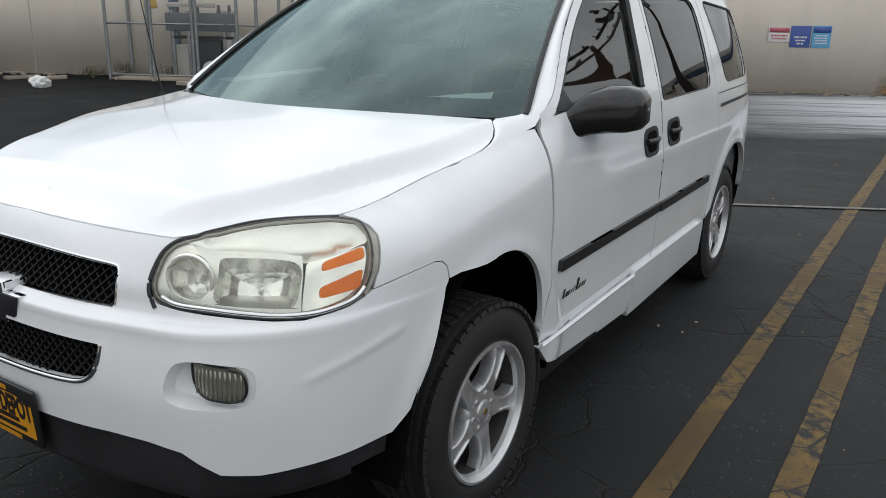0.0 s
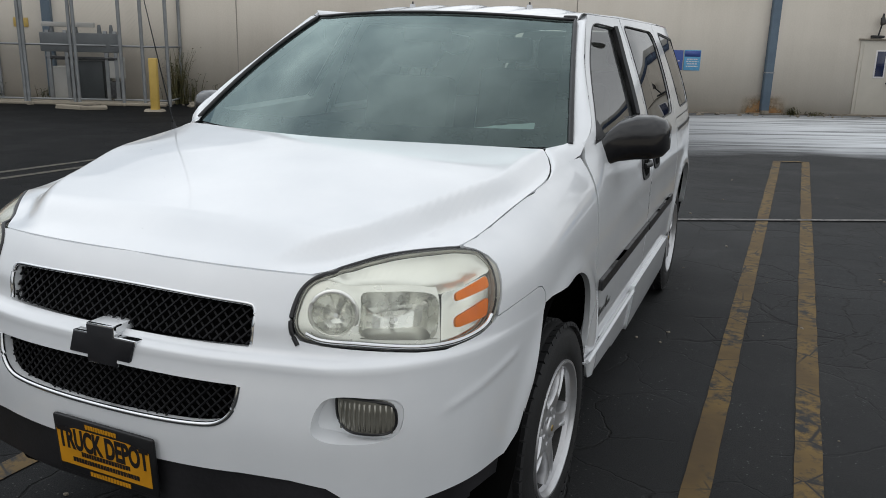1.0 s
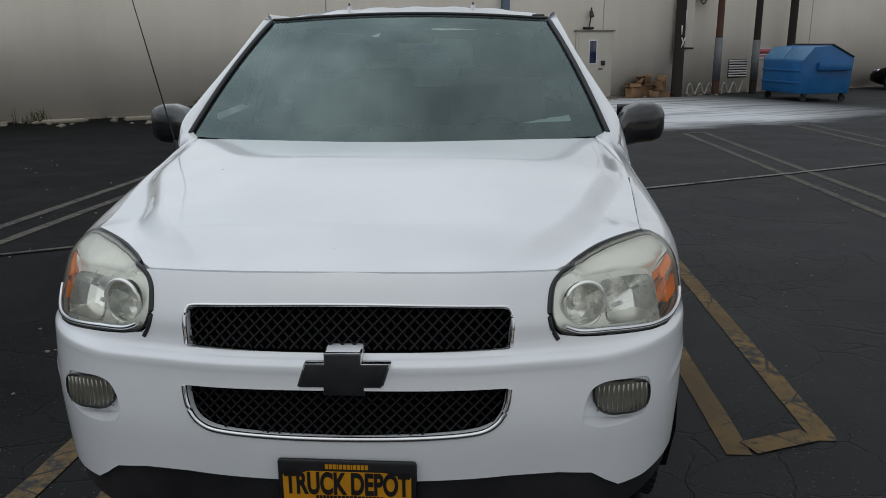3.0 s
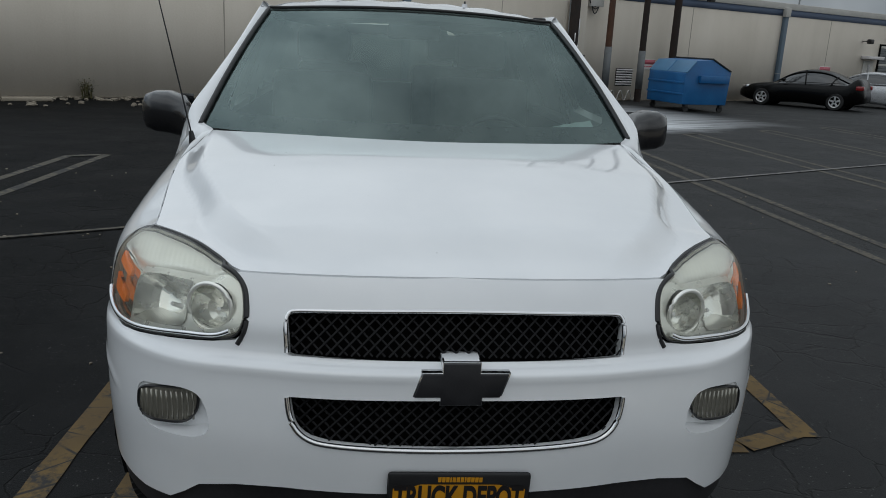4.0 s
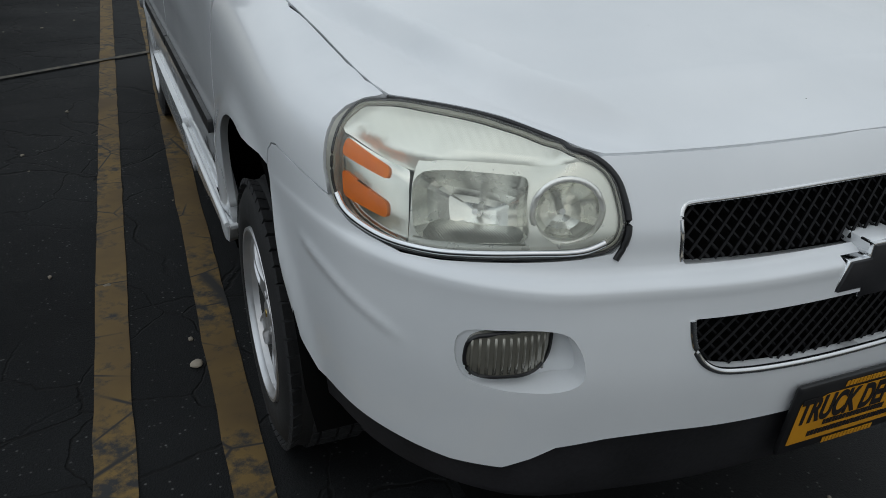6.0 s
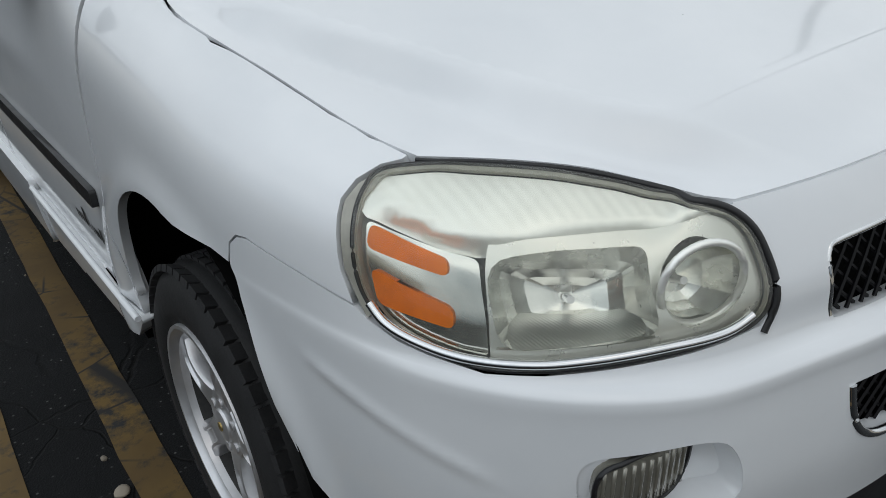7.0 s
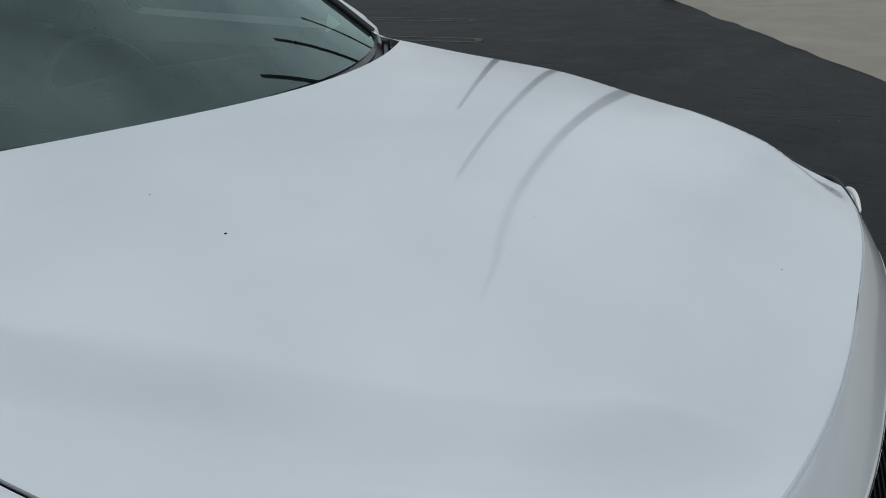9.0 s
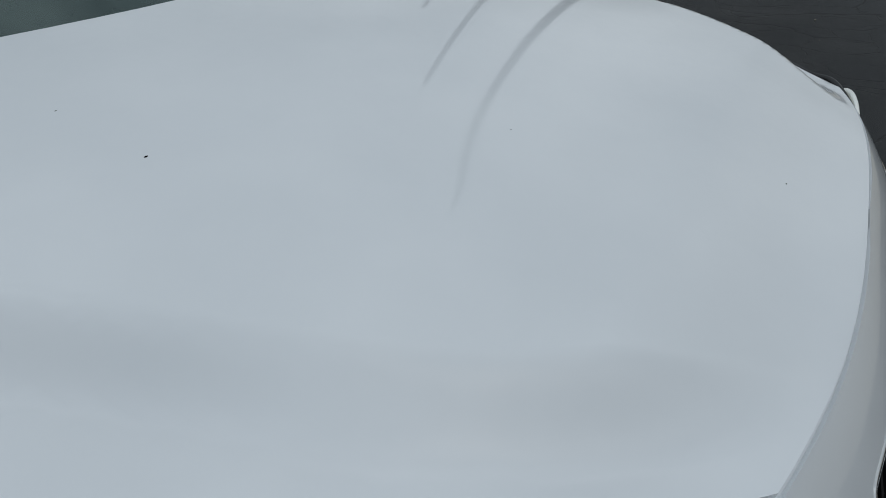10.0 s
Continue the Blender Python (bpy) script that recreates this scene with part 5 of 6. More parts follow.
def small_trim():
    # aerial on the fender
    base = Vector((-.772, 1.225, 1.145))
    tip = base + Vector(AERIAL) * .80
    rod("aerial_foot", base - Vector((0, 0, .02)), base + Vector(AERIAL) * .045, .016, BLACK, van, .007, 12)
    rod("aerial", base, tip, .0028, BLACK, van, .0014, 8)
    # wipers lie in the cowl
    for s, x0 in ((1, .44), (1, -.05)):
        pts = []
        for i in range(9):
            t = i / 8
            a = (x0 + .20 - .62 * t) / .752
            q = Vector(screen(max(min(a, .98), -.98), -.070 + .02 * math.sin(t * math.pi)))
            pts.append(q + Vector((0, -.012, .006)))
        tube("wiper_blade", pts, .006, BLACK, van, 6)
        a = (x0 + .24) / .752
        foot = glass_bottom(min(a, .98)) + Vector((0, -.02, -.006))
        tube("wiper_arm", [foot, foot.lerp(pts[4], .5) + Vector((0, -.004, .004)), pts[4] + Vector((0, 0, .004))], .007, BLACK, van, 6)
        rod("wiper_pivot", foot - Vector((0, 0, .03)), foot + Vector((0, 0, .014)), .014, BLACK, van, .010, 10)
    # two roof rack stubs and the dark corner cap
    for a in (-.50, .42):
        q = Vector(roof_pt(a, 2.45))
        rod("rack_stub", q - Vector((0, 0, .006)), q + Vector((0, 0, .014)), .016, ALLOY, van, .012, 10)
        rod("rack_stub", q, q + Vector((0, 0, .026)), .006, BLACK, van, .004, 8)
    q = Vector(roof_pt(.93, 2.0))
    box("roof_cap", (q.x - .028, q.y - .012, q.z - .004), (q.x + .028, q.y + .02, q.z + .014), BLACK, van, .006)


AERIAL = (-0.198, -0.03, 0.979)
small_trim()


def cabin():
    # dashboard
    bm = bmesh.new()
    prof = [(1.15, 1.10), (1.30, 1.135), (1.62, 1.150), (1.76, 1.135), (1.80, 1.08), (1.78, .95), (1.70, .75), (1.55, .60)]
    rows = []
    for x in (-.78, -.6, -.3, 0, .3, .6, .78):
        rows.append([bm.verts.new((x, y, z + .02 * math.exp(-((x - .38) / .16)**2) * (1 if 1.5 < y < 1.8 else 0))) for y, z in prof])
    for a, b in zip(rows, rows[1:]):
        for j in range(len(prof) - 1):
            bm.faces.new((a[j], b[j], b[j + 1], a[j + 1]))
    bmesh.ops.recalc_face_normals(bm, faces=bm.faces)
    part("dashboard", bm, DASH, van)
    wheel = [Vector((.38 + .185 * math.cos(a), 1.93 + .06 * math.sin(a), 1.03 + .175 * math.sin(a))) for a in [2 * math.pi * i / 32 for i in range(32)]]
    tube("steering_wheel", wheel, .014, BLACK, van, 8, True)
    tube("steering_wheel", [wheel[0], Vector((.38, 1.90, 1.03)), wheel[16]], .02, BLACK, van, 8)
    rod("steering_column", (.38, 1.90, 1.03), (.38, 1.66, .95), .035, BLACK, van)

    def seat(x, y, wide=.25):
        s = new("seat")
        s.parent = van
        tagged(s, "grey cloth seat with a headrest")
        box("seat_cushion", (x - wide, y - .05, .62), (x + wide, y + .48, .80), FABRIC, s, .05)
        m = Matrix.Translation((x, y + .46, .78)) @ Matrix.Rotation(radians(-12), 4, "X")
        box("seat_back", (-wide, -.06, 0), (wide, .07, .58), FABRIC, s, .05, m=m)
        box("headrest", (-.13, -.05, .62), (.13, .05, .80), FABRIC, s, .04, m=m)
    for x in (-.40, .40):
        seat(x, 2.05)
    for x in (-.40, .40):
        seat(x, 3.75, .24)
    # inside mirror, paper on the dash
    box("inside_mirror", (-.11, 1.90, 1.52), (.11, 1.925, 1.58), BLACK, van, .01)
    bm = bmesh.new()
    rows = []
    for i in range(9):
        k = i / 8
        a = .585 + .255 * k
        top = .128 + .042 * k + (.004 if i in (3, 5) else 0)
        rows.append([bm.verts.new(Vector(screen(a, .085 + (top - .085) * j / 4)) + Vector((0, .012, -.010))) for j in range(5)])
    for a, b in zip(rows, rows[1:]):
        for j in range(4):
            bm.faces.new((a[j], b[j], b[j + 1], a[j + 1]))
    ob = part("paper_sheet", bm, PAPER)
    tagged(ob, "white paper sheet propped inside the minivan windshield", "paper")


PAPER = plain("white_paper", (0.62, 0.68, 0.68), 0.8, spread=0.05)
cabin()


# ---------------------------------------------------------------- the building behind
BLUE_TRIM = varied("weathered_blue_trim_paint", (0.055, 0.085, 0.15), (0.085, 0.12, 0.19), 0.6, 3, 60)
BLUE_PIPE = varied("slate_blue_pipe_paint", (0.075, 0.11, 0.15), (0.11, 0.155, 0.20), 0.55, 3, 50)
CAP = varied("pale_parapet_render", (0.42, 0.41, 0.38), (0.52, 0.51, 0.48), 0.85, 2, 40)
DOOR_PAINT = varied("cream_steel_door_paint", (0.44, 0.41, 0.35), (0.50, 0.465, 0.40), 0.55, 3, 60)
WOOD_DARK = varied("creosoted_pole_wood", (0.010, 0.007, 0.006), (0.035, 0.022, 0.017), 0.85, 5, 60, 0.5, 0.006)
WOOD_RUST = varied("red_brown_pole_wood", (0.045, 0.020, 0.012), (0.12, 0.055, 0.030), 0.8, 4, 60, 0.5, 0.006)
GREY_WRAP = varied("grey_pole_guard", (0.10, 0.11, 0.115), (0.16, 0.17, 0.175), 0.6, 5, 50)
GALV = varied("galvanised_steel", (0.22, 0.23, 0.235), (0.34, 0.35, 0.355), 0.5, 6, 80, metal=0.6)
CARTON = varied("brown_cardboard", (0.17, 0.095, 0.045), (0.27, 0.165, 0.085), 0.85, 3, 60)
CONCRETE = varied("pale_worn_concrete", (0.26, 0.225, 0.175), (0.36, 0.32, 0.255), 0.85, 1.2, 50, 0.3, 0.004)
BOLLARD = varied("yellow_bollard_paint", (0.50, 0.33, 0.07), (0.62, 0.43, 0.11), 0.5, 6, 60)
DUMP_BLUE = varied("blue_dumpster_paint", (0.008, 0.085, 0.24), (0.015, 0.13, 0.34), 0.4, 2.5, 40)
DUMP_LID = varied("blue_plastic_lid", (0.05, 0.15, 0.28), (0.08, 0.21, 0.36), 0.45, 3, 40)
WHITE_SIGN = plain("white_sign_paint", (0.62, 0.60, 0.60), 0.4)
PINK_SIGN = plain("faded_red_sign_paint", (0.42, 0.10, 0.13), 0.45)
NAVY_SIGN = plain("navy_sign_paint", (0.045, 0.085, 0.30), 0.4)
SKY_SIGN = plain("light_blue_sign_paint", (0.10, 0.33, 0.55), 0.4)
WEED = varied("dry_weed", (0.045, 0.050, 0.020), (0.14, 0.12, 0.05), 0.9, 10, 80)
RUBBLE = varied("broken_concrete_and_dirt", (0.12, 0.10, 0.075), (0.28, 0.25, 0.20), 0.9, 6, 60, 0.5, 0.01)
DARK_GLASS = plain("dark_window_glass", (0.010, 0.012, 0.014), 0.05, coat=1.0)


def onwall(u, v=0.0, z=0.0, rz=0.0):
    """A place by the building: u along its face, v out into the lot."""
    return TOWALL @ pose(u, -v, z, 0, 0, rz)


def stand(ob, m):
    ob.matrix_basis = m
    return ob


def building():
    b = box("wall_north", (-70, 0, 0), (26.3, .35, 3.02), WALL, None, 0.0)
    tagged(stand(b, onwall(0)), "long beige painted concrete wall of an industrial building", "wall", kind="structure")
    t = box("wall_stripe", (-70, -.012, 3.02), (26.3, .35, 3.24), BLUE_TRIM, None, 0.0)
    tagged(stand(t, onwall(0)), "dusty blue band under the parapet", "wall", kind="structure")
    c = box("parapet", (-70, -.05, 3.24), (26.35, .40, 3.46), CAP, None, 0.02)
    tagged(stand(c, onwall(0)), "pale parapet cap along the roof edge", "wall", kind="structure")
    r = box("roof_deck", (-70, .40, 3.10), (26.3, 24, 3.22), CAP, None, 0.0)
    tagged(stand(r, onwall(0)), "flat roof of the beige building", "roof", kind="structure")
    e = box("wall_east", (25.95, .35, 0), (26.3, 24, 3.24), WALL, None, 0.0)
    tagged(stand(e, onwall(0)), "beige end wall of the building", "wall", kind="structure")
    bm = bmesh.new()
    rnd = random.Random(4)
    u = -30.0
    while u < 26:
        w = rnd.uniform(.5, 2.4)
        hh, dd = rnd.uniform(.015, .05), rnd.uniform(.04, .16)
        box_bm(bm, u, -dd, 0, u + w * .95, 0.0, hh, .008, 1)
        u += w
    ft = part("wall_footing", bm, RUBBLE, None, angle=40)
    tagged(stand(ft, onwall(0, .004)), "uneven dirty footing strip at the wall base", "footing", kind="structure")
    # vertical joints between the tilt-up panels
    bm = bmesh.new()
    for u in [-66 + 7.8 * i for i in range(12)]:
        box_bm(bm, u - .012, -.004, 0.05, u + .012, .004, 3.0, 0, 1)
    j = part("trim", bm, varied("joint_filler", (0.30, 0.275, 0.235), (0.36, 0.33, 0.285), 0.9), None, smooth=False)
    tagged(stand(j, onwall(0)), "filled joints between the wall panels", "joint", kind="structure")


building()


def downspout(u, lean=0.0, top=3.24):
    d = thing("downspout", "square slate blue rain downspout on the wall", "downspout", "downspouts")
    d.matrix_basis = onwall(u)
    box("pipe", (-.10, -.13, .10), (.10, -.002, 3.0), BLUE_PIPE, d, .012)
    box("collar", (-.108, -.138, .98), (.108, .0, 1.01), GALV, d, .003)
    box("head", (-.14, -.17, 2.98), (.14, -.014, top + .06), CAP if u > 10 else BLUE_PIPE, d, .02)
    box("shoe", (-.09, -.16, .0), (.09, -.02, .10), RUBBLE, d, .02)


for u in (1.12, 16.85, 25.95, -15.55):
    downspout(u)


def stain(u, w, h):
    n = Nodes("rust_stain")
    sep = n.add("ShaderNodeSeparateXYZ")
    n.link(n.place(), sep.inputs[0])
    up = n.step(sep.outputs["Z"], h, 0.0)
    ax = n.calc("ABSOLUTE", sep.outputs["X"])
    ac = n.step(ax, w, 0.05)
    fac = n.calc("MULTIPLY", n.calc("MULTIPLY", up, ac), n.step(n.noise(7.0, 5.0), 0.25, 0.65))
    n.set(Base_Color=n.mix(fac, (0.30, 0.20, 0.10), (0.22, 0.075, 0.012)), Roughness=0.9, Alpha=n.step(fac, 0.02, 0.35, 0.0, 1.0))
    bm = bmesh.new()
    bm.faces.new([bm.verts.new(p) for p in ((-w, 0, .03), (w, 0, .03), (w, 0, h), (-w, 0, h))])
    ob = part("rust_stain", bm, n.mat, None, smooth=False)
    tagged(stand(ob, onwall(u, .004)), "orange rust stain on the wall under the downspout", "stain", kind="structure")


stain(1.12, .62, .50)


def sign(u0, z0, u1, z1, mat, label, rows, ink=None, head=None):
    s = thing("wall_sign", label, "sign")
    s.matrix_basis = onwall((u0 + u1) / 2, 0, (z0 + z1) / 2)
    w, h = (u1 - u0) / 2, (z1 - z0) / 2
    box("board", (-w, -.022, -h), (w, -.002, h), mat, s, .004)
    bm = bmesh.new()
    for y, hw, hh in rows:
        x = -hw
        rnd = random.Random(int(1000 * (y + 2)))
        while x < hw:
            wd = rnd.uniform(.02, .07)
            box_bm(bm, x, -.0245, y * h - hh, min(x + wd, hw), -.022, y * h + hh, 0, 1)
            x += wd + .014
    tagged(part("writing", bm, ink or WHITE_SIGN, s, smooth=False), kind="stuff")
    if head:
        box("head_panel", (-w * .94, -.0240, h * head[0]), (w * .94, -.021, h * .92), head[1], s, 0)


sign(-1.90, 1.11, -1.44, 1.43, WHITE_SIGN, "faded red and white notice board on the wall", [(-.15, .18, .018), (-.55, .15, .018)], PINK_SIGN, (.25, PINK_SIGN))
sign(-1.42, 1.0, -.99, 1.46, NAVY_SIGN, "navy blue notice board with white writing", [(-.05, .14, .016), (-.35, .10, .016), (-.65, .07, .016)])
sign(-.96, 1.0, -.56, 1.47, SKY_SIGN, "light blue notice board with white writing", [(.1, .13, .012), (-.12, .15, .012), (-.35, .12, .012), (-.6, .14, .012)], head=(.35, NAVY_SIGN))
sign(9.86, .98, 10.48, 1.30, WHITE_SIGN, "faded red and white parking notice on the wall", [(-.4, .22, .025)], PINK_SIGN, (.0, PINK_SIGN))
sign(19.45, .90, 20.2, 1.32, WHITE_SIGN, "faded red and white parking notice on the wall", [(-.35, .25, .03)], PINK_SIGN, (.1, PINK_SIGN))
sign(23.75, 2.45, 25.45, 3.30, WHITE_SIGN, "large white company board over the roller door", [(-.15, .42, .06), (-.62, .62, .05)], plain("green_sign_ink", (0.05, 0.14, 0.09), 0.5))


def steel_door():
    d = thing("door_1", "closed cream steel door with a narrow window", "door", kind="structure")
    d.matrix_basis = onwall(3.93)
    box("door_frame", (-.60, -.020, .03), (.60, -.002, 1.80), DOOR_PAINT, d, .006)
    box("door_leaf", (-.52, -.034, .03), (.52, -.018, 1.73), DOOR_PAINT, d, .006)
    box("door_header", (-.66, -.05, 1.80), (.66, -.004, 1.84), RUBBLE, d, .006)
    box("window_frame", (-.20, -.044, .92), (.08, -.033, 1.58), WHITE_SIGN, d, .004)
    box("pane", (-.165, -.050, .96), (.045, -.043, 1.55), plain("dark_blue_door_pane", (0.012, 0.018, 0.055), 0.15, coat=0.5), d, .002)
    box("lock_box", (.22, -.075, .90), (.34, -.030, 1.02), BLACK, d, .01)
    rod("handle", (.12, -.09, .80), (.24, -.09, .80), .018, BLACK, d)
    l = thing("wall_lamp", "small dark floodlight on a bracket over the door", "lamp")
    l.matrix_basis = onwall(3.70, 0, 1.86)
    box("bracket", (-.16, -.08, 0), (.16, -.002, .06), BLACK, l, .02)
    rod("stem", (0, -.06, .05), (.03, -.10, .34), .018, BLACK, l)
    rod("lamp_head", (.03, -.14, .32), (.035, -.08, .46), .065, BLACK, l, .05)
    rod("photocell", (.035, -.09, .46), (.04, -.09, .56), .028, BLACK, l, .02)


steel_door()


def cartons():
    rnd = random.Random(11)
    for u, v, z, w, h, r in ((5.05, .35, 0, .34, .30, 10), (5.40, .30, 0, .42, .36, -12), (5.42, .32, .36, .34, .22, 24), (5.02, .36, .30, .36, .10, -6), (5.80, .40, 0, .30, .24, 30), (6.02, .34, 0, .44, .14, -20), (5.95, .36, .20, .34, .26, 35), (5.62, .55, 0, .26, .22, 5)):
        c = thing("carton", "crushed brown cardboard box in a pile at the wall", "cardboard box", "cartons at the wall")
        c.matrix_basis = onwall(u, v, z, r)
        bm = bmesh.new()
        vs = box_bm(bm, -w / 2, -w * .4, 0, w / 2, w * .4, h, .006, 1)
        for p in bm.verts:
            p.co += Vector((rnd.uniform(-.02, .02), rnd.uniform(-.02, .02), 0 if p.co.z < .01 else rnd.uniform(-.03, .02)))
        part("carton_body", bm, CARTON, c, angle=30)
        m = Matrix.Translation((w / 2, 0, h)) @ Matrix.Rotation(radians(rnd.uniform(-60, 20)), 4, "Y")
        box("flap", (0, -w * .38, -.004), (w * .45, w * .38, .004), CARTON, c, .001, m=m)


cartons()


def utility_pole(x, y, r, mat, height=10.0, guard=None, arms=1, marks=False, cans=0, turn=0):
    p = thing("utility_pole", "tall round wooden utility pole", "utility pole", "utility poles", at=(x, y, 0), turn=turn)
    bm = bmesh.new()
    rnd = random.Random(int(x * 10))
    rings = []
    for i in range(13):
        t = i / 12
        ring = []
        for j in range(16):
            a = 2 * math.pi * j / 16
            rr = r * (1 - .35 * t) * (1 + rnd.uniform(-.02, .02))
            ring.append(bm.verts.new((rr * math.cos(a), rr * math.sin(a), t * height)))
        rings.append(ring)
    for a, b in zip(rings, rings[1:]):
        for j in range(16):
            bm.faces.new((a[j], a[(j + 1) % 16], b[(j + 1) % 16], b[j]))
    bm.faces.new(rings[-1])
    part("shaft", bm, mat, p)
    if guard:
        bm = bmesh.new()
        lathe_bm(bm, [(r * 1.05, guard[0]), (r * 1.06, guard[0]), (r * 1.04, guard[1]), (r * 1.0, guard[1])], 24, "z")
        bmesh.ops.recalc_face_normals(bm, faces=bm.faces)
        part("guard", bm, GREY_WRAP, p)
    for k in range(arms):
        z = height - .5 - 1.1 * k
        box("cross_arm", (-1.2, -r - .06, z), (1.2, -r * .6, z + .11), mat, p, .01)
        for xx in (-1.1, -.55, .55, 1.1):
            rod("insulator", (xx, -r * .8, z + .11), (xx, -r * .8, z + .27), .045, GREY_WRAP, p, .03, 10)
    for k in range(cans):
        s = 1 if k % 2 else -1
        rod("transformer_can", (s * .36, -r * .5, height - 3.3), (s * .36, -r * .5, height - 2.3), .25, GREY_WRAP, p, .25, 18)
    if marks:
        bm = bmesh.new()
        for a, b, c, d in ((-.06, 1.36, .06, 1.62), (.06, 1.36, -.06, 1.62), (-.07, 1.70, -.07, 1.95), (.06, 1.9, .06, 2.35)):
            rod_bm(bm, (a, -r * 1.01, b), (c, -r * 1.01, d), .016, None, 6)
        part("paint_mark", bm, WHITE_SIGN, p)
    return p


def wall_xy(u, v):
    q = onwall(u, v).translation
    return q.x, q.y


utility_pole(*wall_xy(6.40, .55), .155, WOOD_DARK, 10.5, None, 2, True, 1, TURN)
utility_pole(*wall_xy(7.92, .45), .105, WOOD_RUST, 9.0, (.42, 1.62), 1, turn=TURN)
utility_pole(*wall_xy(9.32, .50), .105, WOOD_DARK, 9.5, (.40, 1.55), 1, turn=TURN)
utility_pole(*wall_xy(10.75, .45), .125, WOOD_DARK, 10.0, None, 1, turn=TURN)
# the line of poles that goes on along the far side of the lot
for px, py, hh, cc in ((16.5, 4.2, 15.0, 0), (21.7, 8.0, 14.0, 0), (33.8, 15.3, 13.0, 0)):
    utility_pole(px, py, .17, WOOD_DARK, hh, None, 0, False, cc, 95)


def meter_gear():
    g = thing("meter_cabinet", "beige electric cabinet with conduits and hanging cables", "electric cabinet")
    g.matrix_basis = onwall(7.05)
    box("cabinet_body", (-.35, -.24, 1.35), (.10, -.002, 3.0), WALL, g, .02)
    box("junction_box", (.22, -.22, 2.75), (.75, -.002, 3.2), CAP, g, .02)
    rod("conduit", (-.42, -.07, .9), (-.42, -.07, 3.3), .03, GALV, g)
    box("cabinet_shelf", (-.38, -.26, 1.30), (.13, -.002, 1.35), BLACK, g, .005)
    for i, (a, b, d) in enumerate(((.2, .65, .55), (.28, .55, .35), (.1, .75, .42))):
        tube("cable", [Vector((a + (b - a) * t, -.20, 3.1 - d * 4 * t * (1 - t))) for t in [k / 10 for k in range(11)]], .016, BLACK, g, 6)


meter_gear()


def louvre():
    v = thing("wall_vent", "black and white slatted louvre vent low on the wall", "vent")
    v.matrix_basis = onwall(9.13, 0, .45)
    box("backing", (-.36, -.012, 0), (.36, -.002, .54), DARK, v, 0)
    for i in range(7):
        m = Matrix.Translation((0, -.02, .05 + i * .075)) @ Matrix.Rotation(radians(35), 4, "X")
        box("slat", (-.35, -.02, -.016), (.35, .02, .016), WHITE_SIGN, v, .002, m=m)


louvre()


def bike_rack(u):
    pts = []
    for i in range(60):
        t = i / 59
        pts.append(Vector((t * 1.1, -.25, .18 + .15 * math.sin(t * math.pi * 6))))
    k = thing("bike_rack", "low wavy grey tube bicycle rack by the wall", "bike rack", "bike racks")
    k.matrix_basis = onwall(u)
    tube("rack_tube", pts, .02, CAP, k, 6)
    for x in (.0, 1.1):
        rod("rack_foot", (x, -.25, 0), (x, -.25, .2), .02, CAP, k)


bike_rack(7.05)
bike_rack(8.35)


def roller_door():
    d = thing("door_2", "closed grey roller shutter door", "roller door", kind="structure")
    d.matrix_basis = onwall(24.4)
    box("door_frame", (-1.02, -.03, .02), (1.02, -.002, 2.30), DARK, d, .01)
    for i in range(22):
        z = .03 + i * .10
        box("slat", (-.93, -.055, z), (.93, -.028, z + .092), GREY_WRAP if i % 7 else CAP, d, .012)
    e = thing("door_3", "narrow cream door under a small hood", "door", kind="structure")
    e.matrix_basis = onwall(22.75)
    box("door_leaf", (-.36, -.03, .02), (.36, -.002, 1.62), CAP, e, .006)
    box("pane", (-.05, -.036, .75), (.12, -.029, 1.45), DARK_GLASS, e, .002)
    box("door_hood", (-.55, -.35, 1.68), (.55, -.002, 1.80), WHITE_SIGN, e, .02)
    for u, z in ((22.1, 2.36), (12.4, 3.3), (24.1, 3.52)):
        l = thing("wall_light", "small dark floodlight fixed high on the wall", "lamp", "wall lights")
        l.matrix_basis = onwall(u, 0, z)
        box("arm", (-.02, -.30, -.02), (.02, -.06 if z > 3 else -.002, .02), BLACK, l, .004)
        box("lamp_head", (-.12, -.42, -.10), (.12, -.24, .08), BLACK if z < 3.4 else CAP, l, .03)
    a = thing("roof_aerial", "small grey aerial mast with dipoles on the roof", "aerial")
    a.matrix_basis = onwall(17.9, -.2, 3.46)
    rod("mast", (0, 0, 0), (0, 0, .75), .03, GALV, a)
    rod("boom", (-.4, 0, .45), (.4, 0, .45), .025, GALV, a)
    for x in (-.38, 0, .38):
        rod("dipole", (x, 0, .38), (x, 0, .68), .02, GALV, a)
    p = thing("roof_pipe", "rusty pipe lying on the parapet", "pipe")
    p.matrix_basis = onwall(10.6, -.1, 3.46)
    rod("pipe_run", (-2.5, 0, .06), (2.5, 0, .06), .055, WOOD_RUST, p)


roller_door()


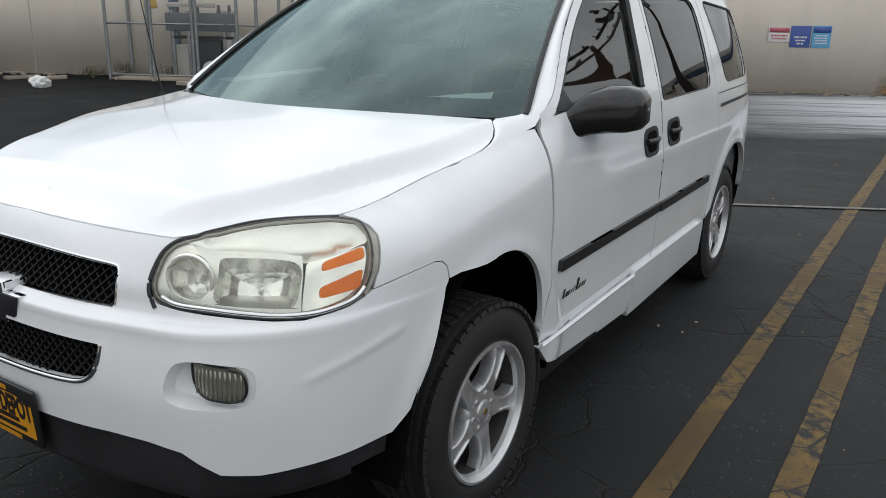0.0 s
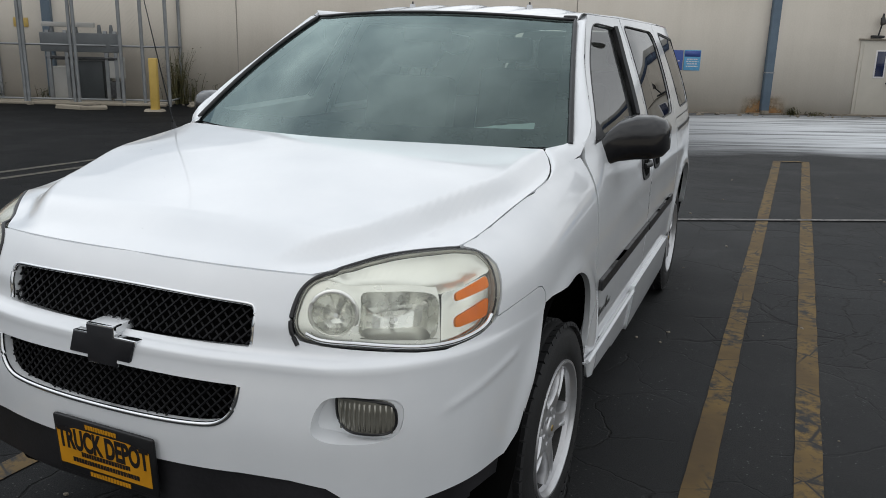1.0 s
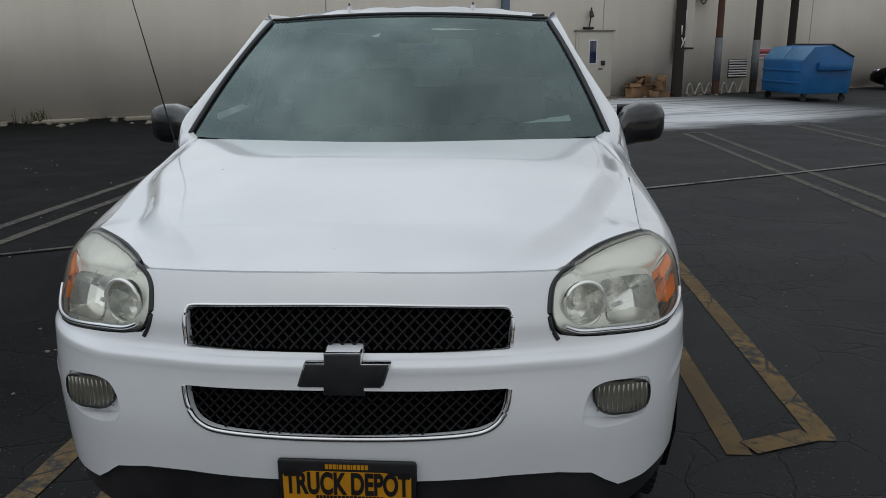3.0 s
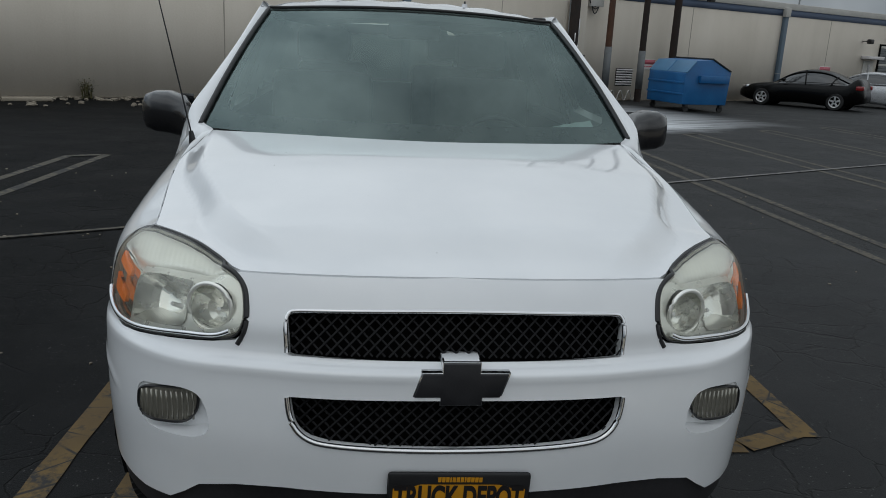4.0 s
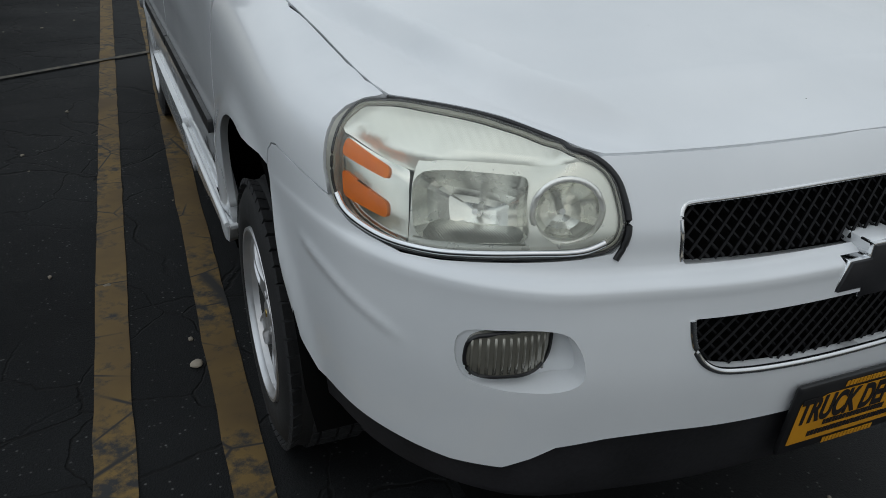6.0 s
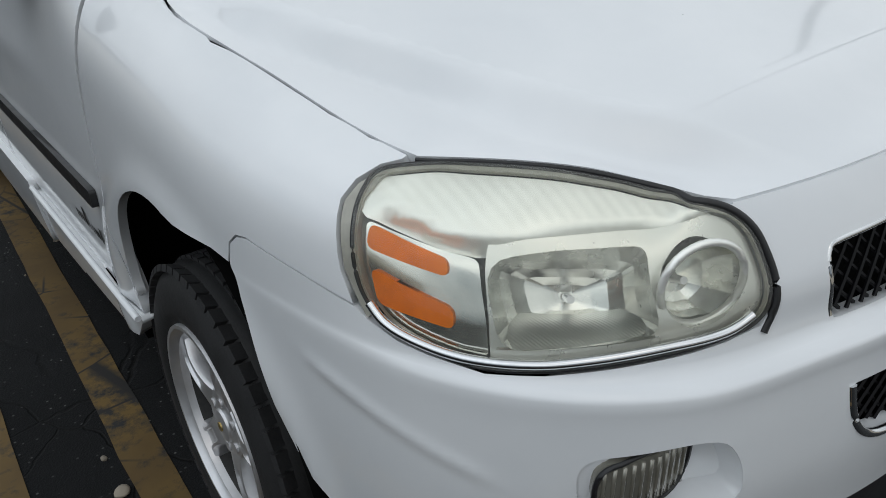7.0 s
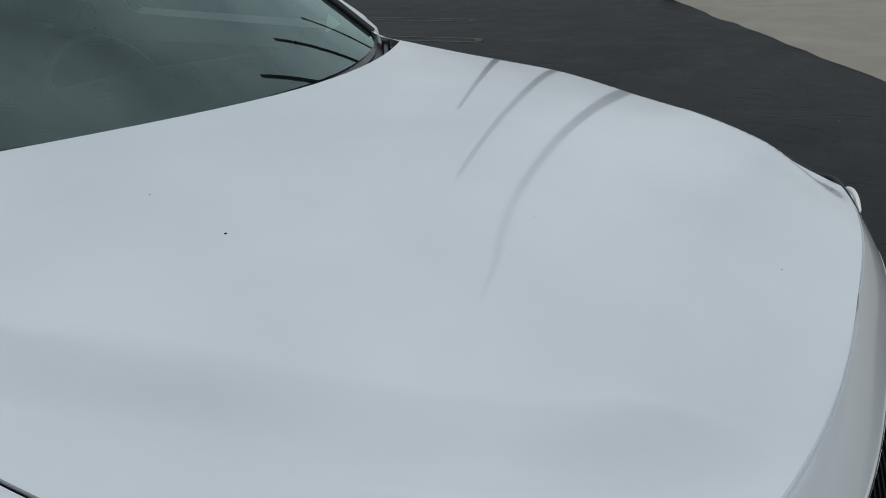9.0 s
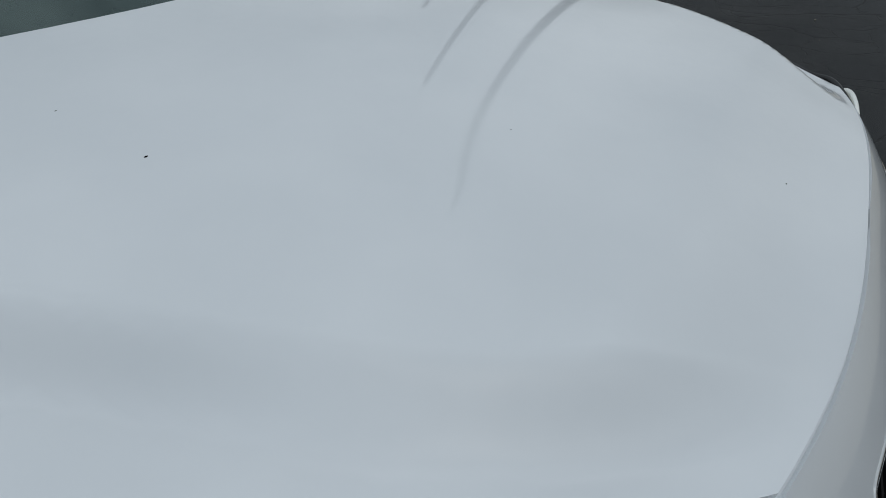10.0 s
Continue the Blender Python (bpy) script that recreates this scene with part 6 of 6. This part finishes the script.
def dumpster():
    d = thing("dumpster", "blue steel dumpster with sloped lids on wheels", "dumpster")
    d.matrix_basis = pose(9.05, 20.35, 0, 0, 0, -78)
    # cross section: low front, peak, falling back
    prof = [(-.72, .20), (-.72, 1.02), (-.42, 1.36), (.10, 1.40), (.74, 1.08), (.68, .20)]
    L = .88
    bm = bmesh.new()
    a = [bm.verts.new((-L, y, z)) for y, z in prof]
    b = [bm.verts.new((L, y, z)) for y, z in prof]
    bm.faces.new(a)
    bm.faces.new(list(reversed(b)))
    for i in range(len(prof)):
        j = (i + 1) % len(prof)
        bm.faces.new((a[i], b[i], b[j], a[j]))
    bmesh.ops.recalc_face_normals(bm, faces=bm.faces)
    bmesh.ops.bevel(bm, geom=list(bm.edges), offset=.02, segments=2, profile=.5, affect="EDGES")
    part("bin_body", bm, DUMP_BLUE, d, angle=30)
    for s in (-1, 1):
        lid = box("lid", (s * .47 - .45, -.20, -.012), (s * .47 + .45, .22, .012), DUMP_LID, d, .01, m=Matrix.Translation((0, -.57, 1.19)) @ Matrix.Rotation(radians(48.5), 4, "X"))
    box("lid_edge", (-L - .02, -.02, -.02), (L + .02, .70, .02), BLACK, d, .01, m=Matrix.Translation((0, .10, 1.42)) @ Matrix.Rotation(radians(-26.5), 4, "X"))
    for s in (-1, 1):
        box("fork_pocket", (s * (L + .06) - .06, -.30, .78), (s * (L + .06) + .06, .62, .98), DUMP_BLUE, d, .02)
        for y in (-.55, .55):
            rod("caster", (s * .8 - .03, y, .085), (s * .8 + .03, y, .085), .085, BLACK, d, None, 16)
            box("caster_fork", (s * .8 - .05, y - .04, .10), (s * .8 + .05, y + .04, .22), BLACK, d, .01)
    for z in (.45, .75):
        box("rib", (-L, -.745, z), (L, -.715, z + .05), DUMP_BLUE, d, .008)


dumpster()


# ---------------------------------------------------------------- parked cars
def sedan(name, label, m, paint, scale=1.0, bright=True):
    c = thing(name, label, "car", "parked cars")
    c.matrix_basis = m @ Matrix.Scale(scale, 4)
    # x runs from the nose to the tail
    belt = herm([-2.25, -2.0, -1.2, -.8, .9, 1.6, 2.2, 2.27], [.58, .70, .85, .89, .92, .94, .86, .60])
    half = herm([-2.27, -2.0, -1.3, 0, 1.5, 2.1, 2.27], [.55, .76, .86, .88, .86, .74, .56])
    low = herm([-2.27, -1.9, 0, 1.9, 2.27], [.30, .20, .20, .22, .34])
    bm = bmesh.new()
    rows = []
    n = 46
    for i in range(n + 1):
        x = -2.27 + 4.54 * i / n
        w, zb, z0 = half(x), belt(x), low(x)
        ring = [(0, z0), (w * .85, z0), (w * .98, z0 + .12), (w, (z0 + zb) / 2), (w * .985, zb - .10), (w * .93, zb - .02), (w * .6, zb + .025), (0, zb + .035)]
        full = ring + [(-y, z) for y, z in reversed(ring[1:-1])]
        rows.append([bm.verts.new((x, y, z)) for y, z in full])
    k = len(rows[0])
    for a, b in zip(rows, rows[1:]):
        for j in range(k):
            bm.faces.new((a[j], b[j], b[(j + 1) % k], a[(j + 1) % k]))
    bm.faces.new(rows[0])
    bm.faces.new(rows[-1])
    bmesh.ops.recalc_face_normals(bm, faces=bm.faces)
    part("car_body", bm, paint, c, angle=60)
    # cabin: glass with a painted roof and pillars
    roof = herm([-.95, -.5, 0, .5, 1.0, 1.5, 1.85], [.91, 1.20, 1.38, 1.41, 1.34, 1.12, .95])

    def shell(nm, mat, z_from, grow):
        bm = bmesh.new()
        rows = []
        for i in range(31):
            x = -.95 + 2.8 * i / 30
            zr = roof(x) + grow
            zb = belt(x) - .03
            zf = zb + (zr - zb) * z_from
            t0, t1 = z_from, 1.0
            y0, y1 = half(x) * (.93 - .27 * t0) + grow, half(x) * .68 + grow
            rows.append([bm.verts.new(p) for p in ((x, y0, zf), (x, (y0 + y1) / 2 + .02, (zf + zr) / 2), (x, y1, zr - .03), (x, y1 * .8, zr), (x, 0, zr + .02), (x, -y1 * .8, zr), (x, -y1, zr - .03), (x, -(y0 + y1) / 2 - .02, (zf + zr) / 2), (x, -y0, zf))])
        for a, b in zip(rows, rows[1:]):
            for j in range(8):
                bm.faces.new((a[j], b[j], b[j + 1], a[j + 1]))
        bmesh.ops.recalc_face_normals(bm, faces=bm.faces)
        return part(nm, bm, mat, c, angle=50)
    shell("car_window", DARK_GLASS, 0.0, 0.0)
    shell("car_roof", paint, .80, .012)
    for s in (-1, 1):
        for x0, x1 in ((.22, .14), (1.12, 1.30)):
            pts = []
            for i in range(6):
                t = i / 5
                x = x0 + (x1 - x0) * t
                zb, zr = belt(x) - .02, roof(x)
                pts.append(Vector((x, s * (half(x) * (.93 - .25 * t) + .012), zb + (zr - zb) * t)))
            tube("car_pillar", pts, .028, paint, c, 6)
        tube("sill_line", [Vector((-.9, s * .885, .93)), Vector((.3, s * .895, .965)), Vector((1.6, s * .86, .99))], .012, paint, c, 6)
        box("car_mirror", (-.62, s * .98 - .09, .96), (-.48, s * .98 + .09, 1.08), paint, c, .04)
        box("tail_lamp", (1.95, s * .70 - .12, .78), (2.24, s * .70 + .10, .94), RED_LENS, c, .04)
        box("head_lamp", (-2.16, s * .64 - .12, .60), (-1.80, s * .64 + .12, .74), CHROME, c, .04)
    for x in (-1.33, 1.34):
        for s in (-1, 1):
            w = new("car_wheel")
            w.parent = c
            w.matrix_basis = Matrix.Translation((x, s * .79, .315)) @ Matrix.Rotation(radians(90 * s), 4, "Z")
            bm = bmesh.new()
            lathe_bm(bm, [(.20, -.1), (.29, -.1), (.315, -.07), (.315, .07), (.29, .1), (.21, .1), (.20, .08)], 32)
            bmesh.ops.recalc_face_normals(bm, faces=bm.faces)
            part("tyre", bm, RUBBER, w, angle=50)
            bm = bmesh.new()
            lathe_bm(bm, [(.001, .06), (.19, .05), (.21, .06)], 32)
            part("rim_back", bm, DARK, w)
            for q in range(5):
                bm = bmesh.new()
                box_bm(bm, .05, -.035, .03, .095, .035, .205, .012, 1, Matrix.Rotation(2 * math.pi * q / 5, 4, "X"))
                part("rim_spoke", bm, ALLOY if bright else BLACK, w, angle=40)
            bm = bmesh.new()
            lathe_bm(bm, [(.17, .07), (.20, .098), (.212, .098), (.212, .08)], 32)
            part("rim", bm, ALLOY if bright else BLACK, w)
            bm = bmesh.new()
            lathe_bm(bm, [(.001, .02), (.36, .02), (.36, -.12)], 28)
            part("wheel_arch", bm, DARK, w)
    return c


CAR_BLACK = plain("black_car_paint", (0.002, 0.002, 0.002), 0.3, coat=0.2)
CAR_BLACK.node_tree.nodes["Principled BSDF"].inputs["Specular IOR Level"].default_value = 0.12
CAR_SILVER = plain("silver_white_car_paint", (0.50, 0.51, 0.53), 0.3, 0.2, coat=1.0)
sedan("sedan", "black sedan parked in front of the building", pose(14.67, 23.98, 0, 0, 0, -45), CAR_BLACK, .86)
sedan("sedan", "silver sedan parked behind the black one", pose(17.95, 25.68, 0, 0, 0, -45), CAR_SILVER, .86, bright=False)
sedan("sedan", "dark violet car parked at the far end of the wall", pose(25.3, 33.4, 0, 0, 0, 53), plain("dark_violet_car_paint", (0.03, 0.022, 0.04), 0.3, coat=1.0))


# ---------------------------------------------------------------- far building and gate
def far_building():
    b = thing("warehouse", "lower beige warehouse with a dark roof band", "building")
    b.matrix_basis = onwall(30.3, -1.5, 0, -6)
    bm = bmesh.new()
    box_bm(bm, 0, 0, 0, 34, .3, 3.35)
    part("wall", bm, WALL, b, smooth=False)
    bm = bmesh.new()
    box_bm(bm, -.3, 0, 0, 0, 16, 3.35)
    part("side_wall", bm, DOOR_PAINT, b, smooth=False)
    box("roof", (-.35, -.05, 3.35), (34.1, 16, 3.52), BLUE_TRIM, b, .02)
    for x in (5.5, 13.0, 21.0):
        w = new("window")
        w.parent = b
        box("frame", (x - .95, -.03, 1.05), (x + .95, .0, 2.45), WHITE_SIGN, w, .01)
        box("pane", (x - .85, -.042, 1.15), (x + .85, -.028, 2.35), DARK_GLASS, w, .004)
    g = thing("metal_gate", "rusty steel pipe gate between the buildings", "gate")
    g.matrix_basis = onwall(26.6, -.2)
    for x in (.0, 1.1, 2.3, 3.4):
        rod("gate_post", (x, 0, 0), (x, 0, 2.0), .045, WOOD_RUST, g)
    for z in (.25, 1.75, 1.95):
        rod("gate_rail", (0, 0, z), (3.4, 0, z), .03, WOOD_RUST, g)
    bm = bmesh.new()
    for i in range(34):
        rod_bm(bm, (i * .1 + .05, .0, .25), (i * .1 + .05, .0, 1.75), .006, None, 5)
    part("gate_bars", bm, WOOD_RUST, g)
    box("gate_notice", (1.2, -.02, .95), (1.45, -.004, 1.45), NAVY_SIGN, g, .004)


far_building()


# ---------------------------------------------------------------- fenced switch gear
def switchgear():
    f = thing("fence", "galvanised chain link fence round electrical gear", "fence")
    f.matrix_basis = onwall(-16.7)
    D = 1.15
    for x, y in ((0, -D), (.99, -D), (1.06, -D), (2.02, -D), (2.11, -D), (3.05, -D), (3.5, -D), (4.02, -D), (0, -.05), (4.02, -.05)):
        rod("fence_post", (x, y, 0), (x, y, 2.9), .038, GALV, f, None, 10)
    for z in (.12, 1.25, 2.85):
        rod("fence_rail", (0, -D, z), (2.75, -D, z), .022, GALV, f, None, 8)
        rod("fence_rail", (2.85, -D, z), (4.02, -D, z), .022, GALV, f, None, 8)
        for x in (0, 4.02):
            rod("fence_rail", (x, -D, z), (x, -.05, z), .022, GALV, f, None, 8)
    bm = bmesh.new()
    for i in range(-28, 41):
        for s in (1, -1):
            x0 = i * .1
            a, b = (x0, .1), (x0 + s * 2.75, 2.85)
            p, q = Vector((a[0], -D, a[1])), Vector((b[0], -D, b[1]))
            t0 = max(0, min(1, ((0 if s > 0 else 4.02) - p.x) / (q.x - p.x)))
            t1 = max(0, min(1, ((4.02 if s > 0 else 0) - p.x) / (q.x - p.x)))
            if t1 > t0:
                rod_bm(bm, p.lerp(q, t0), p.lerp(q, t1), .0011, None, 3, False)
    part("chain_link", bm, GALV, f, smooth=False)
    t = thing("transformer", "dark green grey transformer under a steel frame", "transformer")
    t.matrix_basis = onwall(-14.5)
    box("tank", (-.28, -.72, .08), (.30, -.20, .92), plain("dark_transformer_paint", (0.022, 0.028, 0.03), 0.5), t, .03)
    for x in (-.8, -.42, .42, .62):
        box("frame_leg", (x - .04, -.80, 0), (x + .04, -.72, 1.55), GALV, t, .008)
    box("frame_beam", (-.95, -.82, 1.10), (.70, -.70, 1.50), GREY_WRAP, t, .02)
    box("frame_beam", (-.85, -.80, .93), (.66, -.72, 1.0), BLACK, t, .01)
    for x in (-.7, -.2, .3, .55):
        rod("bushing", (x, -.75, 1.5), (x, -.75, 1.68), .05, GREY_WRAP, t, .03)
    box("bus_duct", (-.9, -.80, 1.62), (.2, -.68, 1.72), CAP, t, .01)
    box("control_box", (.40, -.78, .55), (.72, -.50, 1.0), CAP, t, .02)
    box("control_box", (.42, -.78, .12), (.70, -.52, .48), BLACK, t, .02)
    box("side_cabinet", (-.86, -.60, .08), (-.50, -.15, .78), CAP, t, .02)
    s = box("pad", (-16.6, -1.25, 0), (-12.75, -.15, .06), CONCRETE, None, .015)
    tagged(stand(s, onwall(0)), "pale concrete pad under the electrical gear", "slab", kind="structure")
    n = thing("wall_sign", "small yellow warning plate on the wall", "sign")
    n.matrix_basis = onwall(-16.15, 0, 1.7)
    box("board", (-.16, -.02, -.10), (.16, -.002, .10), BOLLARD, n, .004)


switchgear()


def bollard(x, y):
    b = thing("bollard", "square yellow painted bollard leaning slightly", "bollard", at=(x, y, 0))
    bm = bmesh.new()
    box_bm(bm, -.075, -.075, 0, .075, .075, 1.05, .008, 2, Matrix.Rotation(radians(TURN), 4, "Z"))
    bmesh.ops.recalc_face_normals(bm, faces=bm.faces)
    bmesh.ops.rotate(bm, cent=(0, 0, 0), matrix=Matrix.Rotation(radians(1.0), 3, "Y"), verts=bm.verts)
    part("post", bm, BOLLARD, b, angle=40)
    bm = bmesh.new()
    rnd = random.Random(3)
    pts = [(math.cos(a) * (.22 + rnd.uniform(-.05, .06)), math.sin(a) * (.2 + rnd.uniform(-.05, .05))) for a in [2 * math.pi * i / 12 for i in range(12)]]
    top = [bm.verts.new((p[0] * .9, p[1] * .9, .035)) for p in pts]
    low = [bm.verts.new((p[0], p[1], 0)) for p in pts]
    bm.faces.new(top)
    for i in range(12):
        j = (i + 1) % 12
        bm.faces.new((low[i], low[j], top[j], top[i]))
    bmesh.ops.recalc_face_normals(bm, faces=bm.faces)
    part("footing", bm, CONCRETE, b, angle=40)


bollard(-10.3, 11.47)


def rocks(name, label, spots, mat, seed, squash=.6):
    """Loose lumps of uneven shape."""
    rnd = random.Random(seed)
    bm = bmesh.new()
    for x, y, r in spots:
        vs = bmesh.ops.create_icosphere(bm, subdivisions=2, radius=r)["verts"]
        o = Vector((rnd.uniform(0, 50), rnd.uniform(0, 50), 0))
        sx, sy = rnd.uniform(.7, 1.5), rnd.uniform(.7, 1.3)
        for v in vs:
            k = 1 + .45 * noise.noise(v.co / r * 1.3 + o)
            v.co = Vector((v.co.x * k * sx + x, v.co.y * k * sy + y, max((v.co.z * k * squash + r * squash * .55), 0)))
    ob = part(name, bm, mat, None, angle=45)
    return tagged(ob, label, "debris", kind="stuff")


def along_wall(us, v0, v1, r0, r1, seed, n):
    rnd = random.Random(seed)
    out = []
    for _ in range(n):
        q = onwall(rnd.uniform(*us), rnd.uniform(v0, v1)).translation
        out.append((q.x, q.y, rnd.uniform(r0, r1)))
    return out


rocks("rubble", "small broken concrete and dirt along the wall base", along_wall((-12.4, 8), .05, .7, .015, .06, 5, 130) + along_wall((-10, -4), .3, 2.0, .02, .08, 6, 40) + along_wall((-22, -12), .1, 1.4, .02, .09, 7, 60), RUBBLE, 8)
rocks("gravel", "pale loose stones scattered on the asphalt", [(random.Random(i).uniform(-6, 6), random.Random(i + 999).uniform(-1, 9), random.Random(i + 77).uniform(.004, .011)) for i in range(260)], RUBBLE, 9)
rocks("pebble", "flat pale stone on the asphalt by the stripe", [(-1.025, 1.34, .02)], CONCRETE, 3, .4)


def kerb_piece(u, v, length, rz):
    k = thing("wheel_stop", "broken pale concrete wheel stop lying by the wall", "wheel stop", "wheel stops")
    k.matrix_basis = onwall(u, v, 0, rz)
    bm = bmesh.new()
    box_bm(bm, -length / 2, -.07, 0, length / 2, .07, .09, .02, 2)
    rnd = random.Random(int(u * 7))
    for p in bm.verts:
        p.co += Vector((rnd.uniform(-.02, .02), rnd.uniform(-.01, .01), -rnd.uniform(0, .012) if p.co.z > .02 else 0))
    part("concrete_bar", bm, CONCRETE, k, angle=40)


for u, v, ln, rz in ((-11.6, 1.0, 1.5, -14), (-11.1, .75, 1.4, -14), (-14.4, 2.2, .6, -20), (-13.9, 2.3, .5, 20), (-17.9, 1.7, .8, 50), (-18.5, 1.7, .7, 55), (-9.4, .8, .8, 6), (-7.8, .9, .9, -4)):
    kerb_piece(u, v, ln, rz)


def weeds(u, v, h, n, spread, seed):
    rnd = random.Random(seed)
    w = thing("weed_clump", "dry grey green weeds growing at the wall", "weed", "weeds at the wall")
    w.matrix_basis = onwall(u, v)
    bm = bmesh.new()
    for _ in range(n):
        a, l = rnd.uniform(0, 6.28), h * rnd.uniform(.5, 1.0)
        x0, y0 = rnd.gauss(0, spread * .4), rnd.gauss(0, spread * .3)
        lean = rnd.uniform(.05, .45)
        prev = None
        for k in range(5):
            t = k / 4
            c = Vector((x0 + math.cos(a) * lean * l * t * t, y0 + math.sin(a) * lean * l * t * t * .6, l * t))
            wd = .010 * (1 - t) + .003
            s = Vector((-math.sin(a), math.cos(a), 0)) * wd
            row = (bm.verts.new(c - s), bm.verts.new(c + s))
            if prev:
                bm.faces.new((prev[0], prev[1], row[1], row[0]))
            prev = row
            if k > 0:
                for _ in range(2):
                    b = rnd.uniform(0, 6.28)
                    d = Vector((math.cos(b), math.sin(b), rnd.uniform(-.1, .6))) * rnd.uniform(.03, .07)
                    e = Vector((-d.y, d.x, 0)) * .3
                    bm.faces.new([bm.verts.new(c), bm.verts.new(c + d * .5 + e), bm.verts.new(c + d), bm.verts.new(c + d * .5 - e)])
    tagged(part("stem", bm, WEED, w, smooth=False), kind="stuff")


for i, (u, v, h, n, sp) in enumerate(((-12.75, .3, 1.25, 70, .30), (-12.5, .35, .7, 30, .3), (-11.9, .2, .45, 14, .12), (-11.3, .2, .22, 20, .2), (-16.9, .3, .4, 26, .3), (-17.6, .3, .22, 30, .5), (-20.4, .3, .25, 20, .4), (-15.5, .5, .35, 26, .25), (-6.6, .2, .42, 30, .12), (1.8, .15, .18, 24, .15), (2.3, .12, .08, 20, .4), (-9.9, .5, .3, 24, .4))):
    weeds(u, v, h, n, sp, 20 + i)


def bag():
    b = thing("plastic_bag", "crumpled white plastic bag on the asphalt", "bag", at=(-13.6, 8.5, 0))
    bm = bmesh.new()
    bmesh.ops.create_icosphere(bm, subdivisions=4, radius=.17)
    for v in bm.verts:
        k = 1 + .35 * noise.noise(v.co * 9) + .2 * noise.noise(v.co * 22)
        v.co = Vector((v.co.x * 1.25 * k, v.co.y * k, max(v.co.z * k * .8 + .09, 0)))
    part("bag_film", bm, plain("white_plastic_film", (0.65, 0.65, 0.64), 0.4), b)


bag()


# concrete strip along the open side of the lot
def apron():
    d = Vector((.907, .421, 0)).normalized()
    nrm = Vector((d.y, -d.x, 0))
    o = Vector((7.6, .08, 0))
    bm = bmesh.new()
    rows = []
    for i in range(90):
        s = -26 + i * .6
        p = o + d * s
        e = .12 * noise.noise(Vector((s * .9, 3, 0))) + .05 * noise.noise(Vector((s * 4, 7, 0)))
        rows.append([bm.verts.new((p + nrm * (w if w > 0 else e)) + Vector((0, 0, z))) for w, z in ((0, .004), (.12, .018), (3.6, .03), (7.4, .03), (7.5, .004))])
    for a, b in zip(rows, rows[1:]):
        for j in range(4):
            bm.faces.new((a[j], b[j], b[j + 1], a[j + 1]))
    bmesh.ops.recalc_face_normals(bm, faces=bm.faces)
    for f in bm.faces:
        if f.normal.z < 0:
            f.normal_flip()
    ob = part("pavement", bm, CONCRETE, None, angle=40)
    tagged(ob, "pale beige worn concrete strip beside the asphalt", "concrete", kind="structure")


apron()
